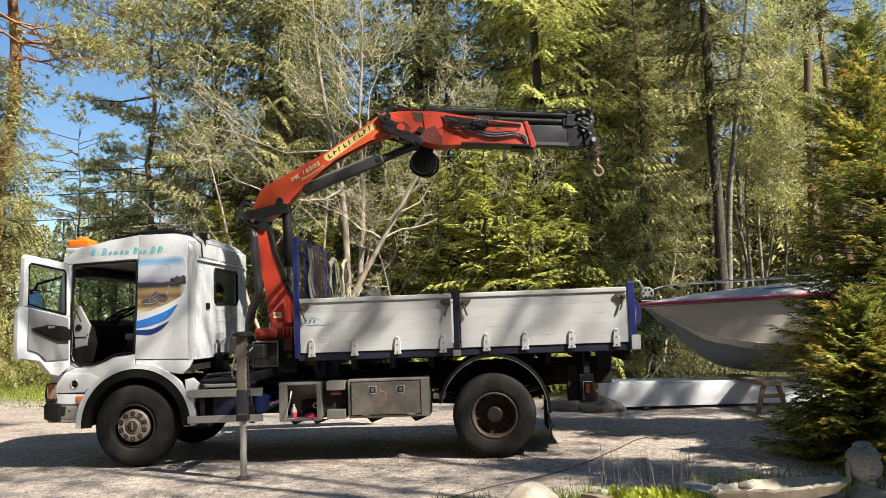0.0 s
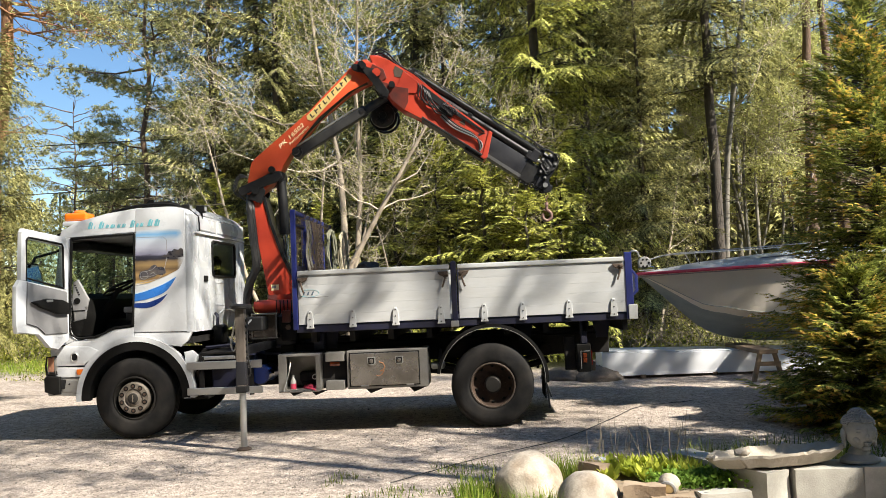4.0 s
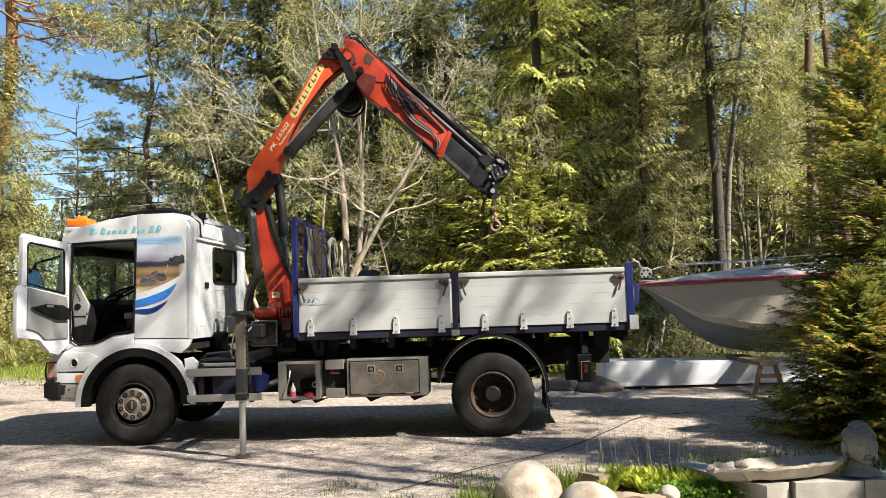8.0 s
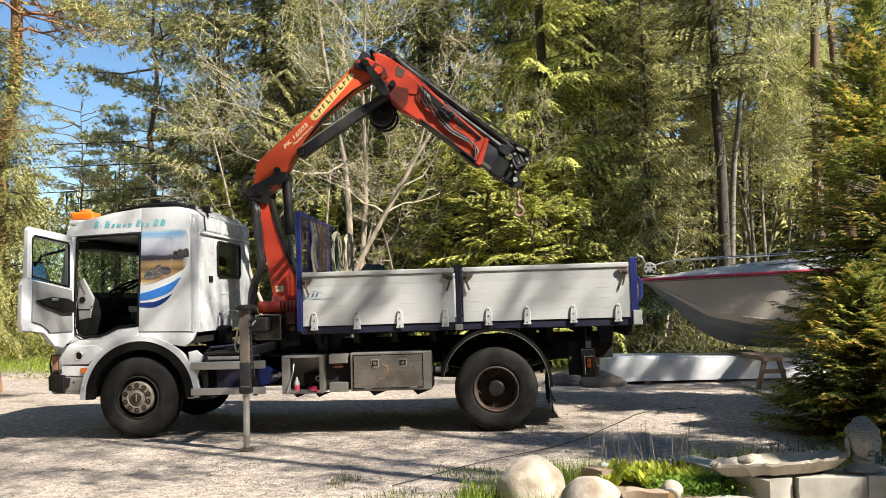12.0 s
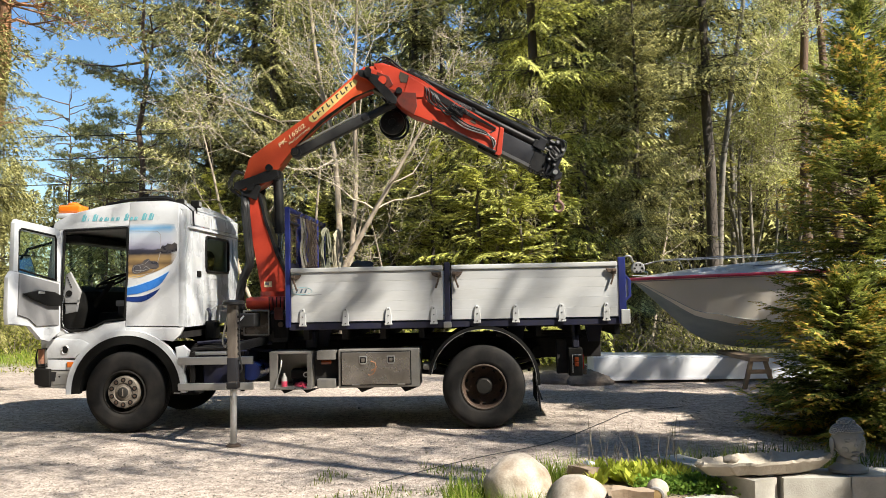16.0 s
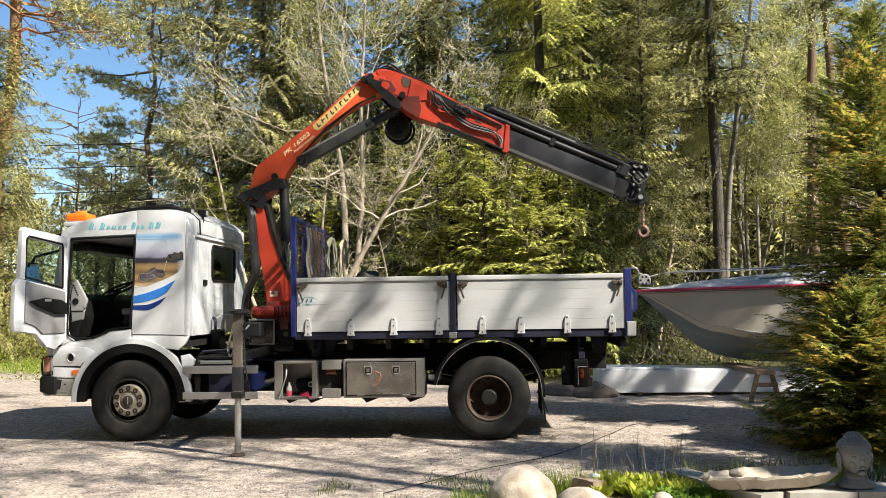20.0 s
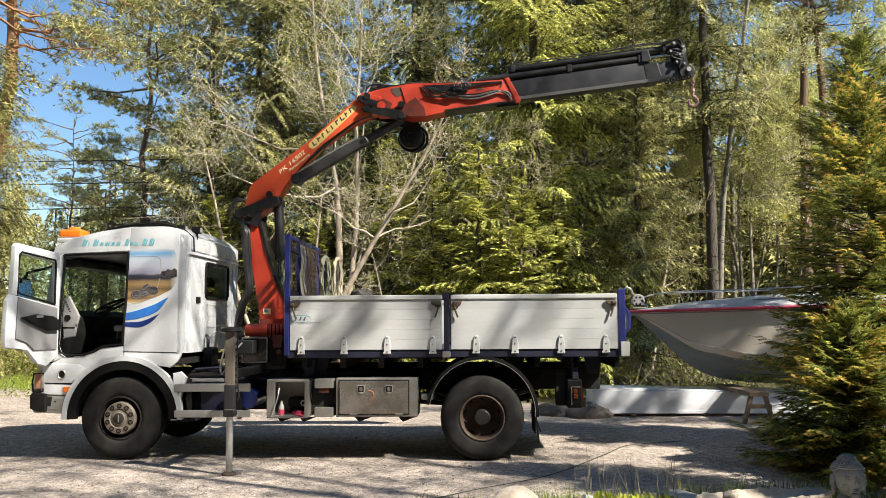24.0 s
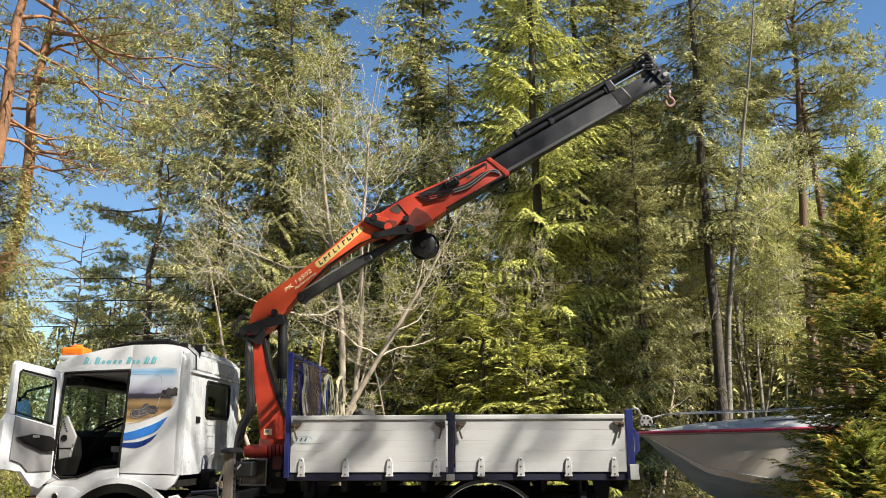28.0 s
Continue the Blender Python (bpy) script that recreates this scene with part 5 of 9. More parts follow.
part("red_lever_bracket", boxed(1.86, 1.98, 0.36, 0.40, 1.36, 1.52, 0.02, 2), CRANE_MAROON, truck, "dark red bracket", smooth=True)

# cab
cab = thing("cab")
cab.parent = truck
Y0, Y1 = 0.06, 2.44
ROOF = [(-0.98, 2.56), (-0.91, 2.68), (-0.70, 2.785), (-0.31, 2.875), (0.1, 2.92), (0.45, 2.93), (0.62, 2.912), (0.72, 2.88), (0.775, 2.84), (0.80, 2.79)]


def both(name, outline, mat, bev=0.008, inner=0.05, label=""):
    part(name, prismed(outline, Y0, Y0 + inner, bev), mat, cab, label, smooth=True)
    part(name, prismed(outline, Y1 - inner, Y1, bev), mat, cab, label, smooth=True)


both("side_panel", [(0.02, 1.33), (0.71, 1.313), (0.71, 2.875), (0.62, 2.905), (0.45, 2.925), (0.08, 2.92), (0.07, 2.60)], WHITE, 0.006)
both("door_header", [(-0.80, 2.585), (0.066, 2.61), (0.076, 2.92), (-0.31, 2.87), (-0.70, 2.78), (-0.91, 2.675), (-0.94, 2.57)], WHITE)
both("windscreen_pillar", [(-0.935, 2.565), (-0.80, 2.58), (-0.785, 2.5), (-0.84, 1.40), (-0.80, 1.30), (-0.74, 1.255), (-0.90, 1.20), (-1.03, 1.20), (-1.05, 1.62)], WHITE)
both("sill", [(-0.745, 1.255), (-0.50, 1.262), (-0.38, 1.31), (-0.25, 1.375), (0.016, 1.395), (0.016, 1.20), (-0.18, 1.19), (-0.40, 1.08), (-0.58, 1.05), (-0.9, 1.19)], WHITE)
seal = bmesh.new()
tube(seal, [(x, Y0 - 0.004, z) for x, z in ((-0.785, 2.565), (0.045, 2.59), (0.045, 2.0), (0.0, 1.42), (-0.24, 1.395), (-0.37, 1.33), (-0.49, 1.285), (-0.72, 1.28), (-0.80, 1.33), (-0.825, 1.42), (-0.775, 2.5), (-0.785, 2.565))], 0.016, 6)
part("door_seal", seal, BLACK, cab, smooth=True)
roof = bmesh.new()
ring = []
for y, dz, dx in ((Y0 + 0.05, -0.05, 0.0), (Y0 + 0.10, 0.005, 0.0), (Y0 + 0.3, 0.035, 0.0), (1.25, 0.06, 0.0), (Y1 - 0.3, 0.035, 0.0), (Y1 - 0.10, 0.005, 0.0), (Y1 - 0.05, -0.05, 0.0)):
    ring.append([roof.verts.new((x, y, z + dz)) for x, z in ROOF])
for a, b in zip(ring, ring[1:]):
    for k in range(len(ROOF) - 1):
        roof.faces.new((a[k], a[k + 1], b[k + 1], b[k]))
bmesh.ops.solidify(roof, geom=roof.faces[:], thickness=0.03)
part("roof", roof, WHITE, cab, smooth=True)
# rear wall with its window opening on the driver's side
RW = 0.80
for a in ((0.11, 0.84, 1.30, 2.82), (1.88, 2.39, 1.30, 2.82), (0.84, 1.88, 1.30, 2.03), (0.84, 1.88, 2.51, 2.82)):
    part("rear_wall", boxed(RW - 0.05, RW, a[0], a[1], a[2], a[3]), WHITE, cab)
for yy in (0.30, 0.70, 2.1):   # pressed ribs in the wall
    part("wall_rib", boxed(RW + 0.001, RW + 0.009, yy, yy + 0.05, 1.45, 2.54, 0.004, 2), WHITE, cab)
for zz in (1.48, 1.62, 1.78, 1.93):
    part("wall_rib", boxed(RW + 0.001, RW + 0.005, 0.95, 1.95, zz, zz + 0.03, 0.002, 1), WHITE, cab)
win = bmesh.new()
tube(win, [(RW + 0.006, y, z) for y, z in ((0.90, 2.03), (1.84, 2.03), (1.88, 2.08), (1.88, 2.46), (1.84, 2.51), (0.90, 2.51), (0.84, 2.45), (0.84, 2.09), (0.90, 2.03))], 0.02, 6)
part("window_seal", win, BLACK, cab, smooth=True)
pane = part("rear_pane", boxed(RW - 0.03, RW - 0.024, 0.84, 1.88, 2.03, 2.51), GLASS, cab)
part("air_vent", boxed(RW + 0.001, RW + 0.02, 0.48, 0.62, 1.95, 2.03, 0.006), BLACK, cab)
def corner_panel(y, s):
    """The rounded rear corner of the cab, drawn in a little under the roof."""
    bm = bmesh.new()
    rows = []
    for z, inn in ((1.305, 0.0), (2.0, 0.0), (2.56, 0.0), (2.60, 0.006), (2.74, 0.016), (2.82, 0.04), (2.865, 0.075)):
        rows.append([bm.verts.new((0.711 + (0.09 - inn) * math.sin(t), y + s * (inn * 0.8 + 0.09 - (0.09 - inn * 0.5) * math.cos(t)), z - 0.03 * math.sin(t) * (z > 2.8))) for t in (i * math.pi / 16 for i in range(9))])
    for a, b in zip(rows, rows[1:]):
        for k in range(8):
            bm.faces.new((a[k], a[k + 1], b[k + 1], b[k]))
    bmesh.ops.solidify(bm, geom=bm.faces[:], thickness=0.02)
    part("corner_panel", bm, WHITE, cab, smooth=True)


corner_panel(Y0, 1)
corner_panel(Y1, -1)
part("wall_ledge", boxed(RW - 0.005, RW + 0.032, 0.17, 2.34, 2.575, 2.602, 0.01, 2), WHITE, cab, smooth=True)
part("upper_wall_panel", boxed(RW + 0.001, RW + 0.016, 0.24, 1.02, 2.63, 2.79, 0.012, 3), WHITE, cab, smooth=True)
part("upper_wall_panel", boxed(RW + 0.001, RW + 0.016, 1.10, 2.26, 2.63, 2.79, 0.012, 3), WHITE, cab, smooth=True)
part("rain_gutter", tube(bmesh.new(), [(0.60, Y0 + 0.10, 2.925), (0.74, Y0 + 0.14, 2.885), (0.83, Y0 + 0.20, 2.80), (0.835, Y0 + 0.22, 2.61)], 0.009), BLACK, cab, smooth=True)
part("rear_grab_handle", tube(bmesh.new(), curve([(RW + 0.03, 0.84, 1.52), (RW + 0.07, 0.80, 1.46), (RW + 0.06, 0.80, 1.22), (RW + 0.03, 0.84, 1.15)], 5), 0.022), DARK_BLUE, cab, smooth=True)
part("rear_air_box", boxed(RW + 0.01, RW + 0.16, 0.76, 0.98, 1.10, 1.36, 0.04, 3), BLACK, cab, smooth=True)
part("wall_crease", tube(bmesh.new(), [(RW + 0.004, 1.05, 1.50), (RW + 0.006, 1.30, 1.56), (RW + 0.006, 1.62, 1.56), (RW + 0.004, 1.90, 1.50)], 0.009), WHITE, cab, smooth=True)
# front
part("front_panel", prismed([(-1.10, 0.95), (-1.12, 1.5), (-1.06, 1.62), (-1.0, 1.60), (-1.0, 0.95)], 0.1, 2.4, 0.02), WHITE, cab, smooth=True)
part("windscreen", prismed([(-1.05, 1.62), (-0.955, 2.56), (-0.945, 2.56), (-1.04, 1.62)], 0.12, 2.38), GLASS, cab)
part("sun_visor", prismed([(-1.16, 2.60), (-0.95, 2.68), (-0.94, 2.66), (-1.15, 2.56)], 0.2, 2.3, 0.006), BLACK, cab)
part("cab_floor", boxed(-1.0, 0.76, 0.12, 2.38, 1.16, 1.24), CHASSIS, cab)
part("engine_cover", boxed(-0.75, 0.7, 0.85, 1.65, 1.24, 1.5, 0.06, 2), SEAT, cab)
part("dashboard", prismed([(-1.0, 1.3), (-0.74, 1.3), (-0.66, 1.55), (-0.72, 1.78), (-0.9, 1.86), (-1.0, 1.8)], 0.16, 2.34, 0.03), BLACK, cab, smooth=True)
part("dash_end", prismed([(-0.82, 2.0), (-0.75, 2.04), (-0.61, 1.777), (-0.64, 1.67), (-0.68, 1.645), (-0.65, 1.617), (-0.665, 1.523), (-0.82, 1.49), (-0.83, 1.75)], 0.15, 0.20, 0.02, 3), TRIM_GREY, cab, "pale grey dashboard end piece", smooth=True)
part("dash_vent", rodded((-0.76, 0.14, 1.76), (-0.76, 0.16, 1.76), 0.04, seg=18), BLACK, cab)
part("dash_groove", boxed(-0.82, -0.66, 0.143, 0.152, 1.625, 1.64, 0.003), BLACK, cab)
for k in range(5):
    part("dash_slot", boxed(-0.795 + 0.013 * k, -0.775 + 0.013 * k, 0.143, 0.152, 1.955 - 0.03 * k, 1.972 - 0.03 * k, 0.003), BLACK, cab)
sw = lathe(bmesh.new(), [(0.225, -0.016), (0.241, 0.0), (0.225, 0.016), (0.209, 0.0)], 32, close=True)
for a in (90, 210, 330):
    rod(sw, (0, 0, 0), (0.22 * math.cos(radians(a)), 0, 0.22 * math.sin(radians(a))), 0.014, seg=6)
swo = part("steering_wheel", sw, BLACK, cab, smooth=True)
swo.matrix_basis = pose(-0.42, 0.68, 1.92, 65, 0, 90)
part("steering_column", rodded((-0.42, 0.68, 1.92), (-0.75, 0.68, 1.5), 0.035), BLACK, cab)
for y in (0.42, 1.75):
    part("seat_base", boxed(-0.25, 0.3, y, y + 0.5, 1.45, 1.6, 0.05, 3), SEAT, cab, smooth=True)
    part("seat_back", prismed([(0.22, 1.55), (0.36, 1.55), (0.5, 2.3), (0.44, 2.38), (0.36, 2.3)], y, y + 0.5, 0.04, 3), SEAT, cab, smooth=True)
    part("seat_stand", boxed(-0.15, 0.25, y + 0.1, y + 0.4, 1.24, 1.46), BLACK, cab)
part("armrest", boxed(-0.24, 0.02, 0.34, 0.42, 1.58, 1.66, 0.025, 2), DOOR_GREY, cab, "grey seat armrest")
part("ceiling_lining", prismed([(-0.9, 2.56), (0.74, 2.62), (0.74, 2.60), (-0.9, 2.54)], 0.13, 2.37), DOOR_GREY, cab)
part("overhead_shelf", boxed(-0.88, -0.6, 0.16, 2.34, 2.42, 2.52, 0.02), BLACK, cab)
part("interior_mirror", boxed(-0.46, -0.26, 2.2, 2.26, 2.34, 2.42, 0.02), DOOR_GREY, cab)
# far side closed door with a window
part("far_door", prismed([(-0.83, 1.3), (0.02, 1.4), (0.03, 1.86), (-0.83, 1.9)], Y1 - 0.045, Y1 - 0.005, 0.01), WHITE, cab)
part("far_door_pane", boxed(-0.82, 0.04, Y1 - 0.03, Y1 - 0.024, 1.88, 2.58), GLASS, cab)
# fender, flare, bumper
for y0, y1 in ((0.035, 0.12), (2.38, 2.465)):
    part("fender", arch(bmesh.new(), 0.03, 0.50, 0.708, 0.775, y0, y1, -2, 182, 36), WHITE, cab, smooth=True)
    part("wheel_arch_flare", arch(bmesh.new(), 0.03, 0.50, 0.60, 0.711, y0 + 0.008, y1, -2, 182, 36), BLACK, cab, smooth=True)
part("wheel_arch_liner", arch(bmesh.new(), 0.03, 0.50, 0.60, 0.63, 0.12, 0.62, 0, 180, 24), BLACK, cab, smooth=True)
part("wheel_arch_liner", arch(bmesh.new(), 0.03, 0.50, 0.60, 0.63, 1.88, 2.38, 0, 180, 24), BLACK, cab, smooth=True)
part("lower_panel", prismed([(0.02, 1.325), (0.77, 1.303), (0.72, 1.20), (0.62, 1.12), (0.45, 1.15), (0.2, 1.22), (0.02, 1.22)], 0.07, 0.13, 0.01), WHITE, cab, smooth=True)
part("mud_guard_tail", prismed([(0.64, 0.46), (0.72, 0.46), (0.78, 0.80), (0.84, 1.0), (0.76, 1.07), (0.66, 1.05), (0.70, 0.8)], 0.05, 0.14, 0.02), WHITE, cab, smooth=True)
part("step_well", prismed([(-1.02, 0.93), (-0.62, 0.93), (-0.52, 1.06), (-0.42, 1.10), (-0.56, 1.17), (-0.86, 1.19), (-1.02, 1.17)], 0.05, 0.4, 0.02), WHITE, cab, smooth=True)
part("grab_recess", prismed([(-0.80, 1.0), (-0.73, 1.0), (-0.72, 1.08), (-0.79, 1.09)], 0.042, 0.06, 0.006), BLACK, cab)
part("recess_ring", tube(bmesh.new(), [(-0.76 + 0.045 * math.cos(t), 0.045, 1.04 + 0.055 * math.sin(t)) for t in (i * math.pi / 8 for i in range(17))], 0.008), ALU, cab)
part("bumper_corner", prismed([(-1.08, 0.56), (-0.59, 0.535), (-0.59, 0.77), (-1.02, 0.79), (-1.06, 0.76)], 0.07, 0.3, 0.015), SILVER, cab, "grey bumper corner step")
part("step_plate", boxed(-0.93, -0.62, 0.062, 0.068, 0.60, 0.74, 0.002), ALU, cab)
for px_ in (-0.84, -0.72):
    part("step_bolt", rodded((px_, 0.056, 0.70), (px_, 0.064, 0.70), 0.012, seg=8), CHASSIS, cab)
part("number_bracket", prismed([(-0.98, 0.64), (-0.90, 0.64), (-0.88, 0.76), (-0.98, 0.77)], 0.055, 0.067, 0.004), CHASSIS, cab)
part("bumper_trim", prismed([(-1.03, 0.79), (-0.585, 0.775), (-0.585, 0.905), (-1.03, 0.925)], 0.055, 0.3, 0.02), WHITE, cab, smooth=True)
part("front_bumper", boxed(-1.16, -1.04, 0.1, 2.4, 0.55, 0.95, 0.04, 3), TRIM_GREY, cab, smooth=True)
part("bumper_cap", prismed([(-1.16, 0.61), (-1.04, 0.57), (-0.95, 0.575), (-0.95, 0.80), (-1.13, 0.82), (-1.165, 0.78)], 0.03, 0.2, 0.03, 3), BLACK, cab, "black rubber bumper corner", smooth=True)
part("headlight", boxed(-1.12, -1.03, 0.05, 0.32, 0.86, 1.06, 0.02, 2), CLEAR_LENS, cab, smooth=True)
part("headlight_lens", boxed(-1.03, -0.99, 0.046, 0.30, 0.87, 1.05, 0.012, 2), SILVER, cab, "clear side of the headlight", smooth=True)
part("headlight_guard", tube(bmesh.new(), [(-1.13, 0.06, 0.82), (-1.14, 0.05, 0.93), (-1.13, 0.06, 1.05), (-1.0, 0.055, 1.06), (-1.0, 0.055, 0.83), (-1.13, 0.06, 0.82)], 0.012), BLACK, cab)
part("indicator", boxed(-0.735, -0.63, 0.04, 0.06, 0.815, 0.885, 0.008, 2), AMBER, cab, "amber side indicator", smooth=True)
# roof gear
part("beacon_base", rodded((-0.90, 0.55, 2.74), (-0.90, 0.55, 2.86), 0.09, seg=20), BLACK, cab)
part("beacon", lathe(bmesh.new(), [(0.0, 0.13), (0.06, 0.125), (0.085, 0.1), (0.095, 0.0), (0.0, 0.0)], 24), AMBER, cab, "amber rotating beacon", smooth=True).matrix_basis = pose(-0.90, 0.55, 2.86, 90)
part("beacon_lens", boxed(-1.06, -0.75, 0.42, 0.68, 2.835, 2.945, 0.035, 3), AMBER, cab, smooth=True)
part("beacon_lip", boxed(-1.06, -0.60, 0.38, 0.72, 2.765, 2.83, 0.02, 2), WHITE, cab, smooth=True)
part("roof_rail", tube(bmesh.new(), curve([(-0.35, 0.3, 2.91), (0.0, 0.28, 2.975), (0.4, 0.28, 2.985), (0.62, 0.3, 2.93)]), 0.018), BLACK, cab)
for x, y in ((0.68, 0.26), (0.80, 0.48)):
    part("work_lamp", boxed(x - 0.06, x + 0.05, y - 0.06, y + 0.06, 2.87, 2.96, 0.02, 2), BLACK, cab)
    part("lamp_stem", rodded((x, y, 2.78), (x, y, 2.88), 0.012, seg=8), BLACK, cab)
    part("lamp_lens", boxed(x + 0.051, x + 0.056, y - 0.045, y + 0.045, 2.885, 2.945, 0.002), TRIM_GREY, cab)
part("roof_hatch", boxed(-0.15, 0.15, 1.1, 1.5, 3.0, 3.13, 0.02), BLACK, cab)
part("horn_bracket", prismed([(-0.32, 2.96), (-0.12, 3.14), (-0.05, 3.14), (-0.1, 2.96)], 1.0, 1.03), BLACK, cab)
# airbrushed picture, stripes, and lettering as bars
def decal(name, outline, mat, y=Y0, lift=0.004, label=""):
    return part(name, prismed(outline, y - lift, y - lift + 0.003), mat, cab, label)


decal("painted_view", [(0.075, 2.63), (0.50, 2.634), (0.66, 2.62), (0.70, 2.5), (0.70, 2.24), (0.623, 2.112), (0.452, 2.031), (0.23, 1.952), (0.046, 1.925)], AIRBRUSH, label="airbrushed lake view in blue and brown")
part("panel_groove", tube(bmesh.new(), [(x, Y0 - 0.001, z) for x, z in ((0.085, 2.545), (0.43, 2.535), (0.475, 2.495), (0.475, 2.27), (0.42, 2.07), (0.36, 2.0), (0.08, 1.95))], 0.005), TRIM_GREY, cab, smooth=True)
decal("painted_trees", [(0.40, 2.275), (0.44, 2.31), (0.47, 2.30), (0.50, 2.35), (0.54, 2.345), (0.57, 2.375), (0.62, 2.36), (0.66, 2.385), (0.69, 2.36), (0.69, 2.27), (0.55, 2.255)], DECAL_DARK, lift=0.006, label="dark painted trees")
decal("painted_motorcycle", [(0.10, 2.04), (0.12, 2.10), (0.18, 2.115), (0.23, 2.125), (0.27, 2.17), (0.32, 2.185), (0.35, 2.15), (0.40, 2.155), (0.45, 2.12), (0.455, 2.07), (0.41, 2.045), (0.35, 2.055), (0.30, 2.025), (0.22, 2.005), (0.16, 1.99), (0.115, 2.0)], DECAL_DARK, lift=0.006, label="dark painted motorcycle")
for cx, cz, r in ((0.17, 2.052, 0.052), (0.40, 2.10, 0.046)):
    part("painted_wheel", tube(bmesh.new(), [(cx + r * math.cos(t), Y0 - 0.006, cz + r * math.sin(t)) for t in (i * math.pi / 10 for i in range(21))], 0.0028, 4), TRIM_GREY if cx < 0.3 else DECAL_DARK, cab, smooth=True)
for line in ([(0.15, 2.035), (0.24, 2.03), (0.34, 2.06)], [(0.20, 2.10), (0.27, 2.115), (0.33, 2.165)], [(0.25, 2.06), (0.29, 2.09), (0.32, 2.06)]):
    part("painted_line", tube(bmesh.new(), [(x, Y0 - 0.006, z) for x, z in line], 0.0032, 4), TRIM_GREY, cab)


def swoosh(name, pts_top, pts_low, mat):
    t = [(p.x, p.z) for p in curve([(x, 0, z) for x, z in pts_top], 5)]
    b = [(p.x, p.z) for p in curve([(x, 0, z) for x, z in pts_low], 5)]
    decal(name, t + b[::-1], mat)


swoosh("blue_stripe", [(0.036, 1.81), (0.206, 1.852), (0.414, 1.924), (0.585, 2.012)], [(0.033, 1.722), (0.227, 1.75), (0.45, 1.836), (0.585, 2.005)], DECAL_BLUE)
swoosh("pale_stripe", [(0.036, 1.818), (0.206, 1.862), (0.414, 1.935), (0.585, 2.02)], [(0.036, 1.811), (0.206, 1.853), (0.414, 1.925), (0.585, 2.013)], DECAL_SKY)
swoosh("navy_stripe", [(0.032, 1.697), (0.227, 1.706), (0.36, 1.75), (0.464, 1.80)], [(0.03, 1.645), (0.226, 1.634), (0.374, 1.701), (0.464, 1.793)], DECAL_NAVY)
x = -0.56
for i, w in enumerate((0.075, 0.015, 0.0, 0.085, 0.055, 0.08, 0.055, 0.065, 0.0, 0.07, 0.045, 0.055, 0.0, 0.08, 0.085)):
    if w:
        z, h = 2.683, 0.092 if i in (0, 3, 9, 13, 14) else 0.05
        decal("lettering_bar", [(x, z), (x + w * 0.42, z - 0.004), (x + w * 0.42 + 0.3 * h, z + h), (x + 0.3 * h, z + h - 0.01)], DECAL_TEAL)
        decal("lettering_bar", [(x + w * 0.5, z), (x + w * 0.72, z), (x + w * 0.72 + 0.26 * h, z + h * 0.8), (x + w * 0.5 + 0.26 * h, z + h * 0.8)], DECAL_TEAL)
    x += w + 0.008 if w else 0.035

# open driver's door, hinged at the front
door = thing("driver_door", pose(-0.84, 0.03, 0, 0, 0, 180 + 82))
door.parent = truck
tagged(door, "open white cab door with grey lining")
DH = [(0.0, 1.28), (0.22, 1.16), (0.40, 1.20), (0.58, 1.38), (0.88, 1.40), (0.90, 1.95), (0.87, 2.60), (0.84, 2.64), (0.05, 2.58), (0.0, 2.50)]
WN = [(0.10, 1.93), (0.80, 2.05), (0.79, 2.50), (0.75, 2.54), (0.13, 2.49), (0.10, 2.45)]
dm = bmesh.new()
for y0, y1, o in ((-0.03, 0.03, DH),):
    lower = [(0.0, 1.28), (0.22, 1.16), (0.40, 1.20), (0.58, 1.38), (0.96, 1.40), (0.985, 1.5), (0.97, 1.95), (0.90, 2.03), (0.0, 1.90)]
    prism(dm, lower, y0, y1, 0.012)
part("door_panel", dm, WHITE, door, smooth=True)
part("window_post", prismed([(0.0, 1.90), (0.09, 1.915), (0.10, 2.46), (0.0, 2.52)], -0.03, 0.03, 0.012), WHITE, door, smooth=True)
part("window_post", prismed([(0.80, 2.02), (0.89, 2.03), (0.865, 2.60), (0.785, 2.54)], -0.03, 0.03, 0.012), WHITE, door, smooth=True)
part("window_header", prismed([(0.0, 2.52), (0.10, 2.46), (0.785, 2.53), (0.865, 2.60), (0.83, 2.645), (0.04, 2.585)], -0.03, 0.03, 0.012), WHITE, door, smooth=True)
part("door_pane", prismed([(0.09, 1.92), (0.80, 2.02), (0.785, 2.54), (0.10, 2.47)], -0.004, 0.0), GLASS, door)
part("pane_seal", tube(bmesh.new(), [(x, 0.032, z) for x, z in WN + WN[:1]], 0.014), BLACK, door)
part("door_lining", prismed([(0.05, 1.36), (0.50, 1.36), (0.62, 1.47), (0.82, 1.50), (0.80, 2.0), (0.06, 1.88)], 0.031, 0.05, 0.012), DOOR_GREY, door, smooth=True)
part("door_armrest", prismed([(0.08, 1.60), (0.30, 1.60), (0.62, 1.70), (0.78, 1.76), (0.5, 1.80), (0.2, 1.78), (0.09, 1.74)], 0.05, 0.10, 0.02), BLACK, door, smooth=True)
part("door_handle", boxed(0.42, 0.54, 0.10, 0.115, 1.755, 1.785, 0.006), ALU, door, "chrome inner handle")
part("door_latch", boxed(0.885, 0.91, -0.012, 0.012, 1.62, 1.7, 0.004), ALU, door)
for z in (1.5, 2.2):
    part("door_hinge", rodded((0.0, 0.0, z), (0.0, 0.0, z + 0.1), 0.022), WHITE, door)
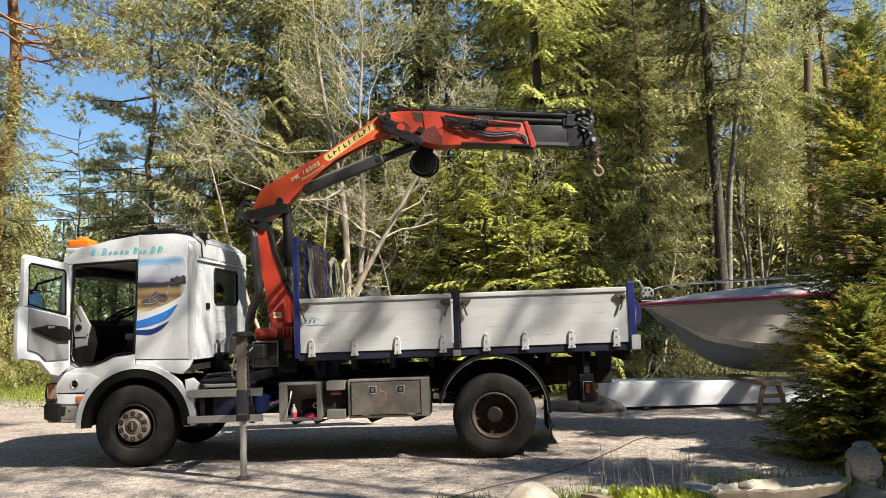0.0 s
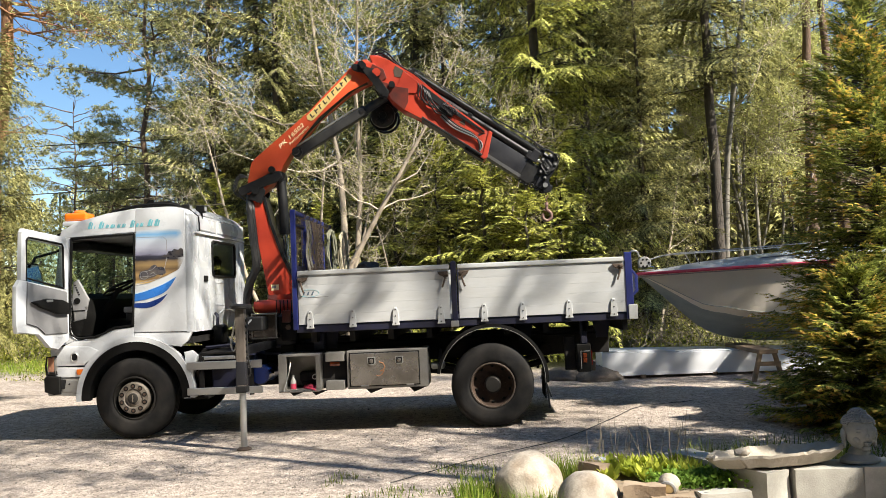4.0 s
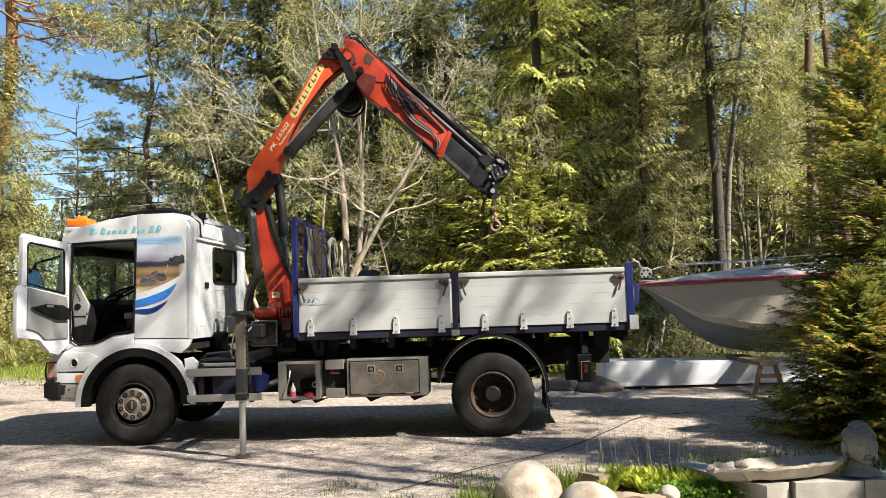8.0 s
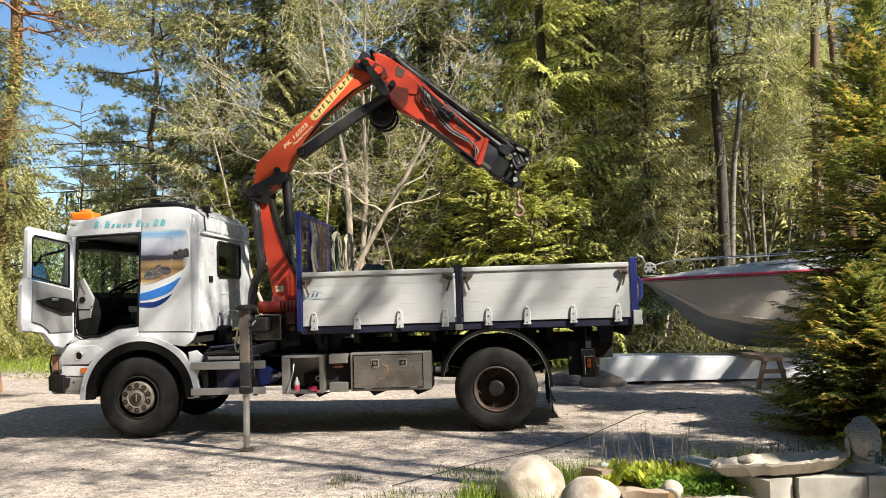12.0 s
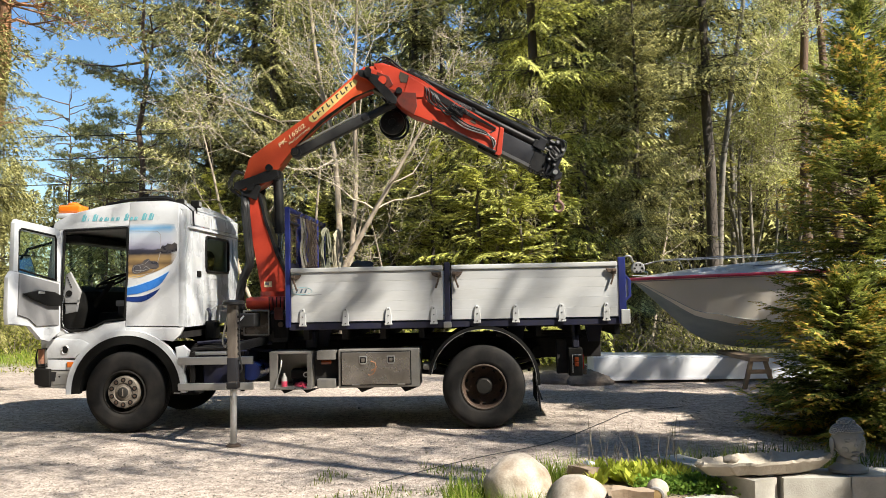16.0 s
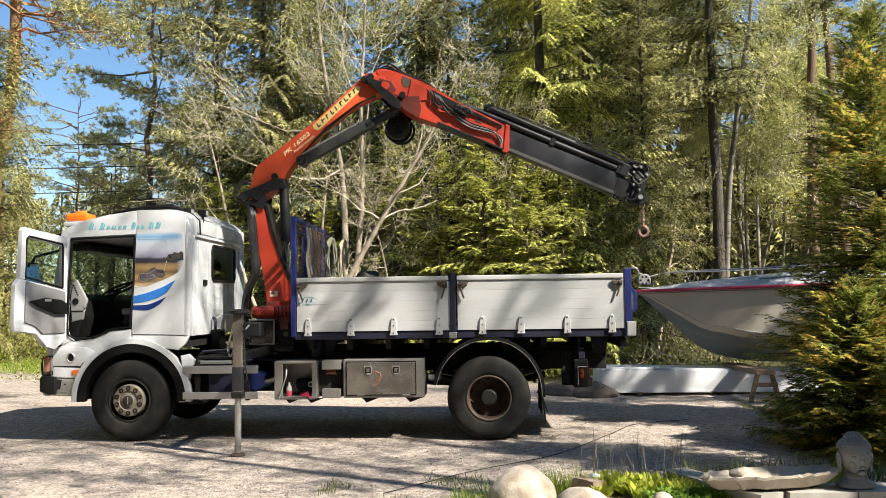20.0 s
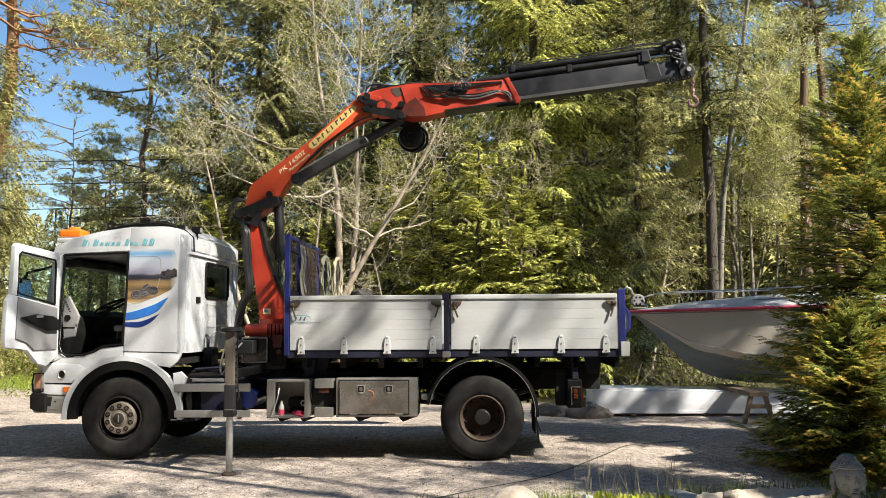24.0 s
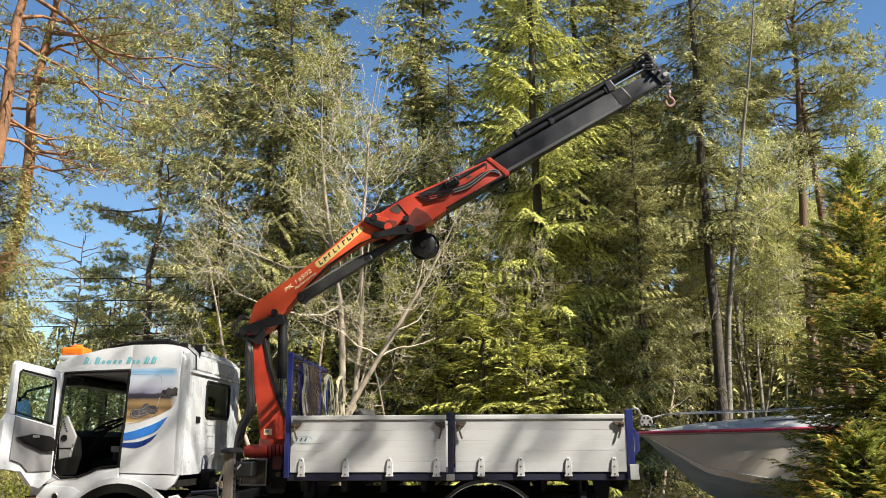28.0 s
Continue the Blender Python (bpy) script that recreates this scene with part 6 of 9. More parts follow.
# outside mirror, seen through the door's window
mir = thing("outside_mirror", pose(-1.02, -0.30, 0, 0, 0, 0))
mir.parent = truck
part("mirror_arm", tube(bmesh.new(), [(0.10, 0.34, 2.42), (-0.08, 0.06, 2.32), (-0.08, -0.0, 2.24)], 0.018), BLACK, mir)
part("mirror_arm", tube(bmesh.new(), [(0.08, 0.34, 1.80), (-0.06, 0.06, 1.86), (-0.08, -0.0, 1.9)], 0.018), BLACK, mir)
MIRROR_TILT = pose(-0.06, -0.01, 2.07, 0, -25, -30)
part("mirror_housing", boxed(-0.08, 0.0, -0.12, 0.12, -0.21, 0.21, 0.03, 3), BLACK, mir, smooth=True).matrix_basis = MIRROR_TILT
part("mirror_glass", boxed(-0.001, 0.005, -0.10, 0.10, -0.18, 0.18, 0.002), MIRROR, mir).matrix_basis = MIRROR_TILT

# side guards, boxes, rear mudguards
for z0, z1 in ((0.82, 0.92), (0.50, 0.59)):
    part("side_guard_rail", boxed(0.705, 1.67, 0.02, 0.05, z0, z1, 0.006), ALU, truck, "brushed aluminium guard rail")
for x in (0.86, 1.5):
    part("side_guard_post", boxed(x, x + 0.05, 0.052, 0.085, 0.48, 0.98), CHASSIS, truck)
part("foot_step", boxed(0.72, 0.95, 0.1, 0.35, 0.44, 0.48, 0.01), CHASSIS, truck)
tool = thing("tool_locker")
tool.parent = truck
for a in ((1.885, 2.415, 0.0, 0.5, 0.50, 0.53), (1.885, 2.415, 0.0, 0.5, 0.94, 0.97), (1.885, 1.99, 0.0, 0.02, 0.53, 0.94), (2.36, 2.415, 0.0, 0.02, 0.53, 0.94), (1.885, 2.415, 0.48, 0.5, 0.53, 0.94), (1.885, 1.9, 0.02, 0.48, 0.53, 0.94), (2.4, 2.415, 0.02, 0.48, 0.53, 0.94)):
    part("locker_wall", boxed(*a, bevel=0.003), STEEL_BOX, tool)
part("locker_flap", boxed(1.90, 2.41, -0.055, -0.005, 0.498, 0.512, 0.003), BOX_DOOR, tool, "lowered locker flap")
part("flap_stay", tube(bmesh.new(), [(1.96, -0.045, 0.515), (2.03, 0.01, 0.78), (2.03, 0.05, 0.86)], 0.007), ALU, tool)
for a in ((2.485, 2.72, 0.0, 0.3, 0.86, 0.975), (2.485, 2.72, 0.0, 0.3, 0.505, 0.62)):
    part("holder_plate", boxed(*a, bevel=0.006), STEEL_BOX, tool)
part("holder_back", boxed(2.43, 2.76, 0.12, 0.14, 0.52, 0.96), CHASSIS, tool)
part("side_marker", boxed(2.53, 2.66, 0.05, 0.10, 0.795, 0.85, 0.015, 2), AMBER_DARK, tool, "amber side marker lamp", smooth=True)
part("locker_body", boxed(2.755, 3.775, 0.01, 0.52, 0.505, 0.985, 0.008), STEEL_BOX, tool)
part("locker_door", boxed(2.80, 3.66, -0.012, 0.008, 0.545, 0.945, 0.006), BOX_DOOR, tool, "stained stainless locker door")
for x in (3.02, 3.37):
    latch = part("door_latch", prismed([(x, 0.90), (x + 0.10, 0.90), (x + 0.10, 0.82), (x + 0.075, 0.795), (x + 0.025, 0.795), (x, 0.82)], -0.02, -0.014, 0.003), ALU, tool, "worn metal paddle latch")
    part("latch_dish", boxed(x + 0.012, x + 0.088, -0.024, -0.0205, 0.815, 0.888, 0.003), CHASSIS, latch)
    part("latch_paddle", boxed(x + 0.028, x + 0.072, -0.034, -0.0245, 0.825, 0.872, 0.006), BOX_DOOR, latch)
    part("latch_bolt", rodded((x + 0.05, -0.028, 0.805), (x + 0.05, -0.02, 0.805), 0.009, seg=8), ALU, latch)
part("door_gap", boxed(2.787, 3.673, 0.0065, 0.0095, 0.532, 0.958), BLACK, tool, "dark gap round the door")
for x in (2.93, 3.50):
    part("door_hinge", rodded((x, -0.006, 0.54), (x + 0.09, -0.006, 0.54), 0.013, seg=8), STEEL_BOX, tool)
rs = bmesh.new()
tube(rs, [(x, -0.0125, z) for x, z in ((3.165, 0.835), (3.22, 0.815), (3.235, 0.765), (3.21, 0.73), (3.175, 0.72))], 0.006)
tube(rs, [(x, -0.0125, z) for x, z in ((3.13, 0.665), (3.16, 0.66), (3.20, 0.68), (3.225, 0.73))], 0.005)
part("paint_mark", rs, RUST, tool, "orange scuff mark")
for x in (2.22, 2.5, 3.2, 3.75):
    part("locker_bracket", prismed([(x - 0.22, 0.50), (x, 0.50), (x - 0.16, 0.44)], 0.06, 0.08), CHASSIS, tool)
for y0, y1 in ((-0.01, 0.62), (1.88, 2.51)):
    part("mudguard", arch(bmesh.new(), WB, 0.55, 0.665, 0.685, y0, y1, -4, 171, 32), BLACK, truck, smooth=True)
    part("mudguard_lip", arch(bmesh.new(), WB, 0.55, 0.66, 0.700, y0 - 0.012, y0 + 0.03, -4, 171, 32), BLACK, truck, smooth=True)
    part("lip_edge", arch(bmesh.new(), WB, 0.55, 0.654, 0.6595, y0 - 0.016, y0 + 0.004, -4, 171, 40), ALU, truck, "thin pale edge strip", smooth=True)
part("mud_flap", boxed(5.22, 5.235, 0.02, 0.6, 0.30, 0.62), BLACK, truck)
for x, z in ((5.27, 0.32), (5.25, 0.18)):
    part("hanging_strap", tube(bmesh.new(), curve([(5.21, 0.03, 0.62), (5.24, 0.0, 0.48), (x + 0.02, -0.02, z)]), 0.011), HOSE, truck)
part("mudguard_stay", rodded((3.9, 0.1, 0.72), (3.9, 0.8, 0.9), 0.02), ALU, truck)
part("hose_clamp", boxed(3.80, 3.97, 0.25, 0.5, 0.69, 0.78, 0.02), ALU, truck)
tl = thing("tail_lamp")
tl.parent = truck
part("lamp_bracket", boxed(5.50, 5.64, 0.2, 0.27, 0.62, 1.05, 0.01), CHASSIS, tl)
part("lamp_housing", boxed(5.64, 5.82, 0.10, 0.3, 0.60, 0.95, 0.012), BLACK, tl)
part("lamp_lens", boxed(5.715, 5.765, 0.088, 0.10, 0.775, 0.835, 0.006), AMBER_DARK, tl, "amber lens")
part("lamp_lens", boxed(5.715, 5.765, 0.086, 0.10, 0.715, 0.77, 0.006), AMBER_DARK, tl, "red lens")
part("lamp_lens", boxed(5.822, 5.835, 0.12, 0.30, 0.68, 0.86, 0.004), RED_LENS, tl, "red lens")
part("lamp_guard", tube(bmesh.new(), [(5.80, 0.08, 0.86), (5.69, 0.08, 0.86), (5.69, 0.08, 0.64)], 0.006), ALU, tl, "thin pale wire guard")
# dark board added beyond the far side to darken the gap under the bed
part("subframe_rail", boxed(1.55, 5.9, 2.53, 2.57, 1.12, 1.37, 0.004), CHASSIS, truck)
part("underrun_bar", boxed(5.85, 5.95, 0.75, 2.4, 0.55, 0.67, 0.01), CHASSIS, truck)

# load bed
bed = thing("load_bed")
bed.parent = truck
part("bed_floor", boxed(2.10, 6.36, 0.02, 2.48, 1.27, 1.33, 0.006), DARK_BLUE, bed)
part("bed_edge_beam", boxed(2.14, 6.30, -0.005, 0.08, 1.235, 1.325, 0.008), DARK_BLUE, bed, "dark blue bed edge beam")
for i in range(9):
    x = 2.3 + 0.49 * i
    part("bed_bearer", boxed(x, x + 0.07, 0.1, 2.4, 1.105, 1.27), CHASSIS, bed)
for x in (2.35, 4.9, 5.9):
    part("bed_bracket", prismed([(x, 1.235), (x + 0.24, 1.235), (x + 0.19, 1.0), (x + 0.05, 1.0)], 0.5, 0.53), DARK_BLUE, bed)
part("tipping_ram_bracket", boxed(2.28, 2.42, 0.3, 0.5, 0.98, 1.22, 0.02), DARK_BLUE, bed)
part("tail_support", boxed(5.70, 5.78, 0.1, 0.2, 0.95, 1.24, 0.01), DARK_BLUE, bed)


def dropside(x0, x1, y, s):
    """A dropside of five hollow planks under a top rail; s: -1 faces the camera side."""
    d = thing("dropside")
    d.parent = bed
    n, z0, z1 = 5, 1.335, 1.955
    h = (z1 - z0) / n
    for i in range(n):
        part("plank", boxed(x0, x1, min(y, y - s * 0.03), max(y, y - s * 0.03), z0 + h * i + 0.0004, z0 + h * (i + 1) - 0.0004, 0.0016, 1), PANEL_WHITE, d)
    part("top_rail", boxed(x0 - 0.005, x1 + 0.005, min(y + s * 0.018, y - s * 0.045), max(y + s * 0.018, y - s * 0.045), 1.957, 2.015, 0.012, 2), PANEL_WHITE, d)
    part("inner_skin", boxed(x0 + 0.01, x1 - 0.01, min(y - s * 0.031, y - s * 0.036), max(y - s * 0.031, y - s * 0.036), 1.34, 1.95), PANEL_WHITE, d)
    return d


def hinge(x, d, y=-0.02):
    bm = prismed([(x - 0.042, 1.285), (x + 0.042, 1.285), (x + 0.042, 1.39), (x + 0.026, 1.47), (x + 0.015, 1.505), (x - 0.015, 1.505), (x - 0.026, 1.47), (x - 0.042, 1.39)], y - 0.022, y, 0.006, 1)
    h = part("hinge", bm, PANEL_WHITE, d)
    for z in (1.31, 1.40, 1.48):
        part("bolt", rodded((x, y - 0.028, z), (x, y - 0.02, z), 0.0085, seg=8), CHASSIS, h)
    part("hinge_pin", rodded((x - 0.047, y - 0.012, 1.292), (x + 0.047, y - 0.012, 1.292), 0.012, seg=10), PANEL_WHITE, h)


def catch(x, s, d, y=-0.025):
    """A rusty catch in a top corner; s: which way its tail hangs."""
    c = part("catch_plate", prismed([(x, 1.93), (x + s * 0.13, 1.93), (x + s * 0.11, 1.89), (x + s * 0.05, 1.86), (x, 1.86)], y - 0.03, y, 0.006, 1), RUST_BROWN, d, "brown rusty catch")
    part("catch_lever", tube(bmesh.new(), curve([(x + s * 0.03, y - 0.025, 1.88), (x + s * 0.05, y - 0.03, 1.80), (x + s * 0.075, y - 0.03, 1.73)]), 0.012), RUST_BROWN, c)
    part("catch_lug", boxed(min(x, x + s * 0.05), max(x, x + s * 0.05), y - 0.05, y - 0.03, 1.885, 1.92, 0.006), RUST_BROWN, c)


d1 = dropside(2.175, 4.085, -0.02, -1)
d2 = dropside(4.20, 6.255, -0.02, -1)
dropside(2.175, 4.085, 2.50, 1)
dropside(4.20, 6.255, 2.50, 1)
for x in (2.32, 2.86, 3.40, 3.97):
    hinge(x, d1)
for x in (4.51, 4.99, 5.56, 6.11):
    hinge(x, d2)
catch(2.18, 1, d1)
catch(4.075, -1, d1)
catch(4.21, 1, d2)
catch(6.245, -1, d2)
# maker's mark as a plain shape and small rust runs
mk = bmesh.new()
for i in range(3):
    prism(mk, [(2.23 + 0.055 * i, 1.705), (2.25 + 0.055 * i, 1.705), (2.268 + 0.055 * i, 1.75), (2.25 + 0.055 * i, 1.75)], -0.0235, -0.0205)
part("mark_bar", mk, MARK, d1, "small blue-grey mark")
el_ = [(2.31 + 0.13 * math.cos(t), -0.0215, 1.727 + 0.045 * math.sin(t)) for t in (i * math.pi / 12 for i in range(25))]
part("mark_ring", tube(bmesh.new(), el_, 0.0025, 4), DECAL_TEAL, d1, smooth=True)
part("stripe_bar", prismed([(2.30, 1.672), (2.56, 1.676), (2.56, 1.682), (2.30, 1.678)], -0.0235, -0.0205), TRIM_GREY, d1)
for y in (-0.03, 2.46):
    part("bed_post", boxed(4.108, 4.178, y, y + 0.05, 1.28, 2.05, 0.008), DARK_BLUE, bed)
    part("bed_post", boxed(6.27, 6.36, y, y + 0.06, 1.24, 2.07, 0.008), BLUE, bed)
part("post_foot", boxed(6.29, 6.40, -0.045, -0.031, 1.24, 1.42, 0.006), PANEL_WHITE, bed)
part("post_foot", boxed(4.09, 4.19, -0.05, -0.031, 1.235, 1.31, 0.006), ALU, bed)
tg = thing("tailgate")
tg.parent = bed
for i in range(5):
    part("plank", boxed(6.30, 6.33, 0.04, 2.46, 1.338 + 0.126 * i, 1.338 + 0.126 * i + 0.122, 0.005), PANEL_WHITE, tg)
part("gate_bracket", prismed([(6.36, 1.52), (6.43, 1.58), (6.43, 1.78), (6.36, 1.86), (6.36, 1.82), (6.40, 1.77), (6.40, 1.59), (6.36, 1.56)], 0.0, 0.04, 0.006), BLUE, tg)
part("gate_bracket_plate", prismed([(6.36, 1.56), (6.40, 1.59), (6.40, 1.77), (6.36, 1.82)], 0.015, 0.022), PANEL_WHITE, tg)
part("tail_hook", tube(bmesh.new(), curve([(6.34, 0.05, 2.03), (6.38, 0.03, 2.08), (6.44, 0.03, 2.07), (6.47, 0.03, 2.0)]), 0.012), ALU, bed)
# headboard rack
hb = thing("headboard")
hb.parent = bed
for y in (-0.03, 0.62, 1.24, 1.86, 2.45):
    part("rack_post", boxed(2.10, 2.165, y, y + 0.06, 1.27 if y in (-0.03, 2.45) else 2.0, 2.80, 0.008), BLUE, hb)
part("rack_rail", boxed(2.105, 2.155, 0.03, 2.45, 2.745, 2.80, 0.008), BLUE, hb)
part("rack_rail", boxed(2.105, 2.155, 0.03, 2.45, 2.60, 2.63, 0.004), DARK_BLUE, hb)
for i in range(6):
    part("plank", boxed(2.115, 2.145, 0.03, 2.45, 1.335 + 0.127 * i, 1.335 + 0.127 * i + 0.12, 0.004), PANEL_WHITE if i < 5 else DARK_BLUE, hb)
mesh_bm = bmesh.new()
for i in range(30):
    y = 0.07 + 0.08 * i
    rod(mesh_bm, (2.13, y, 2.1), (2.13, y, 2.74), 0.004, seg=4)
for i in range(7):
    rod(mesh_bm, (2.13, 0.03, 2.12 + 0.09 * i), (2.13, 2.45, 2.12 + 0.09 * i), 0.004, seg=4)
part("rack_grid", mesh_bm, RUST_BROWN, hb, "rusty wire grid")
for i in range(9):
    y = 0.2 + 0.26 * i
    part("rack_peg", tube(bmesh.new(), [(2.16, y, 2.70), (2.24, y, 2.70), (2.26, y, 2.74)], 0.009), RUST_BROWN, hb)

# ---- the loader crane on the truck ----
crane = thing("loader_crane", pose(1.709, 1.25, 0.03), "red folding loader crane behind the cab, main boom coloured as sunlit", "crane")
PX, PZ, ARM = -0.339, 3.212, 2.38     # boom pivot from the slewing axis, its height; pivot to elbow
part("crane_base", boxed(-0.30, 0.30, -0.75, 0.75, 1.06, 1.48, 0.03, 2), CRANE_BLACK, crane, "black oily crane base", smooth=True)
for s in (-1, 1):
    part("base_bracket", boxed(-0.26, 0.22, s * 0.42 - 0.06, s * 0.42 + 0.06, 0.85, 1.08, 0.02), CHASSIS, crane)
    part("beam_sleeve", boxed(-0.26 + 0.02, -0.02, min(s * 0.1, s * 1.2), max(s * 0.1, s * 1.2), 1.28, 1.46, 0.015), CRANE_BLACK, crane)
part("slewing_housing", rodded((-0.32, -0.30, 1.58), (0.30, -0.30, 1.58), 0.09, seg=20), CRANE_RED, crane, smooth=True)
part("housing_cap", rodded((-0.36, -0.30, 1.58), (-0.31, -0.30, 1.58), 0.075, seg=16), CRANE_RED, crane, smooth=True)
part("slewing_ring", rodded((0, 0, 1.46), (0, 0, 1.74), 0.25, seg=28), CRANE_RED, crane, smooth=True)
for k in range(5):
    part("control_lever", rodded((0.05 + 0.05 * k, -0.72, 1.48), (0.06 + 0.05 * k, -0.78, 1.66), 0.008, seg=6), CRANE_BLACK, crane)
part("valve_block", boxed(-0.20, 0.28, -0.80, -0.60, 1.2, 1.46, 0.02), CRANE_BLACK, crane)
part("gauge_ring", rodded((-0.10, -0.82, 1.38), (-0.10, -0.80, 1.38), 0.04, seg=16), ALU, crane)

# near stabiliser leg, run out and down
leg = thing("stabiliser_leg")
leg.parent = crane
LX, LY = -0.005, -2.20
part("stabiliser_beam", boxed(LX - 0.05, LX + 0.05, LY, -0.8, 1.04, 1.14, 0.012), CRANE_BLACK, leg)
part("leg_tube", boxed(LX - 0.055, LX + 0.055, LY - 0.055, LY + 0.055, 0.68, 1.58, 0.02, 2), LEG_GREY, leg, "worn grey-brown leg tube", smooth=True)
part("leg_sleeve", boxed(LX - 0.059, LX + 0.059, LY - 0.059, LY + 0.059, 0.70, 0.98, 0.02, 2), EXT_GREY, leg, "dark lower sleeve", smooth=True)
part("leg_cap", lathe(bmesh.new(), [(0.0, 0.06), (0.10, 0.058), (0.125, 0.04), (0.125, 0.012), (0.10, 0.0), (0.0, 0.0)], 24), CRANE_BLACK, leg, "black rubber cap", smooth=True).matrix_basis = pose(LX + 0.01, LY, 1.575, 90)
part("leg_collar", boxed(LX - 0.065, LX + 0.065, LY - 0.065, LY + 0.065, 0.62, 0.70, 0.012), CRANE_BLACK, leg)
part("leg_rod", rodded((LX, LY, 0.0), (LX, LY, 0.70), 0.038, seg=18), ALU, leg, smooth=True)
part("foot_plate", lathe(bmesh.new(), [(0.0, 0.035), (0.05, 0.035), (0.085, 0.012), (0.085, 0.0), (0.0, 0.0)], 22), RUST_BROWN, leg, smooth=True).matrix_basis = pose(LX, LY, -0.029, 90)
for k in range(8):
    part("lock_hole", rodded((LX + 0.057, LY, 0.95 + 0.07 * k), (LX + 0.075, LY, 0.95 + 0.07 * k), 0.018, seg=8), CRANE_BLACK, leg)
part("leg_hose", tube(bmesh.new(), curve([(LX - 0.05, LY + 0.02, 1.5), (LX - 0.13, LY + 0.05, 1.2), (LX - 0.10, LY + 0.05, 1.1), (LX - 0.02, LY + 0.07, 1.3), (LX + 0.04, LY + 0.3, 1.44)]), 0.011), ALU, leg)
part("leg_hose", tube(bmesh.new(), curve([(LX + 0.08, LY, 1.5), (LX + 0.07, LY, 1.1), (LX + 0.1, LY, 0.86), (LX + 0.08, LY, 0.8)]), 0.009), HOSE, leg)

# column: turns with the slew
column = part("column", prismed([(-0.445, 3.06), (-0.25, 3.12), (-0.16, 2.72), (0.0, 2.24), (0.13, 1.98), (0.15, 1.72), (-0.21, 1.72), (-0.30, 2.3)], -0.15, 0.15, 0.02), CRANE_RED, crane, "red crane column", smooth=True)
part("column_flange", prismed([(-0.25, 3.12), (-0.21, 3.12), (-0.125, 2.74), (0.035, 2.26), (0.165, 2.0), (0.13, 1.98), (0.0, 2.24), (-0.16, 2.72)], -0.165, 0.165, 0.006), CRANE_BLACK, column)
part("pivot_cheek", prismed([(-0.46, 3.10), (-0.28, 3.34), (-0.20, 3.20), (-0.26, 3.02)], -0.19, -0.155, 0.01), CRANE_BLACK, column)
part("pivot_cheek", prismed([(-0.46, 3.10), (-0.28, 3.34), (-0.20, 3.20), (-0.26, 3.02)], 0.155, 0.19, 0.01), CRANE_BLACK, column)
part("pivot_pin", rodded((PX, -0.22, PZ), (PX, 0.22, PZ), 0.055, seg=16), CRANE_BLACK, column)
part("info_plate", boxed(-0.17, -0.06, -0.156, -0.151, 1.80, 1.88), CREAM, column, "small white information plate")
part("plate_bar", boxed(-0.155, -0.10, -0.159, -0.156, 1.83, 1.865), TRIM_GREY, column)
for k, (dx, r) in enumerate(((0.0, 0.05), (0.045, 0.028))):
    part("column_hose", tube(bmesh.new(), curve([(-0.44 + dx, -0.10, 3.15), (-0.43 + dx, -0.16, 2.9), (-0.40 + dx, -0.16, 2.5), (-0.38 + dx, -0.15, 2.15), (-0.48 + dx, -0.15, 1.9), (-0.52 + dx, -0.15, 1.6), (-0.45 + dx, -0.1, 1.4)]), r, 8), HOSE, column, smooth=True)
for k in range(4):
    part("hose_loop", tube(bmesh.new(), curve([(-0.46, -0.12 + 0.02 * k, 3.05), (-0.60 - 0.02 * k, -0.14, 3.22), (-0.58, -0.14, 3.38 + 0.02 * k), (-0.46, -0.13, 3.40), (-0.38, -0.1, 3.25)]), 0.007), HOSE, column, smooth=True)

# main boom: pivot at its origin, elbow at (ARM, 0)
boom = part("main_boom", prismed([(-0.13, 0.05), (-0.08, 0.12), (0.22, 0.335), (0.30, 0.345), (0.60, 0.325), (1.34, 0.285), (2.0, 0.315), (2.26, 0.335), (2.42, 0.26), (2.47, 0.05), (2.42, -0.06), (2.32, -0.05), (2.20, 0.03), (1.92, 0.11), (1.35, 0.13), (0.80, 0.075), (0.50, -0.035), (0.20, -0.085), (0.0, -0.07)], -0.14, 0.14, 0.022), CRANE_RED_LIT, crane, "faded red main boom coloured orange as in sun", smooth=True)
for s in (-1, 1):
    part("boom_link", prismed([(-0.20, 0.14), (-0.14, 0.19), (0.1, 0.10), (0.36, 0.02), (0.44, -0.05), (0.40, -0.14), (0.28, -0.12), (-0.02, 0.02), (-0.18, 0.07)], min(s * 0.155, s * 0.20), max(s * 0.155, s * 0.20), 0.012), CRANE_BLACK, boom)
    part("elbow_plate", prismed([(2.16, 0.30), (2.30, 0.33), (2.46, 0.12), (2.40, -0.08), (2.28, -0.06), (2.24, 0.10)], min(s * 0.142, s * 0.16), max(s * 0.142, s * 0.16), 0.01), CRANE_RED, boom)
    part("knuckle_link", prismed([(2.17, 0.24), (2.17, 0.30), (2.22, 0.325), (2.27, 0.29), (2.35, 0.10), (2.44, 0.02), (2.43, -0.05), (2.37, -0.07), (2.31, -0.03), (2.28, 0.09)], min(s * 0.165, s * 0.205), max(s * 0.165, s * 0.205), 0.016), CRANE_BLACK, boom, smooth=True)
    for u, v in ((0.365, 0.045), (0.79, 0.0), (2.31, 0.235)):
        part("boom_pin", rodded((u, s * 0.15, v), (u, s * 0.215, v), 0.048, seg=16), CRANE_BLACK, boom)
part("elbow_pin", rodded((ARM, -0.21, 0), (ARM, 0.21, 0), 0.06, seg=16), CRANE_RED, boom)
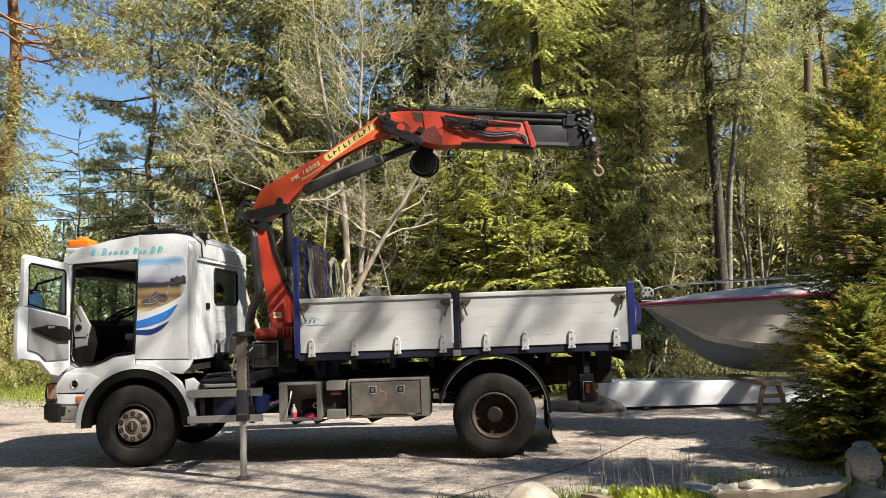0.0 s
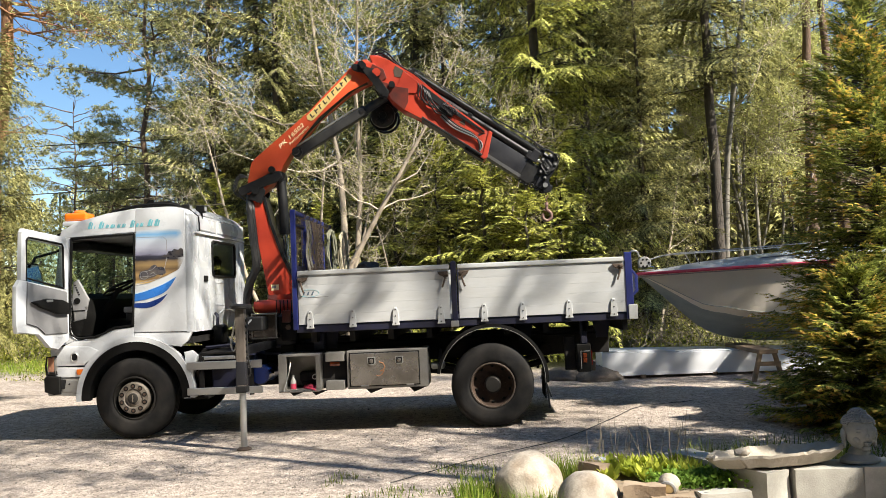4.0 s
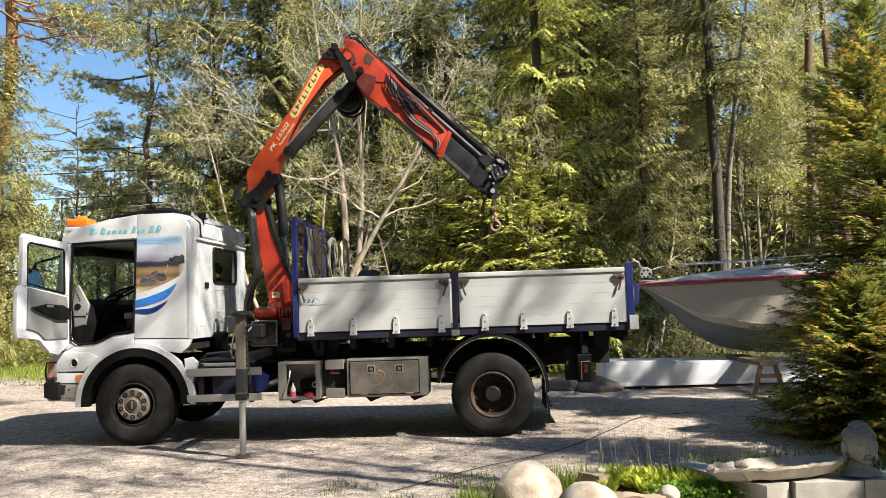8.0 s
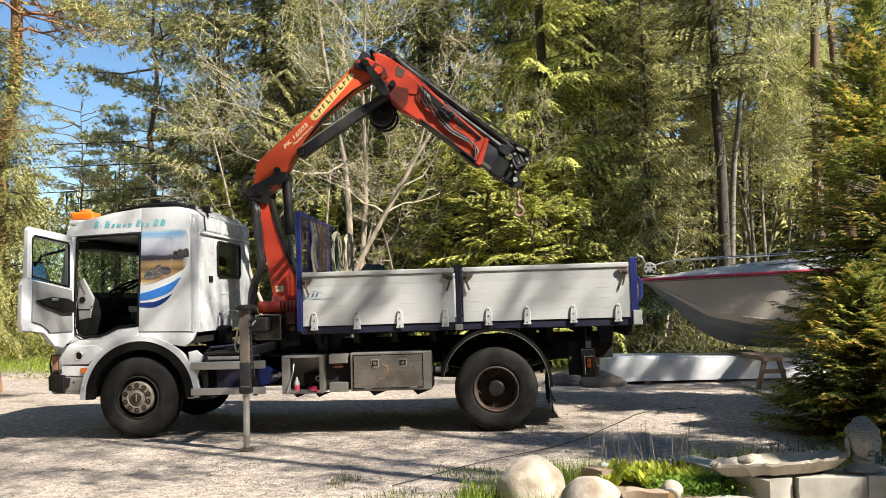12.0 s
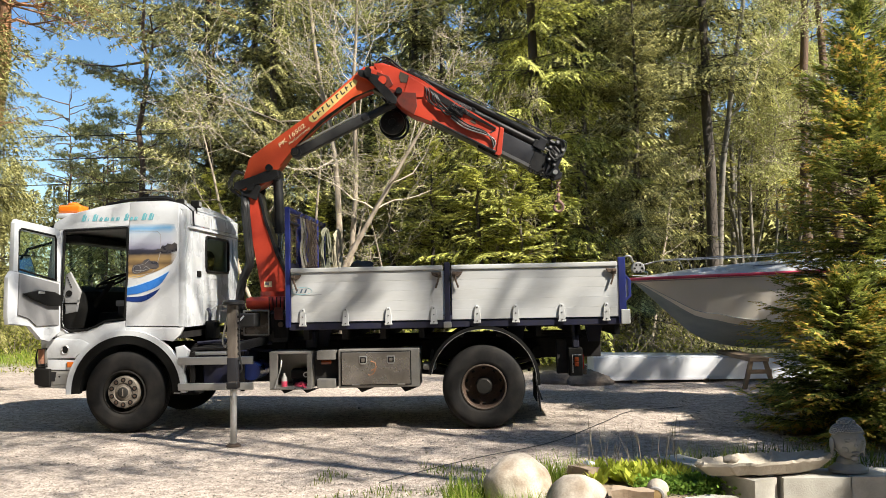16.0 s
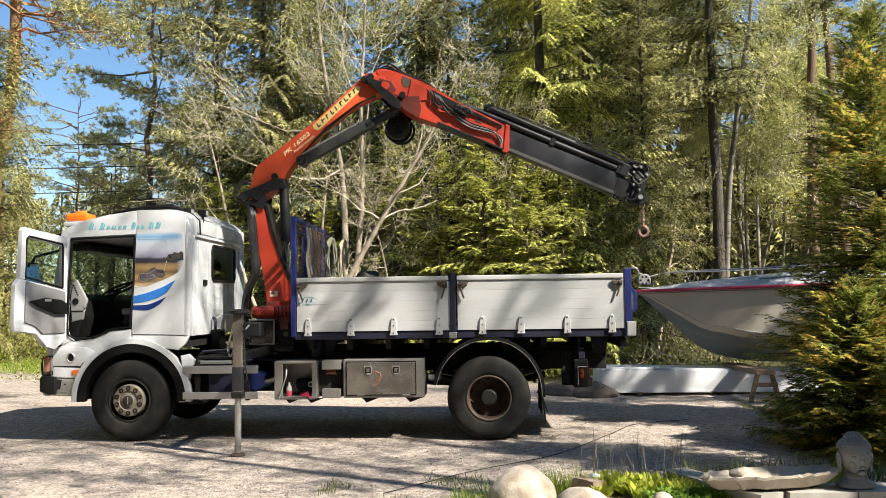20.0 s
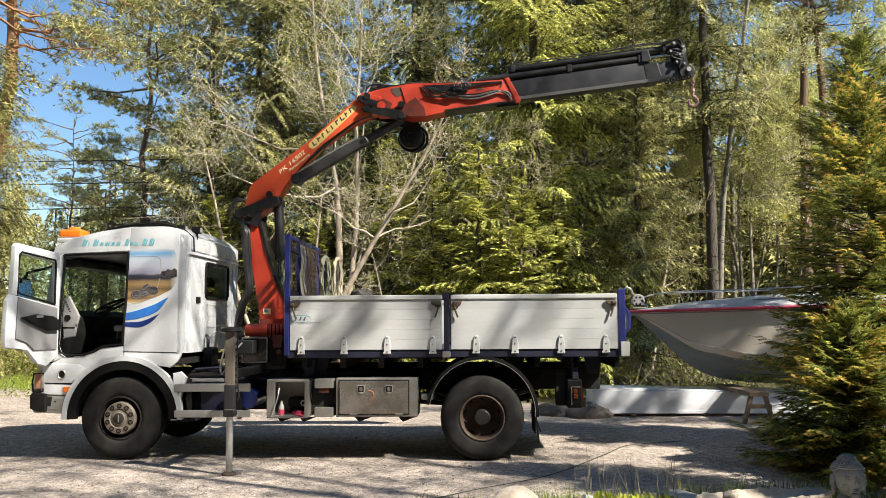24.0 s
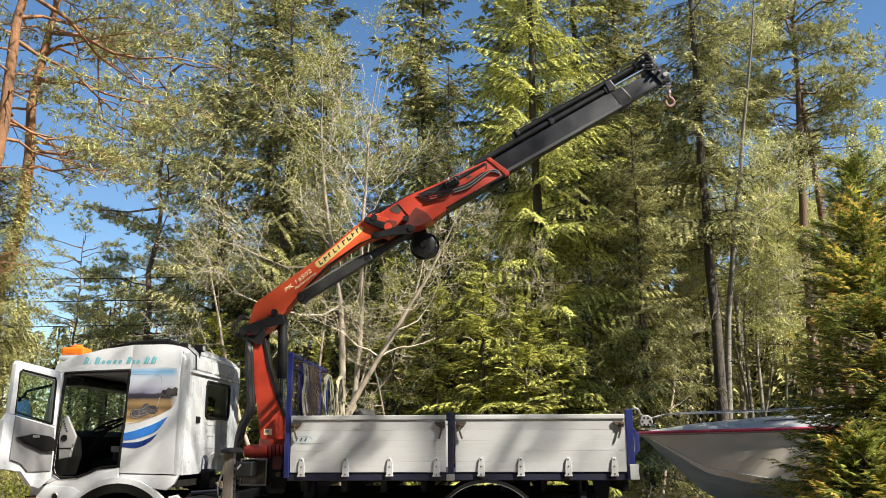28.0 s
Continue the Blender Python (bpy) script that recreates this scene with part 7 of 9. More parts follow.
bow = [(u + 0.055, v) for u, v in ((1.19, 0.262), (1.165, 0.215), (1.19, 0.165), (1.24, 0.152), (2.0, 0.195), (2.05, 0.225), (2.035, 0.275), (1.97, 0.287))]
part("brand_plate", prismed(bow, -0.1455, -0.1405), YELLOW, boom, "yellow oval decal with black marks")
for i, w in enumerate((0.05, 0.06, 0.045, 0.045, 0.012, 0.06, 0.06, 0.05, 0.05)):   # black marks, uneven in width
    u, v, h = 1.28 + 0.088 * i, 0.181 + 0.004 * i, 0.066
    part("mark_bar", prismed([(u, v), (u + 0.018, v), (u + 0.03, v + h), (u + 0.012, v + h)], -0.148, -0.146), DECAL_BLACK, boom)
    if w > 0.02:
        c = v + (0.0, 0.03, 0.046)[i % 3]
        part("mark_bar", prismed([(u + 0.022, c), (u + w, c), (u + w + 0.004, c + 0.018), (u + 0.026, c + 0.018)], -0.148, -0.146), DECAL_BLACK, boom)


def lettering(name, words, u0, u1, v0, v1, y, mat, parent, label=""):
    """Raised words on a face that looks towards -y, filling a box in x and z."""
    cu = bpy.data.curves.new(name, "FONT")
    cu.body = words
    cu.shear = 0.18
    cu.offset = 0.012
    cu.resolution_u = 3
    ob = bpy.data.objects.new(name, cu)
    me = bpy.data.meshes.new_from_object(ob)
    bpy.data.objects.remove(ob)
    bm = bmesh.new()
    bm.from_mesh(me)
    bpy.data.meshes.remove(me)
    xs = [v.co.x for v in bm.verts]
    ys = [v.co.y for v in bm.verts]
    for v in bm.verts:
        v.co = Vector((u0 + (u1 - u0) * (v.co.x - min(xs)) / (max(xs) - min(xs)), y, v0 + (v1 - v0) * (v.co.y - min(ys)) / (max(ys) - min(ys))))
    ext = bmesh.ops.extrude_face_region(bm, geom=bm.faces[:])
    for v in ext["geom"]:
        if isinstance(v, bmesh.types.BMVert):
            v.co.y -= 0.003
    return part(name, bm, mat, parent, label)


lettering("model_lettering", "PK 16502", 0.66, 1.13, 0.183, 0.243, -0.1415, CREAM, boom, "cream lettering")
lettering("script_lettering", "Performance", 0.79, 1.16, 0.122, 0.162, -0.1415, CREAM, boom, "small cream lettering")
for k in range(3):
    part("boom_pipe", tube(bmesh.new(), curve([(0.9, -0.10 + 0.03 * k, 0.09), (1.4, -0.10 + 0.03 * k, 0.11), (1.95, -0.10 + 0.03 * k, 0.09), (2.2, -0.1 + 0.03 * k, 0.01)]), 0.012), CRANE_BLACK, boom)

# outer boom: elbow at its origin
outer = part("outer_boom", prismed([(-0.10, 0.10), (-0.19, 0.12), (-0.23, 0.17), (-0.12, 0.235), (0.05, 0.255), (0.45, 0.27), (0.70, 0.245), (1.10, 0.19), (1.80, 0.145), (1.83, 0.14), (1.95, -0.16), (1.93, -0.19), (0.86, -0.185), (0.62, -0.245), (0.40, -0.22), (0.18, -0.12), (-0.06, -0.11), (-0.14, 0.0)], -0.15, 0.15, 0.02), CRANE_RED, crane, "red outer boom", smooth=True)
part("sleeve_collar", prismed([(1.78, 0.165), (1.84, 0.165), (1.97, -0.17), (1.95, -0.215), (1.88, -0.215), (1.90, -0.17)], -0.165, 0.165, 0.008), CRANE_RED, outer)
part("sleeve_lower_pad", boxed(1.62, 1.94, -0.12, 0.12, -0.235, -0.19, 0.01), CRANE_BLACK, outer)
for s in (-1, 1):
    part("elbow_link", prismed([(-0.25, 0.02), (-0.19, -0.01), (0.10, -0.06), (0.30, -0.13), (0.33, -0.22), (0.24, -0.26), (0.02, -0.15), (-0.26, -0.06), (-0.29, -0.01)], min(s * 0.175, s * 0.22), max(s * 0.175, s * 0.22), 0.012), CRANE_BLACK, outer)
    for u, v in ((0.27, -0.19), (-0.21, -0.02), (0.28, -0.03)):
        part("link_pin", rodded((u, s * 0.15, v), (u, s * 0.235, v), 0.045, seg=14), CRANE_BLACK, outer)
part("side_rib", prismed([(0.30, 0.235), (0.72, 0.20), (0.62, 0.05), (0.36, -0.10), (0.34, 0.05)], -0.165, -0.151, 0.006), CRANE_RED, outer)
part("worn_patch", prismed([(0.16, 0.235), (0.36, 0.24), (0.34, 0.14), (0.24, 0.10), (0.18, 0.16)], -0.1545, -0.1505), RUST_BROWN, outer, "bare worn paint patch")
drum = part("hose_reel", lathe(bmesh.new(), [(0.0, 0.10), (0.05, 0.10), (0.055, 0.115), (0.155, 0.12), (0.172, 0.13), (0.178, 0.15), (0.178, 0.165), (0.12, 0.17), (0.12, 0.27), (0.20, 0.275), (0.20, 0.30), (0.0, 0.305)], 36, (0.35, 0, -0.42)), CRANE_BLACK, outer, "black round hose reel", smooth=True)
part("reel_guard", tube(bmesh.new(), [(0.39 + 0.19 * math.cos(t), 0.33, -0.42 + 0.19 * math.sin(t)) for t in (i * math.pi / 12 for i in range(25))], 0.02, 6), CRANE_BLACK, outer, smooth=True)
part("reel_bracket", prismed([(0.24, -0.14), (0.50, -0.16), (0.46, -0.52), (0.26, -0.52)], 0.16, 0.18), CRANE_BLACK, outer)
for k in range(6):
    t = 2 * math.pi * k / 6
    part("reel_bolt", rodded((0.35 + 0.1 * math.cos(t), 0.11, -0.42 + 0.1 * math.sin(t)), (0.35 + 0.1 * math.cos(t), 0.125, -0.42 + 0.1 * math.sin(t)), 0.012, seg=6), EXT_GREY, outer)
rng = random.Random(5)
for k in range(8):
    o = 0.03 * k + rng.uniform(-0.015, 0.015)
    part("boom_hose", tube(bmesh.new(), curve([(0.46 + o, -0.10, 0.26), (0.60 + o * 1.2, -0.175 - 0.004 * k, 0.17 - o * 0.3), (0.68 + o, -0.18 - 0.004 * k, 0.04 + o * 0.2), (0.86 + o, -0.18 - 0.004 * k, 0.0 + rng.uniform(-0.03, 0.03)), (1.05 + o * 0.5, -0.18, 0.06 + rng.uniform(-0.05, 0.05)), (1.18, -0.17, 0.12)]), 0.0085, 5), HOSE, outer, smooth=True)
for k in range(4):
    part("boom_hose", tube(bmesh.new(), curve([(1.10, -0.17, 0.02 - 0.02 * k), (1.35, -0.185, -0.02 - 0.02 * k), (1.62 + 0.03 * k, -0.18, 0.0 - 0.01 * k), (1.76 + 0.02 * k, -0.175, -0.07), (1.83, -0.16, -0.15)]), 0.010, 5), TRIM_GREY if k % 2 else HOSE, outer, smooth=True)
part("hose_tray", prismed([(0.62, 0.215), (1.10, 0.165), (1.74, 0.125), (1.74, 0.10), (1.30, 0.10), (1.08, 0.075), (0.74, 0.12)], -0.172, -0.152, 0.006), CRANE_BLACK, outer, "black hose tray")
part("boom_edge", boxed(0.88, 1.90, -0.158, 0.158, -0.20, -0.168, 0.006), CRANE_BLACK, outer, "black lower edge")
part("valve_bank", boxed(1.02, 1.24, -0.22, -0.152, 0.03, 0.14, 0.012), CRANE_BLACK, outer)
for k in range(4):
    part("valve_fitting", rodded((1.05 + 0.05 * k, -0.24, 0.085), (1.05 + 0.05 * k, -0.21, 0.085), 0.014, seg=8), EXT_GREY, outer)
    part("fitting_loop", tube(bmesh.new(), curve([(1.06 + 0.05 * k, -0.235, 0.12), (1.08 + 0.06 * k, -0.22, 0.20), (1.16 + 0.05 * k, -0.22, 0.19), (1.19 + 0.03 * k, -0.22, 0.10)]), 0.007, 5), STRIP_GREY, outer, smooth=True)
for k in range(7):   # loose hoses bridging the elbow and lying along the top
    j = rng.uniform(-0.04, 0.04)
    part("elbow_hose", tube(bmesh.new(), curve([(-0.22 + 0.02 * k, -0.10 + 0.03 * k, 0.14), (-0.18 + 0.02 * k, -0.11 + 0.03 * k, 0.29 + j), (-0.05, -0.11 + 0.03 * k, 0.33 + j), (0.20, -0.10 + 0.03 * k, 0.285 + j * 0.3), (0.48, -0.11 + 0.025 * k, 0.285), (0.66, -0.12 + 0.025 * k, 0.25)]), 0.011, 5), HOSE, outer, smooth=True)
for k in range(3):
    part("hose_loop", tube(bmesh.new(), [(1.10 + 0.05 * k + (0.06 + 0.01 * k) * math.cos(t), -0.225 - 0.006 * k, 0.10 + (0.035 + 0.007 * k) * math.sin(t)) for t in (2 * math.pi * i / 16 for i in range(14))], 0.008, 5), HOSE, outer, smooth=True)
# shade at the elbow, coloured onto a gusset and a cheek plate
part("elbow_shadow_plate", prismed([(0.10, -0.06), (0.34, -0.02), (0.50, 0.06), (0.60, -0.10), (0.62, -0.235), (0.40, -0.21), (0.18, -0.12)], -0.168, -0.152, 0.006), CRANE_MAROON, outer, "red gusset coloured dark for shade")
part("elbow_cheek", prismed([(-0.12, 0.08), (-0.10, -0.08), (0.10, -0.11), (0.16, 0.02), (0.05, 0.10)], -0.17, -0.153, 0.006), CRANE_MAROON, outer, "red cheek plate coloured dark for shade")
part("warning_triangle", prismed([(1.36, 0.04), (1.46, 0.04), (1.41, 0.12)], -0.1545, -0.1505), RUST_BROWN, outer, "faded warning triangle")
part("lightning_mark", prismed([(1.68, 0.03), (1.71, 0.03), (1.76, 0.11), (1.73, 0.09)], -0.1545, -0.1505), DECAL_BLACK, outer)

# first extension with its rams on top; u counts from the elbow at no extension
ext = part("extension_boom", prismed([(-0.02, 0.12), (2.50, 0.135), (2.56, 0.06), (2.56, -0.13), (2.50, -0.165), (-0.02, -0.165)], -0.115, 0.115, 0.014), EXT_GREY, crane, "dark grey box extension boom", smooth=True)
# light along the lower edge, drawn as a paler strip
part("wear_strip", boxed(0.1, 2.48, -0.119, -0.1155, -0.162, -0.118), STRIP_GREY, ext, "lower edge strip coloured pale as if sunlit")
for y, v, r in ((-0.075, 0.195, 0.046), (0.045, 0.195, 0.046)):
    part("extension_ram", rodded((0.05, y, v), (2.42, y, v), r, seg=16), CRANE_BLACK, ext, smooth=True)
    part("ram_gland", rodded((2.40, y, v), (2.47, y, v), r + 0.012, seg=16), CRANE_BLACK, ext, smooth=True)
for u in (1.35, 2.36):
    part("ram_clamp", boxed(u, u + 0.07, -0.132, 0.10, 0.13, 0.245, 0.01), CRANE_BLACK, ext)
part("ext_head", prismed([(2.42, 0.12), (2.62, 0.12), (2.66, -0.10), (2.60, -0.175), (2.44, -0.175)], -0.119, 0.119, 0.012), CRANE_BLACK, ext)
part("ram_bracket", prismed([(2.40, 0.13), (2.54, 0.13), (2.52, 0.30), (2.42, 0.30)], -0.145, -0.118, 0.01), EXT_GREY, ext)

# inner extension and the tip
tip = part("inner_extension", prismed([(1.2, 0.10), (2.72, 0.105), (2.76, 0.05), (2.76, -0.11), (2.70, -0.145), (1.2, -0.145)], -0.095, 0.095, 0.012), EXT_GREY, crane, "dark grey inner extension boom", smooth=True)
part("ram_rod", rodded((1.3, -0.075, 0.195), (2.66, -0.075, 0.195), 0.024, seg=14), CHROME, tip, "chromed ram rod", smooth=True)
part("tip_plate", prismed([(2.68, 0.36), (2.76, 0.37), (2.82, 0.30), (2.82, 0.02), (2.88, -0.02), (2.86, -0.12), (2.70, -0.15), (2.68, 0.05)], -0.125, -0.11, 0.006), EXT_GREY, tip)
part("tip_plate", prismed([(2.68, 0.36), (2.76, 0.37), (2.82, 0.30), (2.82, 0.02), (2.88, -0.02), (2.86, -0.12), (2.70, -0.15), (2.68, 0.05)], 0.10, 0.115, 0.006), CRANE_BLACK, tip)
for y in (-0.06, 0.05):
    part("extension_ram", rodded((0.30, y, 0.298), (2.64, y, 0.298), 0.048, seg=16), CRANE_BLACK, tip, smooth=True)
for u in (0.33, 2.50):
    part("ram_clamp", boxed(u, u + 0.06, -0.125, 0.11, 0.245, 0.36, 0.01), CRANE_BLACK, tip)
part("ram_pipe", tube(bmesh.new(), curve([(0.4, -0.1, 0.357), (1.2, -0.11, 0.362), (1.9, -0.1, 0.37), (2.3, -0.1, 0.38), (2.5, -0.1, 0.36)]), 0.008, 5), STRIP_GREY, tip)
part("ram_pipe", tube(bmesh.new(), curve([(1.7, -0.12, 0.36), (2.2, -0.13, 0.385), (2.56, -0.12, 0.37)]), 0.008, 5), HOSE, tip)
part("tip_block", boxed(2.60, 2.78, -0.09, 0.09, 0.10, 0.34, 0.012), CRANE_BLACK, tip)
# every second fitting in the paler grey, as if the sun caught it
for k, (u, v, r) in enumerate(((2.60, 0.225, 0.03), (2.66, 0.33, 0.03), (2.72, 0.16, 0.026), (2.78, 0.26, 0.032), (2.66, 0.06, 0.028), (2.76, 0.02, 0.024))):
    part("tip_fitting", rodded((u, -0.165 - 0.01 * (k % 2), v), (u, -0.10, v), r, seg=10), STRIP_GREY if k % 2 else EXT_GREY, tip, smooth=True)
    part("fitting_nut", rodded((u, -0.18 - 0.01 * (k % 2), v), (u, -0.165, v), r * 0.55, seg=6), TRIM_GREY, tip)
for k in range(8):
    j = rng.uniform(-0.03, 0.03)
    part("tip_hose", tube(bmesh.new(), curve([(2.44 + 0.02 * k, -0.13, 0.35 + j * 0.4), (2.64 + 0.015 * k, -0.15 - 0.006 * k, 0.375 + 0.3 * j), (2.74 + 0.008 * k + j * 0.4, -0.15, 0.31 + j), (2.76 + 0.006 * k, -0.16, 0.18 + j), (2.74 + j, -0.16, 0.08 + 0.02 * k), (2.64 + j, -0.15, 0.12 + 0.02 * k), (2.62, -0.12, 0.22)]), 0.0085, 5), (HOSE, STRIP_GREY, HOSE)[k % 3], tip, smooth=True)
for k in range(5):
    part("tip_shackle", lathe(bmesh.new(), [(0.026, -0.012), (0.038, 0.0), (0.026, 0.012), (0.014, 0.0)], 14, (2.50 + 0.08 * k, -0.10, -0.185 + 0.008 * k), close=True), CRANE_BLACK, tip, smooth=True)
part("tip_pin", rodded((2.82, -0.15, -0.06), (2.82, 0.14, -0.06), 0.034, seg=14), TRIM_GREY, tip)
part("tip_lug", prismed([(2.78, -0.02), (2.92, -0.0), (2.94, -0.08), (2.86, -0.16), (2.76, -0.14)], -0.05, 0.05, 0.012), EXT_GREY, tip)

# hook on its chain, hanging straight down; top at its origin
hook = part("crane_hook", tube(bmesh.new(), curve([(0.0, 0, -0.26), (0.0, 0, -0.32), (0.055, 0, -0.37), (0.06, 0, -0.43), (0.01, 0, -0.475), (-0.05, 0, -0.45), (-0.06, 0, -0.40), (-0.045, 0, -0.385)]), 0.021, 8), HOOK_STEEL, crane, "pinkish brown lifting hook", smooth=True)
for k in range(4):
    ln = lathe(bmesh.new(), [(0.026, -0.007), (0.033, 0.0), (0.026, 0.007), (0.019, 0.0)], 12, close=True)
    lk = part("chain_link", ln, HOOK_STEEL, hook, smooth=True)
    lk.matrix_basis = pose(0, 0, -0.03 - 0.05 * k, 0, 0, 90 * (k % 2))
part("swivel", rodded((0, 0, -0.26), (0, 0, -0.21), 0.03, 0.022, seg=12), HOOK_STEEL, hook)
part("safety_latch", boxed(-0.05, 0.05, -0.008, 0.008, -0.335, -0.315, 0.004), HOOK_STEEL, hook)

# rams that follow the booms
lift_barrel = part("lift_ram", rodded((0, 0, 0), (0.80, 0, 0), 0.068, seg=20), CRANE_BLACK, crane, "black lift ram", smooth=True)
part("ram_gland", rodded((0.76, 0, 0), (0.83, 0, 0), 0.078, seg=20), CRANE_BLACK, lift_barrel, smooth=True)
part("ram_eye", rodded((0, -0.09, 0), (0, 0.09, 0), 0.075, seg=16), CRANE_BLACK, lift_barrel, smooth=True)
lift_rod = part("lift_rod", rodded((0, 0, 0), (0.85, 0, 0), 0.04, seg=16), CHROME, crane, "chromed rod", smooth=True)
knuckle_barrel = part("knuckle_ram", boxed(0, 1.16, -0.07, 0.07, -0.072, 0.072, 0.028, 3), RAM_GREY, crane, "dark grey elbow ram", smooth=True)
part("ram_gland", rodded((1.06, 0, 0), (1.14, 0, 0), 0.082, seg=20), CRANE_BLACK, knuckle_barrel, smooth=True)
part("ram_eye", rodded((0, -0.1, 0), (0, 0.1, 0), 0.075, seg=16), CRANE_BLACK, knuckle_barrel, smooth=True)
part("ram_pipe", tube(bmesh.new(), [(0.05, -0.05, 0.085), (0.5, -0.05, 0.09), (1.05, -0.05, 0.09)], 0.012, 6), ALU, knuckle_barrel)
knuckle_rod = part("knuckle_rod", rodded((0, 0, 0), (1.0, 0, 0), 0.06, seg=16), RAM_GREY, crane, "dark greasy rod", smooth=True)

# ---- boat on its trestles ----
def boat():
    b = thing("motor_boat", pose(7.44, 5.5, -0.147) @ Matrix.Scale(1.089, 4), "white motor boat with crimson rub rail, propped on trestles", "boat")
    L, N = 5.6, 28

    def section(s):
        """Half section at s from the bow: keel height, chine, sheer."""
        beam = 1.02 * min(1, (s / 2.6)) ** 0.55 if s > 0 else 0.0
        keel = max(0.62, 1.86 - 0.95 * s if s < 0.9 else 0.62 + 0.385 * math.exp(-(s - 0.9) * 2.2))
        chine_y = beam * 0.84
        chine_z = keel + 0.47 * min(1, s / 1.3) + 0.02
        sheer = 1.86 + 0.02 * s
        return beam, keel, chine_y, min(chine_z, sheer - 0.05), sheer

    def skin(rows, mat, name, label=""):
        bm = bmesh.new()
        rings = [[bm.verts.new(p) for p in r] for r in rows]
        for a, c in zip(rings, rings[1:]):
            for k in range(len(a) - 1):
                bm.faces.new((a[k], a[k + 1], c[k + 1], c[k]))
        bmesh.ops.solidify(bm, geom=bm.faces[:], thickness=0.012)
        return part(name, bm, mat, b, label, smooth=True)

    top, mid, low = [], [], []
    for i in range(N + 1):
        s = L * (i / N) ** 1.4
        beam, keel, cy, cz, sh = section(max(s, 0.001))
        wl = cz
        side = []
        for t in (0, 0.25, 0.5, 0.75, 1.0):
            z = wl + (sh - wl) * t
            y = cy + (beam - cy) * max(0, (z - cz) / max(sh - cz, 0.01)) if z > cz else cy * max(0, (z - keel) / max(cz - keel, 0.01))
            side.append((y, z))
        bot = []
        for t in (0, 0.3, 0.55, 0.78, 1.0):
            z = keel + (wl - keel) * t
            y = cy * max(0, (z - keel) / max(cz - keel, 0.01)) if z < cz else cy + (beam - cy) * (z - cz) / max(sh - cz, 0.01)
            bot.append((min(y, beam), z))
        top.append(([(s, -y, z) for y, z in side[::-1]], [(s, y, z) for y, z in side]))
        low.append([(s, -y, z) for y, z in bot[3::-1]] + [(s, y, z) for y, z in bot[1:4]])
        mid.append(([(s, -y, z) for y, z in bot[:2:-1]], [(s, y, z) for y, z in bot[3:]]))
    skin([t[0] for t in top], HULL_WHITE, "hull_side")
    skin([t[1] for t in top], HULL_WHITE, "hull_side")
    skin([t[0] for t in mid], HULL_WHITE, "hull_bilge")
    skin([t[1] for t in mid], HULL_WHITE, "hull_bilge")
    skin(low, HULL_BOTTOM, "hull_bottom", "grey weathered bottom paint")
    rail_n, rail_f, strip = [], [], []
    for i in range(N + 1):
        s = L * (i / N) ** 1.4
        beam, keel, cy, cz, sh = section(max(s, 0.001))
        rail_n.append((s - 0.02, -beam - 0.012, sh + 0.01))
        rail_f.append((s - 0.02, beam + 0.012, sh + 0.01))
        strip.append((s, -cy - 0.008, cz))
    part("spray_rail", tube(bmesh.new(), strip, 0.005, 6), HULL_BOTTOM, b, smooth=True)
    part("lower_rail", tube(bmesh.new(), [(a, c + 0.004, d - 0.042) for a, c, d in rail_n], 0.009, 6), TRIM_GREY, b, smooth=True)
    part("rub_rail", tube(bmesh.new(), rail_n, 0.027, 8), HULL_RED, b, "crimson rub rail", smooth=True)
    part("rub_rail", tube(bmesh.new(), rail_f, 0.024, 8), HULL_RED, b, smooth=True)
    deck = []
    for i in range(N + 1):
        s = L * (i / N) ** 1.4
        beam, keel, cy, cz, sh = section(max(s, 0.001))
        crown = 0.07 * min(s, 3.0) + 0.05 * min(1, s)
        deck.append([(s, beam * t, sh + 0.03 + crown * (1 - abs(t) ** 2.2)) for t in (-1, -0.7, -0.35, 0, 0.35, 0.7, 1)])
    skin(deck, DECK_WHITE, "deck")
    bm = bmesh.new()
    rows = []
    for i in range(13, N + 1):
        r = deck[i]
        rows.append([bm.verts.new((r[1][0], r[1][1], r[1][2] + 0.008)), bm.verts.new((r[2][0], r[1][1] * 0.8 + r[2][1] * 0.2, r[1][2] * 0.8 + r[2][2] * 0.2 + 0.01))])
    for a, c in zip(rows, rows[1:]):
        bm.faces.new((a[0], a[1], c[1], c[0]))
    bmesh.ops.solidify(bm, geom=bm.faces[:], thickness=0.004)
    part("deck_stripe", bm, DECK_BLUE, b, "navy deck stripe")
    part("bow_rail", tube(bmesh.new(), curve([(0.22, -0.10, 2.12), (0.6, -0.22, 2.19), (1.6, -0.45, 2.22), (3.0, -0.7, 2.26)]), 0.010, 6), ALU, b, smooth=True)
    part("bow_rail", tube(bmesh.new(), curve([(0.22, 0.10, 2.12), (0.6, 0.22, 2.19), (1.6, 0.45, 2.22), (3.0, 0.7, 2.26)]), 0.010, 6), ALU, b, smooth=True)
    for s, y in ((0.9, 0.29), (2.2, 0.56)):
        for sg in (-1, 1):
            part("rail_stanchion", rodded((s + 0.12, sg * y, 1.9 + 0.05 * s), (s, sg * y, 2.19 + 0.02 * s), 0.008, seg=6), ALU, b)
    part("bow_roller", boxed(0.0, 0.28, -0.07, 0.07, 1.93, 2.0, 0.012), CHROME, b)
    rl = lathe(bmesh.new(), [(0.0, -0.05), (0.10, -0.05), (0.115, -0.02), (0.115, 0.02), (0.10, 0.05), (0.0, 0.05)], 20, (0.12, -0.02, 2.06))
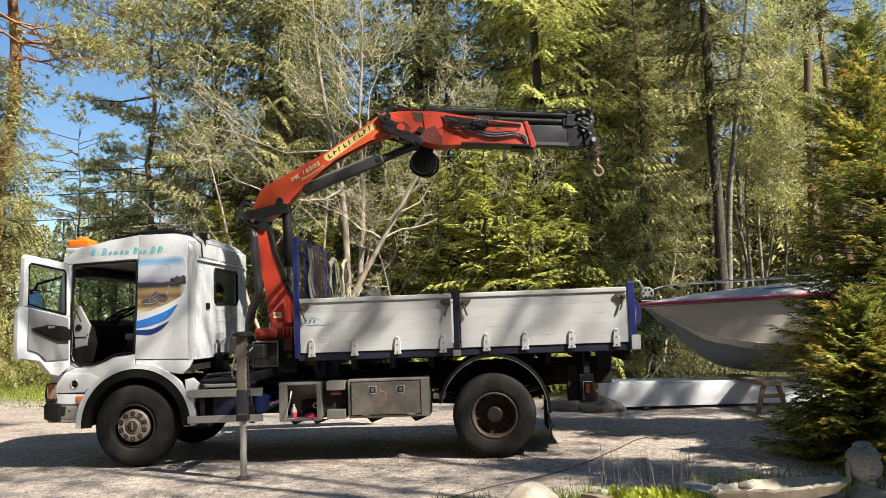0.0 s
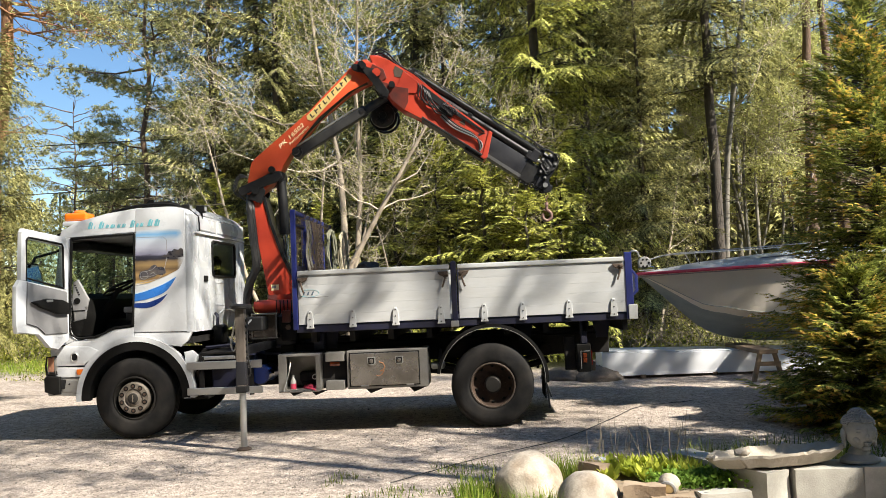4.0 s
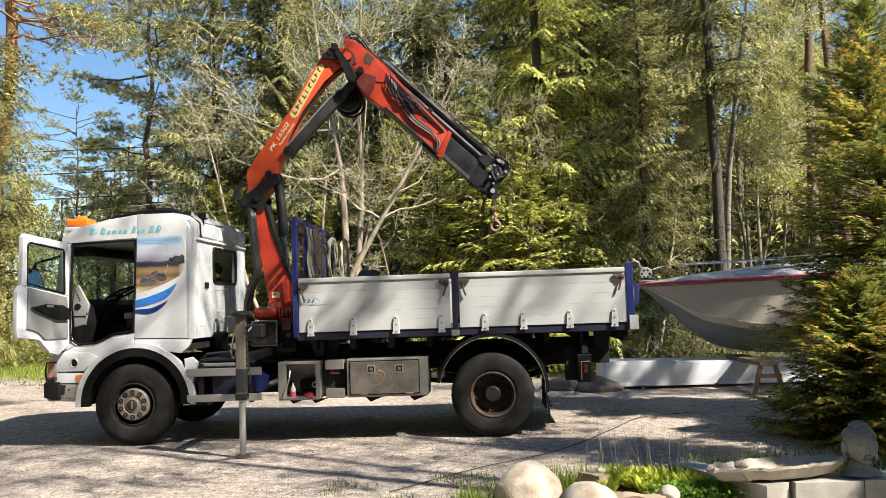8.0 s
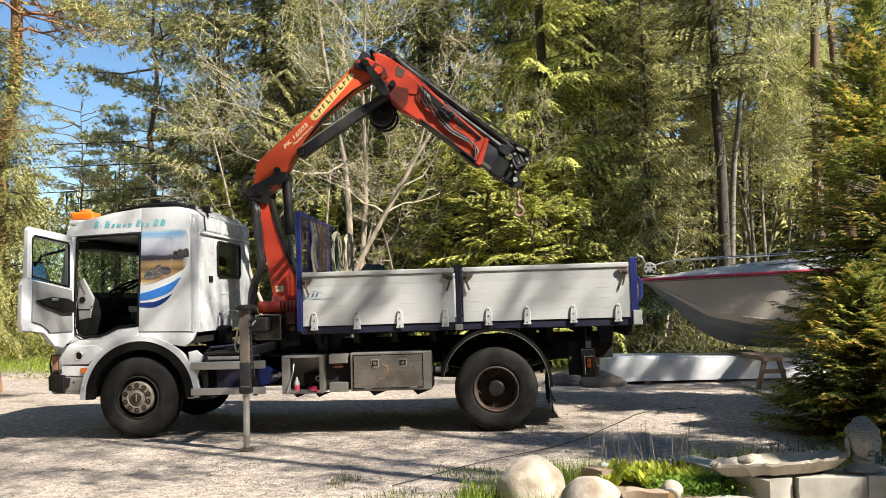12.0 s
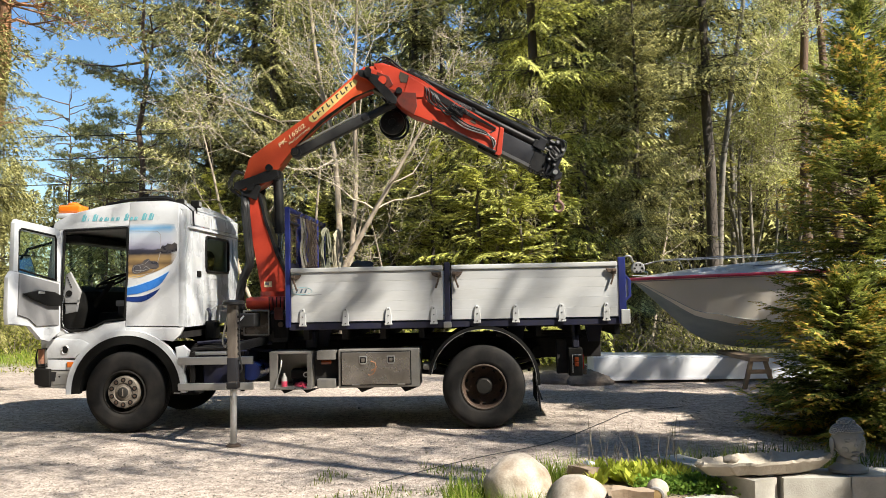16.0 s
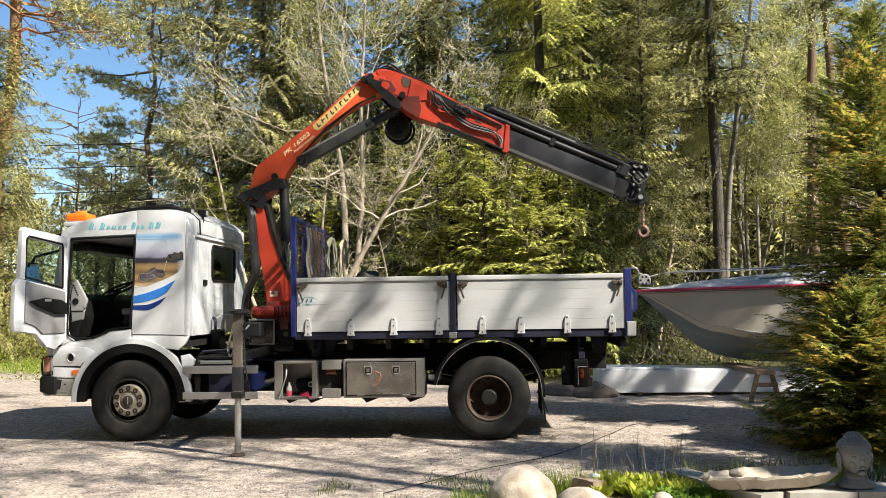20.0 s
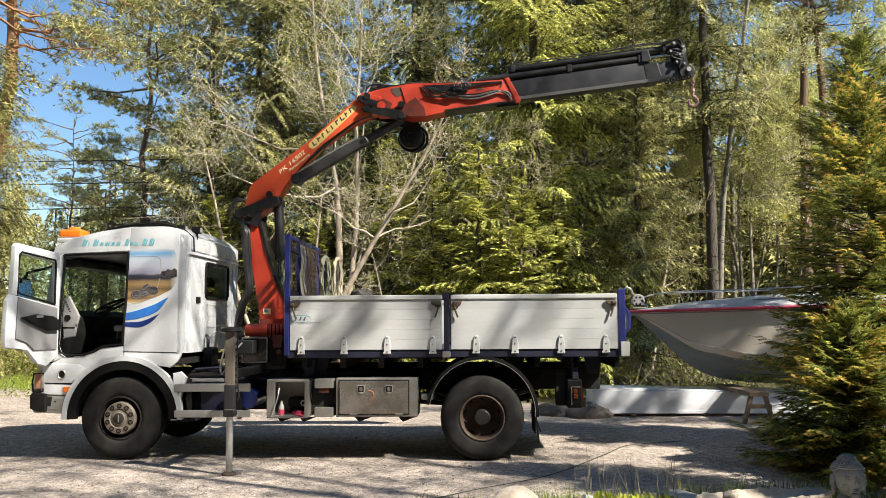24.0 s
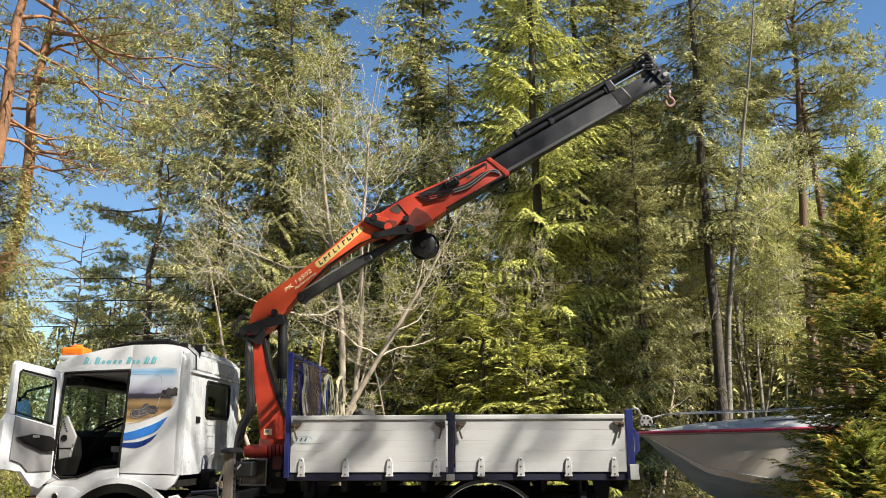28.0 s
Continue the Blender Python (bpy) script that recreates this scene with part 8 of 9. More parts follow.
    part("anchor_winch", rl, TRIM_GREY, b, "grey perforated winch drum", smooth=True)
    for k in range(6):
        t = k * math.pi / 3
        part("drum_hole", rodded((0.12 + 0.065 * math.cos(t), -0.075, 2.06 + 0.065 * math.sin(t)), (0.12 + 0.065 * math.cos(t), -0.068, 2.06 + 0.065 * math.sin(t)), 0.018, seg=8), BLACK, b)
    part("windscreen", prismed([(2.5, 2.12), (3.1, 2.5), (3.13, 2.5), (2.54, 2.12)], -0.75, 0.75), GLASS, b)
    part("cockpit_coaming", boxed(2.9, 5.4, -0.86, 0.86, 1.95, 2.1, 0.04, 2), DECK_WHITE, b)
    part("transom", boxed(5.54, 5.6, -0.98, 0.98, 0.75, 1.98, 0.02), HULL_WHITE, b)
    return b


boat()


def trestle(x, y, turn):
    t = thing("trestle", pose(x, y, ground_z(x, y), 0, 0, turn), "weathered timber trestle under the boat", "trestle", "boat trestles")
    part("beam", boxed(-0.16, 0.16, -0.98, 0.98, 0.46, 0.53, 0.008), WOOD_OLD, t)
    for sy in (-0.9, 0.9):
        for sx in (-1, 1):
            bm = bmesh.new()
            box(bm, -0.03, 0.03, -0.045, 0.045, 0, 0.53)
            for v in bm.verts:
                v.co.x += sx * (0.10 + 0.14 * (1 - v.co.z / 0.53))
                v.co.y += sy
            part("leg", bm, WOOD_OLD, t)
        part("brace", boxed(-0.20, 0.20, sy - 0.06, sy - 0.046, 0.26, 0.33), WOOD_OLD, t)
    return t


trestle(9.2, 4.72, 0)
trestle(12.2, 5.3, 0)


def white_panel():
    p = thing("white_panel_stack", pose(0, 0, 0), "long white sheet-wrapped panels lying on the ground", "panels")
    z = 0.05
    part("panel", prismed([(6.62, z + 0.12), (6.86, z), (10.6, z - 0.01), (10.6, z + 0.34), (6.62, z + 0.42)], 5.0, 5.9, 0.015), TARP, p, smooth=True)
    part("panel_edge", prismed([(6.86, z - 0.004), (10.6, z - 0.014), (10.6, z + 0.03), (6.83, z + 0.045)], 4.985, 4.998), TARP, p)
    part("panel", prismed([(6.64, z + 0.425), (10.5, z + 0.345), (10.5, z + 0.37), (6.66, z + 0.455)], 5.05, 5.85, 0.006), TARP, p)
    for x in (7.3, 8.6, 9.9):
        part("bearer", boxed(x, x + 0.09, 4.98, 5.92, 0.0, 0.055), WOOD_OLD, p)
    return p


white_panel()
rng = random.Random(3)


def lump(name, x, y, z, sx, sy, sz, mat, label, category, seed=0, rough=0.12, group="", sub=3, flat=0.0):
    bm = bmesh.new()
    bmesh.ops.create_icosphere(bm, subdivisions=sub, radius=1)
    for v in bm.verts:
        d = 1 + rough * noise.noise(v.co * 1.6 + Vector((seed * 3.1, 0, 0))) + rough * 0.4 * noise.noise(v.co * 4.3 + Vector((0, seed * 1.7, 0)))
        c = v.co * d
        v.co = Vector((c.x * sx, c.y * sy, max(c.z, -0.7) * sz))
    ob = part(name, bm, mat, None, smooth=True)
    ob.matrix_basis = pose(x, y, z, 0, 0, seed * 40)
    return tagged(ob, label, category, group)


# bits behind the yard: earth heap, stones, a bucket
for i, (x, y, s) in enumerate(((6.55, 5.2, 0.42), (5.95, 5.45, 0.36))):
    lump("soil_mound", x, y, 0.0, s * 1.45, s * 1.1, s * 0.55, HEAP, "low heap of dark gravel and earth", "heap", i + 2, 0.14, sub=4)
for i in range(9):
    x, s = 6.9 + 0.55 * i + rng.uniform(-0.2, 0.2), rng.uniform(0.09, 0.22)
    lump("field_stone", x, 6.9 + rng.uniform(-0.4, 0.6), s * 0.5, s * 1.3, s, s * 0.9, ROCK, "grey field stone in the grass behind the panels", "stone", i, 0.3, "field stones", 2)
bk = thing("bucket", pose(7.05, 6.3, ground_z(7.05, 6.3)), "rusty red bucket on the ground", "bucket")
part("body", lathe(bmesh.new(), [(0.0, 0.0), (0.12, 0.0), (0.16, 0.30), (0.165, 0.30), (0.15, 0.29), (0.115, 0.02), (0.0, 0.02)], 20), RUST, bk, smooth=True).matrix_basis = pose(0, 0, 0, 90)

# ---- things hung on the headboard and lying in the bed ----
def coil(y, z, ry, rz, turns, mat, label, seed, x=2.22):
    r = random.Random(seed)
    c = thing("rope_coil", pose(x, y, z), label, "rope", "ropes on the headboard")
    for i in range(turns):
        a, b = ry * r.uniform(0.75, 1.1), rz * r.uniform(0.8, 1.08)
        o = r.uniform(-0.035, 0.035)
        pts = [(r.uniform(-0.02, 0.02) + 0.03 * math.sin(t), o + a * math.sin(t), -b + b * math.cos(t) + 0.02 * r.uniform(-1, 1)) for t in (2 * math.pi * k / 18 for k in range(19))]
        part("rope_turn", tube(bmesh.new(), pts, 0.012, 5), mat, c, smooth=True)
    part("rope_tail", tube(bmesh.new(), curve([(0.02, 0.05, 0), (0.03, ry * 0.9, -rz * 0.5), (0.02, ry * 1.1, -rz * 1.6), (0.03, ry * 0.8, -rz * 2.2)]), 0.012, 5), mat, c, smooth=True)
    return c


coil(1.75, 2.68, 0.17, 0.36, 14, ROPE_GREEN, "thick grey-green rope coiled on a peg", 1, 2.30)
coil(2.08, 2.68, 0.17, 0.36, 12, ROPE, "pale hose coiled on a peg", 2, 2.42)
for i, (y, w, zl, m, lab) in enumerate(((0.30, 0.05, 2.05, STRAP, "faded grey webbing strap hanging from the rack"), (0.42, 0.03, 2.1, STRAP, "narrow grey strap hanging from the rack"), (0.58, 0.045, 2.15, STRAP_RED, "faded brown webbing strap hanging from the rack"), (0.70, 0.04, 2.12, STRAP_RED, "dark brown strap hanging from the rack"))):
    s = thing("lashing_strap", pose(2.235 + 0.012 * i, y, 0), lab, "strap", "straps on the headboard")
    bm = bmesh.new()
    p = curve([(0, 0, 2.72), (0.02, 0.01, 2.5), (0.0, -0.015, 2.3), (0.03, 0.01, zl)], 5)
    a = [[bm.verts.new(q + Vector((0, -w, 0))), bm.verts.new(q + Vector((0.012, w, 0)))] for q in p]
    for u, v in zip(a, a[1:]):
        bm.faces.new((u[0], u[1], v[1], v[0]))
    bmesh.ops.solidify(bm, geom=bm.faces[:], thickness=0.006)
    part("webbing", bm, m, s)
    part("ratchet", boxed(-0.02, 0.03, -w, w, zl - 0.08, zl, 0.008), RUST_BROWN, s)
for i, y in enumerate((0.86, 0.98, 1.10, 1.24, 1.34)):
    c = thing("hanging_chain", pose(2.24, y, 0), "brown rusty chain hanging from the rack", "chain", "chains on the headboard")
    for k in range(15):
        l_ = part("chain_link", lathe(bmesh.new(), [(0.017, -0.006), (0.024, 0.0), (0.017, 0.006), (0.011, 0.0)], 8, close=True), CHAIN, c) if k == 0 and i == 0 else share("chain_link", LINK, c, pose(0, 0, 2.70 - 0.042 * k, 0, 0, 90 * (k % 2)))
        if k == 0 and i == 0:
            LINK = l_
            l_.matrix_basis = pose(0, 0, 2.70)
lump("cloth_roll", 2.75, 2.3, 2.06, 0.24, 0.16, 0.16, CANVAS, "dark bundle of cloth lying in the load bed", "bundle", 4, 0.35)
lump("cloth_roll", 3.05, 2.3, 2.02, 0.22, 0.15, 0.10, CANVAS, "dark bundle of cloth lying in the load bed", "bundle", 6, 0.35)
cr = thing("load_crate", pose(2.9, 2.2, 1.335), "dark stack of load goods under the bundles", "crate")
part("crate_body", boxed(-0.5, 0.4, -0.2, 0.2, 0.0, 0.62, 0.01), CHASSIS, cr)
# in the open locker
bt = thing("bottle", pose(2.055, 0.07, 0.53) @ Matrix.Scale(0.86, 4), "clear bottle with a red label in the open locker", "bottle")
part("bottle_body", lathe(bmesh.new(), [(0.0, 0.0), (0.04, 0.0), (0.043, 0.02), (0.043, 0.15), (0.016, 0.2), (0.016, 0.23), (0.0, 0.23)], 18), BOTTLE, bt, smooth=True).matrix_basis = pose(0, 0, 0, 90)
part("bottle_label", lathe(bmesh.new(), [(0.0435, 0.03), (0.0445, 0.032), (0.0445, 0.11), (0.0435, 0.112)], 18), HULL_RED, bt, "red label").matrix_basis = pose(0, 0, 0, 90)
lump("red_rag", 2.26, 0.12, 0.56, 0.16, 0.08, 0.05, HULL_RED, "crumpled red cloth in the open locker", "rag", 3, 0.5)
cn = thing("canister", pose(2.24, 0.25, 0.53), "dark canister lying in the open locker", "canister")
part("canister_body", boxed(-0.13, 0.11, -0.07, 0.09, 0.10, 0.235, 0.04, 3), CHASSIS, cn, smooth=True)
part("canister_cap", rodded((0.075, -0.095, 0.165), (0.075, -0.066, 0.165), 0.036, seg=18), ALU, cn, smooth=True)
part("cap_ring", rodded((0.075, -0.105, 0.165), (0.075, -0.096, 0.165), 0.022, seg=16), CHASSIS, cn)
part("canister_rest", boxed(-0.1, 0.1, -0.06, 0.06, 0.0, 0.099), CHASSIS, cn)

# ---- stone border, plants and statue ----
lump("boulder", 4.80, -3.95, 0.16, 0.275, 0.25, 0.278, ROCK, "large round pale boulder at the border", "boulder", 1, 0.07, "border boulders", 4)
lump("boulder", 5.19, -4.42, 0.12, 0.257, 0.24, 0.262, ROCK, "round pale boulder with brown stains", "boulder", 2, 0.07, "border boulders", 4)
WT = 0.37


def slab(name, x0, x1, y0, y1, z0, z1, mat, label, category, seed, turn=0.0, jag=0.01, group=""):
    bm = bmesh.new()
    nx, ny = max(2, int((x1 - x0) / 0.06)), max(2, int((y1 - y0) / 0.06))
    bmesh.ops.create_cube(bm, size=1)
    bmesh.ops.subdivide_edges(bm, edges=bm.edges[:], cuts=7, use_grid_fill=True)
    for v in bm.verts:
        c = v.co.copy()
        v.co = Vector((c.x * (x1 - x0), c.y * (y1 - y0), c.z * (z1 - z0)))
        k = Vector((v.co.x * 6 + seed, v.co.y * 6, v.co.z * 6))
        v.co += jag * Vector((noise.noise(k), noise.noise(k + Vector((9, 0, 0))), noise.noise(k + Vector((0, 9, 0)))))
    ob = part(name, bm, mat, None, smooth=True)
    ob.matrix_basis = pose((x0 + x1) / 2, (y0 + y1) / 2, (z0 + z1) / 2, 0, 0, turn)
    return tagged(ob, label, category, group)


slab("border_block", 6.60, 7.06, -4.53, -4.22, 0.0, WT - 0.005, CONCRETE, "pale concrete border block", "block", 2, 0, 0.008, "border blocks")
slab("border_block", 7.07, 7.56, -4.52, -4.22, 0.0, WT - 0.003, CONCRETE, "pale concrete border block under the statue", "block", 3, 0, 0.008, "border blocks")
slab("border_block", 7.57, 8.05, -4.52, -4.22, 0.0, WT, CONCRETE, "pale concrete border block", "block", 4, 0, 0.008, "border blocks")
slab("border_block", 5.743, 6.743, -4.205, -3.995, 0.0, WT - 0.01, CONCRETE, "long pale concrete border beam", "block", 5, -62, 0.008, "border blocks")
slab("edging_stone", 5.42, 5.72, -4.58, -4.46, 0.0, 0.30, BROWN_STONE, "brown rough edging stone", "stone", 6, -14, 0.03, "edging stones")
slab("edging_stone", 5.60, 5.95, -4.66, -4.54, 0.0, 0.235, BROWN_STONE, "brown rough edging stone", "stone", 7, 4, 0.03, "edging stones")
slab("edging_stone", 5.92, 6.24, -4.66, -4.54, 0.0, 0.255, CONCRETE, "flat pale edging stone", "stone", 8, 3, 0.03, "edging stones")
slab("edging_stone", 5.20, 5.42, -3.98, -3.84, 0.0, 0.34, BROWN_STONE, "brown rough edging stone", "stone", 9, -50, 0.03, "edging stones")
sl = thing("soil_bed", None, "dark soil filling the border", "soil", kind="structure")
part("soil", prismed([(5.3, 0.0), (6.02, 0.0), (6.02, 0.24), (5.3, 0.22)], -4.5, -3.7, 0.02), BROWN_STONE, sl)
# round garden lamp among the stones
gl = thing("ground_lamp", pose(5.74, -4.50, 0.285, 18, 0, -22), "small round grey garden lamp on the stones", "lamp")
part("lamp_body", lathe(bmesh.new(), [(0.0, -0.055), (0.05, -0.05), (0.072, -0.02), (0.075, 0.03), (0.05, 0.07), (0.0, 0.08)], 24), SHELL, gl, smooth=True)
part("lamp_glass", lathe(bmesh.new(), [(0.0, -0.066), (0.034, -0.064), (0.038, -0.056), (0.0, -0.054)], 20), CREAM, gl, "cloudy cream lamp glass", smooth=True)
part("lamp_ring", lathe(bmesh.new(), [(0.038, -0.054), (0.044, -0.066), (0.056, -0.06), (0.058, -0.048)], 22, close=True), TRIM_GREY, gl, smooth=True)
# stone dish with a torn rim
ds = bmesh.new()
rings = []
for j, (rr, zz) in enumerate(((0.02, 0.03), (0.55, 0.035), (0.86, 0.06), (1.0, 0.085), (1.04, 0.07), (0.86, 0.015), (0.6, 0.0), (0.02, 0.0))):
    rings.append([])
    for k in range(64):
        t = 2 * math.pi * k / 64
        w = 1 + (0.10 * noise.noise((3 * math.cos(t), 3 * math.sin(t), 2)) + 0.035 * math.sin(23 * t)) * min(rr, 1)
        z = zz + (0.018 * noise.noise((8 * math.cos(t), 8 * math.sin(t), 5)) + 0.012 * noise.noise((20 * math.cos(t), 20 * math.sin(t), 1))) * (rr > 0.7) + 0.02 * math.cos(t) * (rr > 0.7)
        rings[-1].append(ds.verts.new((0.44 * rr * w * math.cos(t), 0.17 * rr * w * math.sin(t), z)))
for a, b in zip(rings, rings[1:]):
    for k in range(64):
        ds.faces.new((a[k], a[(k + 1) % 64], b[(k + 1) % 64], b[k]))
ds.faces.new(rings[0][::-1])
ds.faces.new(rings[-1])
dish = part("stone_dish", ds, SHELL, None, smooth=True)
dish.matrix_basis = pose(6.52, -4.36, WT + 0.004, 0, 0, 2) @ Matrix.Diagonal((1.06, 1.0, 1.2, 1))
tagged(dish, "wide shallow stone dish with a ragged rim, on the border", "dish")
lump("pebble", 6.28, -4.40, WT + 0.10, 0.06, 0.045, 0.035, ROCK, "pale stone lying on the dish rim", "stone", 5, 0.25, sub=2)
lump("white_stone", 5.36, -3.80, 0.30, 0.05, 0.045, 0.07, TARP, "jagged white stone in the border", "stone", 8, 0.5, sub=2)
lump("white_stone", 5.78, -3.62, 0.32, 0.04, 0.04, 0.045, CONCRETE, "small grey stone in the border", "stone", 9, 0.4, sub=2)


def statue():
    """A serene head of cast stone as one plain mesh: face, ears, bun of curls, plinth."""
    bm = bmesh.new()

    def ball(c, r, rot=None, sub=3):
        res = bmesh.ops.create_icosphere(bm, subdivisions=sub, radius=1)
        for v in res["verts"]:
            p = Vector((v.co.x * r[0], v.co.y * r[1], v.co.z * r[2]))
            v.co = (rot @ p if rot else p) + Vector(c)
        return res["verts"]

    for v in ball((0, 0, 0.21), (0.088, 0.10, 0.125), sub=4):   # skull and face, narrowing to the chin
        if v.co.z < 0.21:
            k = 1 - 0.28 * ((0.21 - v.co.z) / 0.125)
            v.co.x *= k
    ball((0, 0.015, 0.05), (0.062, 0.068, 0.07))
    for y in (-1,):
        ball((0, -0.097, 0.192), (0.014, 0.014, 0.022), sub=2)
        ball((0, -0.094, 0.222), (0.009, 0.012, 0.03), sub=2)
        ball((0, -0.090, 0.150), (0.024, 0.012, 0.007), sub=2)
        ball((0, -0.086, 0.139), (0.019, 0.012, 0.008), sub=2)
        ball((0, -0.076, 0.110), (0.025, 0.018, 0.02), sub=2)
    for s in (-1, 1):
        ball((s * 0.034, -0.080, 0.220), (0.022, 0.012, 0.009), sub=3)
        ball((s * 0.034, -0.083, 0.240), (0.028, 0.008, 0.004), sub=3)
        ball((s * 0.040, -0.058, 0.172), (0.024, 0.026, 0.034), sub=3)
        ball((s * 0.092, 0.005, 0.195), (0.012, 0.028, 0.05), sub=2)
        ball((s * 0.090, 0.005, 0.135), (0.010, 0.017, 0.04), sub=2)
    for i in range(10):   # rows of curls
        ph = radians(4 + 9 * i)
        n = max(5, int(36 * math.cos(ph)))
        for k in range(n):
            t = 2 * math.pi * (k + 0.5 * (i % 2)) / n
            x, y, z = 0.085 * math.cos(ph) * math.cos(t), 0.098 * math.cos(ph) * math.sin(t), 0.262 + 0.078 * math.sin(ph)
            if y < -0.04 and z < 0.285:
                continue
            ball((x, y + 0.008, z), (0.0092, 0.0092, 0.009), sub=1)
    ball((0, 0.01, 0.335), (0.046, 0.046, 0.034), sub=2)
    for k in range(40):
        t, ph = 2.4 * k, radians(2.2 * k)
        ball((0.047 * math.cos(ph) * math.cos(t), 0.01 + 0.047 * math.cos(ph) * math.sin(t), 0.335 + 0.035 * math.sin(ph)), (0.0092, 0.0092, 0.009), sub=1)
    rings = []
    for z, rx, ry in ((0.0, 0.115, 0.085), (0.022, 0.115, 0.085), (0.035, 0.095, 0.075), (0.06, 0.065, 0.062)):
        rings.append([bm.verts.new((rx * math.cos(t), 0.01 + ry * math.sin(t), z)) for t in (2 * math.pi * k / 24 for k in range(24))])
    for a, b in zip(rings, rings[1:]):
        for k in range(24):
            bm.faces.new((a[k], a[(k + 1) % 24], b[(k + 1) % 24], b[k]))
    bm.faces.new(rings[0][::-1])
    ob = part("garden_statue", bm, STATUE, None, smooth=True)
    ob.matrix_basis = pose(7.11, -4.38, WT + 0.004, 0, 0, 2) @ Matrix.Diagonal((1.2, 1.2, 1.0, 1))
    return tagged(ob, "grey cast-stone head statue with curled hair on the border", "statue")


statue()


def bed_plants():
    rng = np.random.default_rng(15)
    B, A, W = [], [], []
    for _ in range(70):   # lime rosettes
        c = np.array([rng.uniform(5.35, 6.05), rng.uniform(-4.2, -3.75), 0.24])
        for k in range(16):
            t = rng.uniform(0, 2 * math.pi)
            B.append(c + np.array([math.cos(t), math.sin(t), 0]) * 0.01)
            A.append(np.array([math.cos(t) * 0.7, math.sin(t) * 0.7, rng.uniform(0.4, 1.1)]) * rng.uniform(0.08, 0.15))
    A = np.array(A)
    v, f = diamonds(np.array(B), A, unit(np.cross(A, [0, 0, 1.0])) * 0.027)
    tagged(new("lime_plants", mesh_from("lime_plants", v, f, LEAF_LIME)), "lime green rosettes filling the border", "plants", kind="stuff")
    n = 4200
    x, y = rng.normal(5.98, 0.14, n), rng.normal(-4.25, 0.10, n)
    base = np.stack([x, y, 0.20 + rng.uniform(0, 0.12, n)], -1)
    v, f = sprays(rng, base, np.stack([rng.normal(0, 1, n), rng.normal(0, 1, n), rng.uniform(0, 1, n)], -1), 0.035, 0.011)
    tagged(new("ground_cover", mesh_from("ground_cover", v, f, LEAF_MAT)), "fresh green ground cover in the border", "plants", kind="stuff")
    segs = []
    for _ in range(34):
        p = np.array([rng.uniform(5.2, 6.1), rng.uniform(-4.0, -3.5), 0.2])
        grow(rng, p, np.array([rng.normal(0, 0.15), 0, 1.0]), rng.uniform(0.25, 0.5), 0.004, 0, segs, [], 0.1, 0.08)
    tagged(new("dry_stalks", limbs_mesh("dry_stalks", segs, TWIG, 3)), "thin dry stalks rising from the border", "stalks", kind="stuff")


bed_plants()

# ---- overhead lines and ground hose ----
for i, (z0, z1) in enumerate(((7.9, 7.4), (7.1, 6.6), (6.2, 5.8), (4.45, 4.3))):
    w = tube(bmesh.new(), curve([(-40, 24 + i, z0 + 0.5), (-12, 20 + i * 0.4, z0), (2, 19, z1 + 0.2)], 6), 0.018, 4)
    tagged(part("overhead_line", w, HOSE, None), "thin black overhead line among the trees", "cable", "overhead lines")
hs = tube(bmesh.new(), curve([(3.6, -2.9, 0.006), (4.4, -1.9, 0.006), (5.3, -1.0, 0.006), (6.1, 0.4, 0.006), (6.6, 1.3, 0.006), (7.4, 1.7, 0.006)]), 0.005, 6)
tagged(part("ground_hose", hs, HOSE, None), "thin black hose lying across the gravel", "hose")
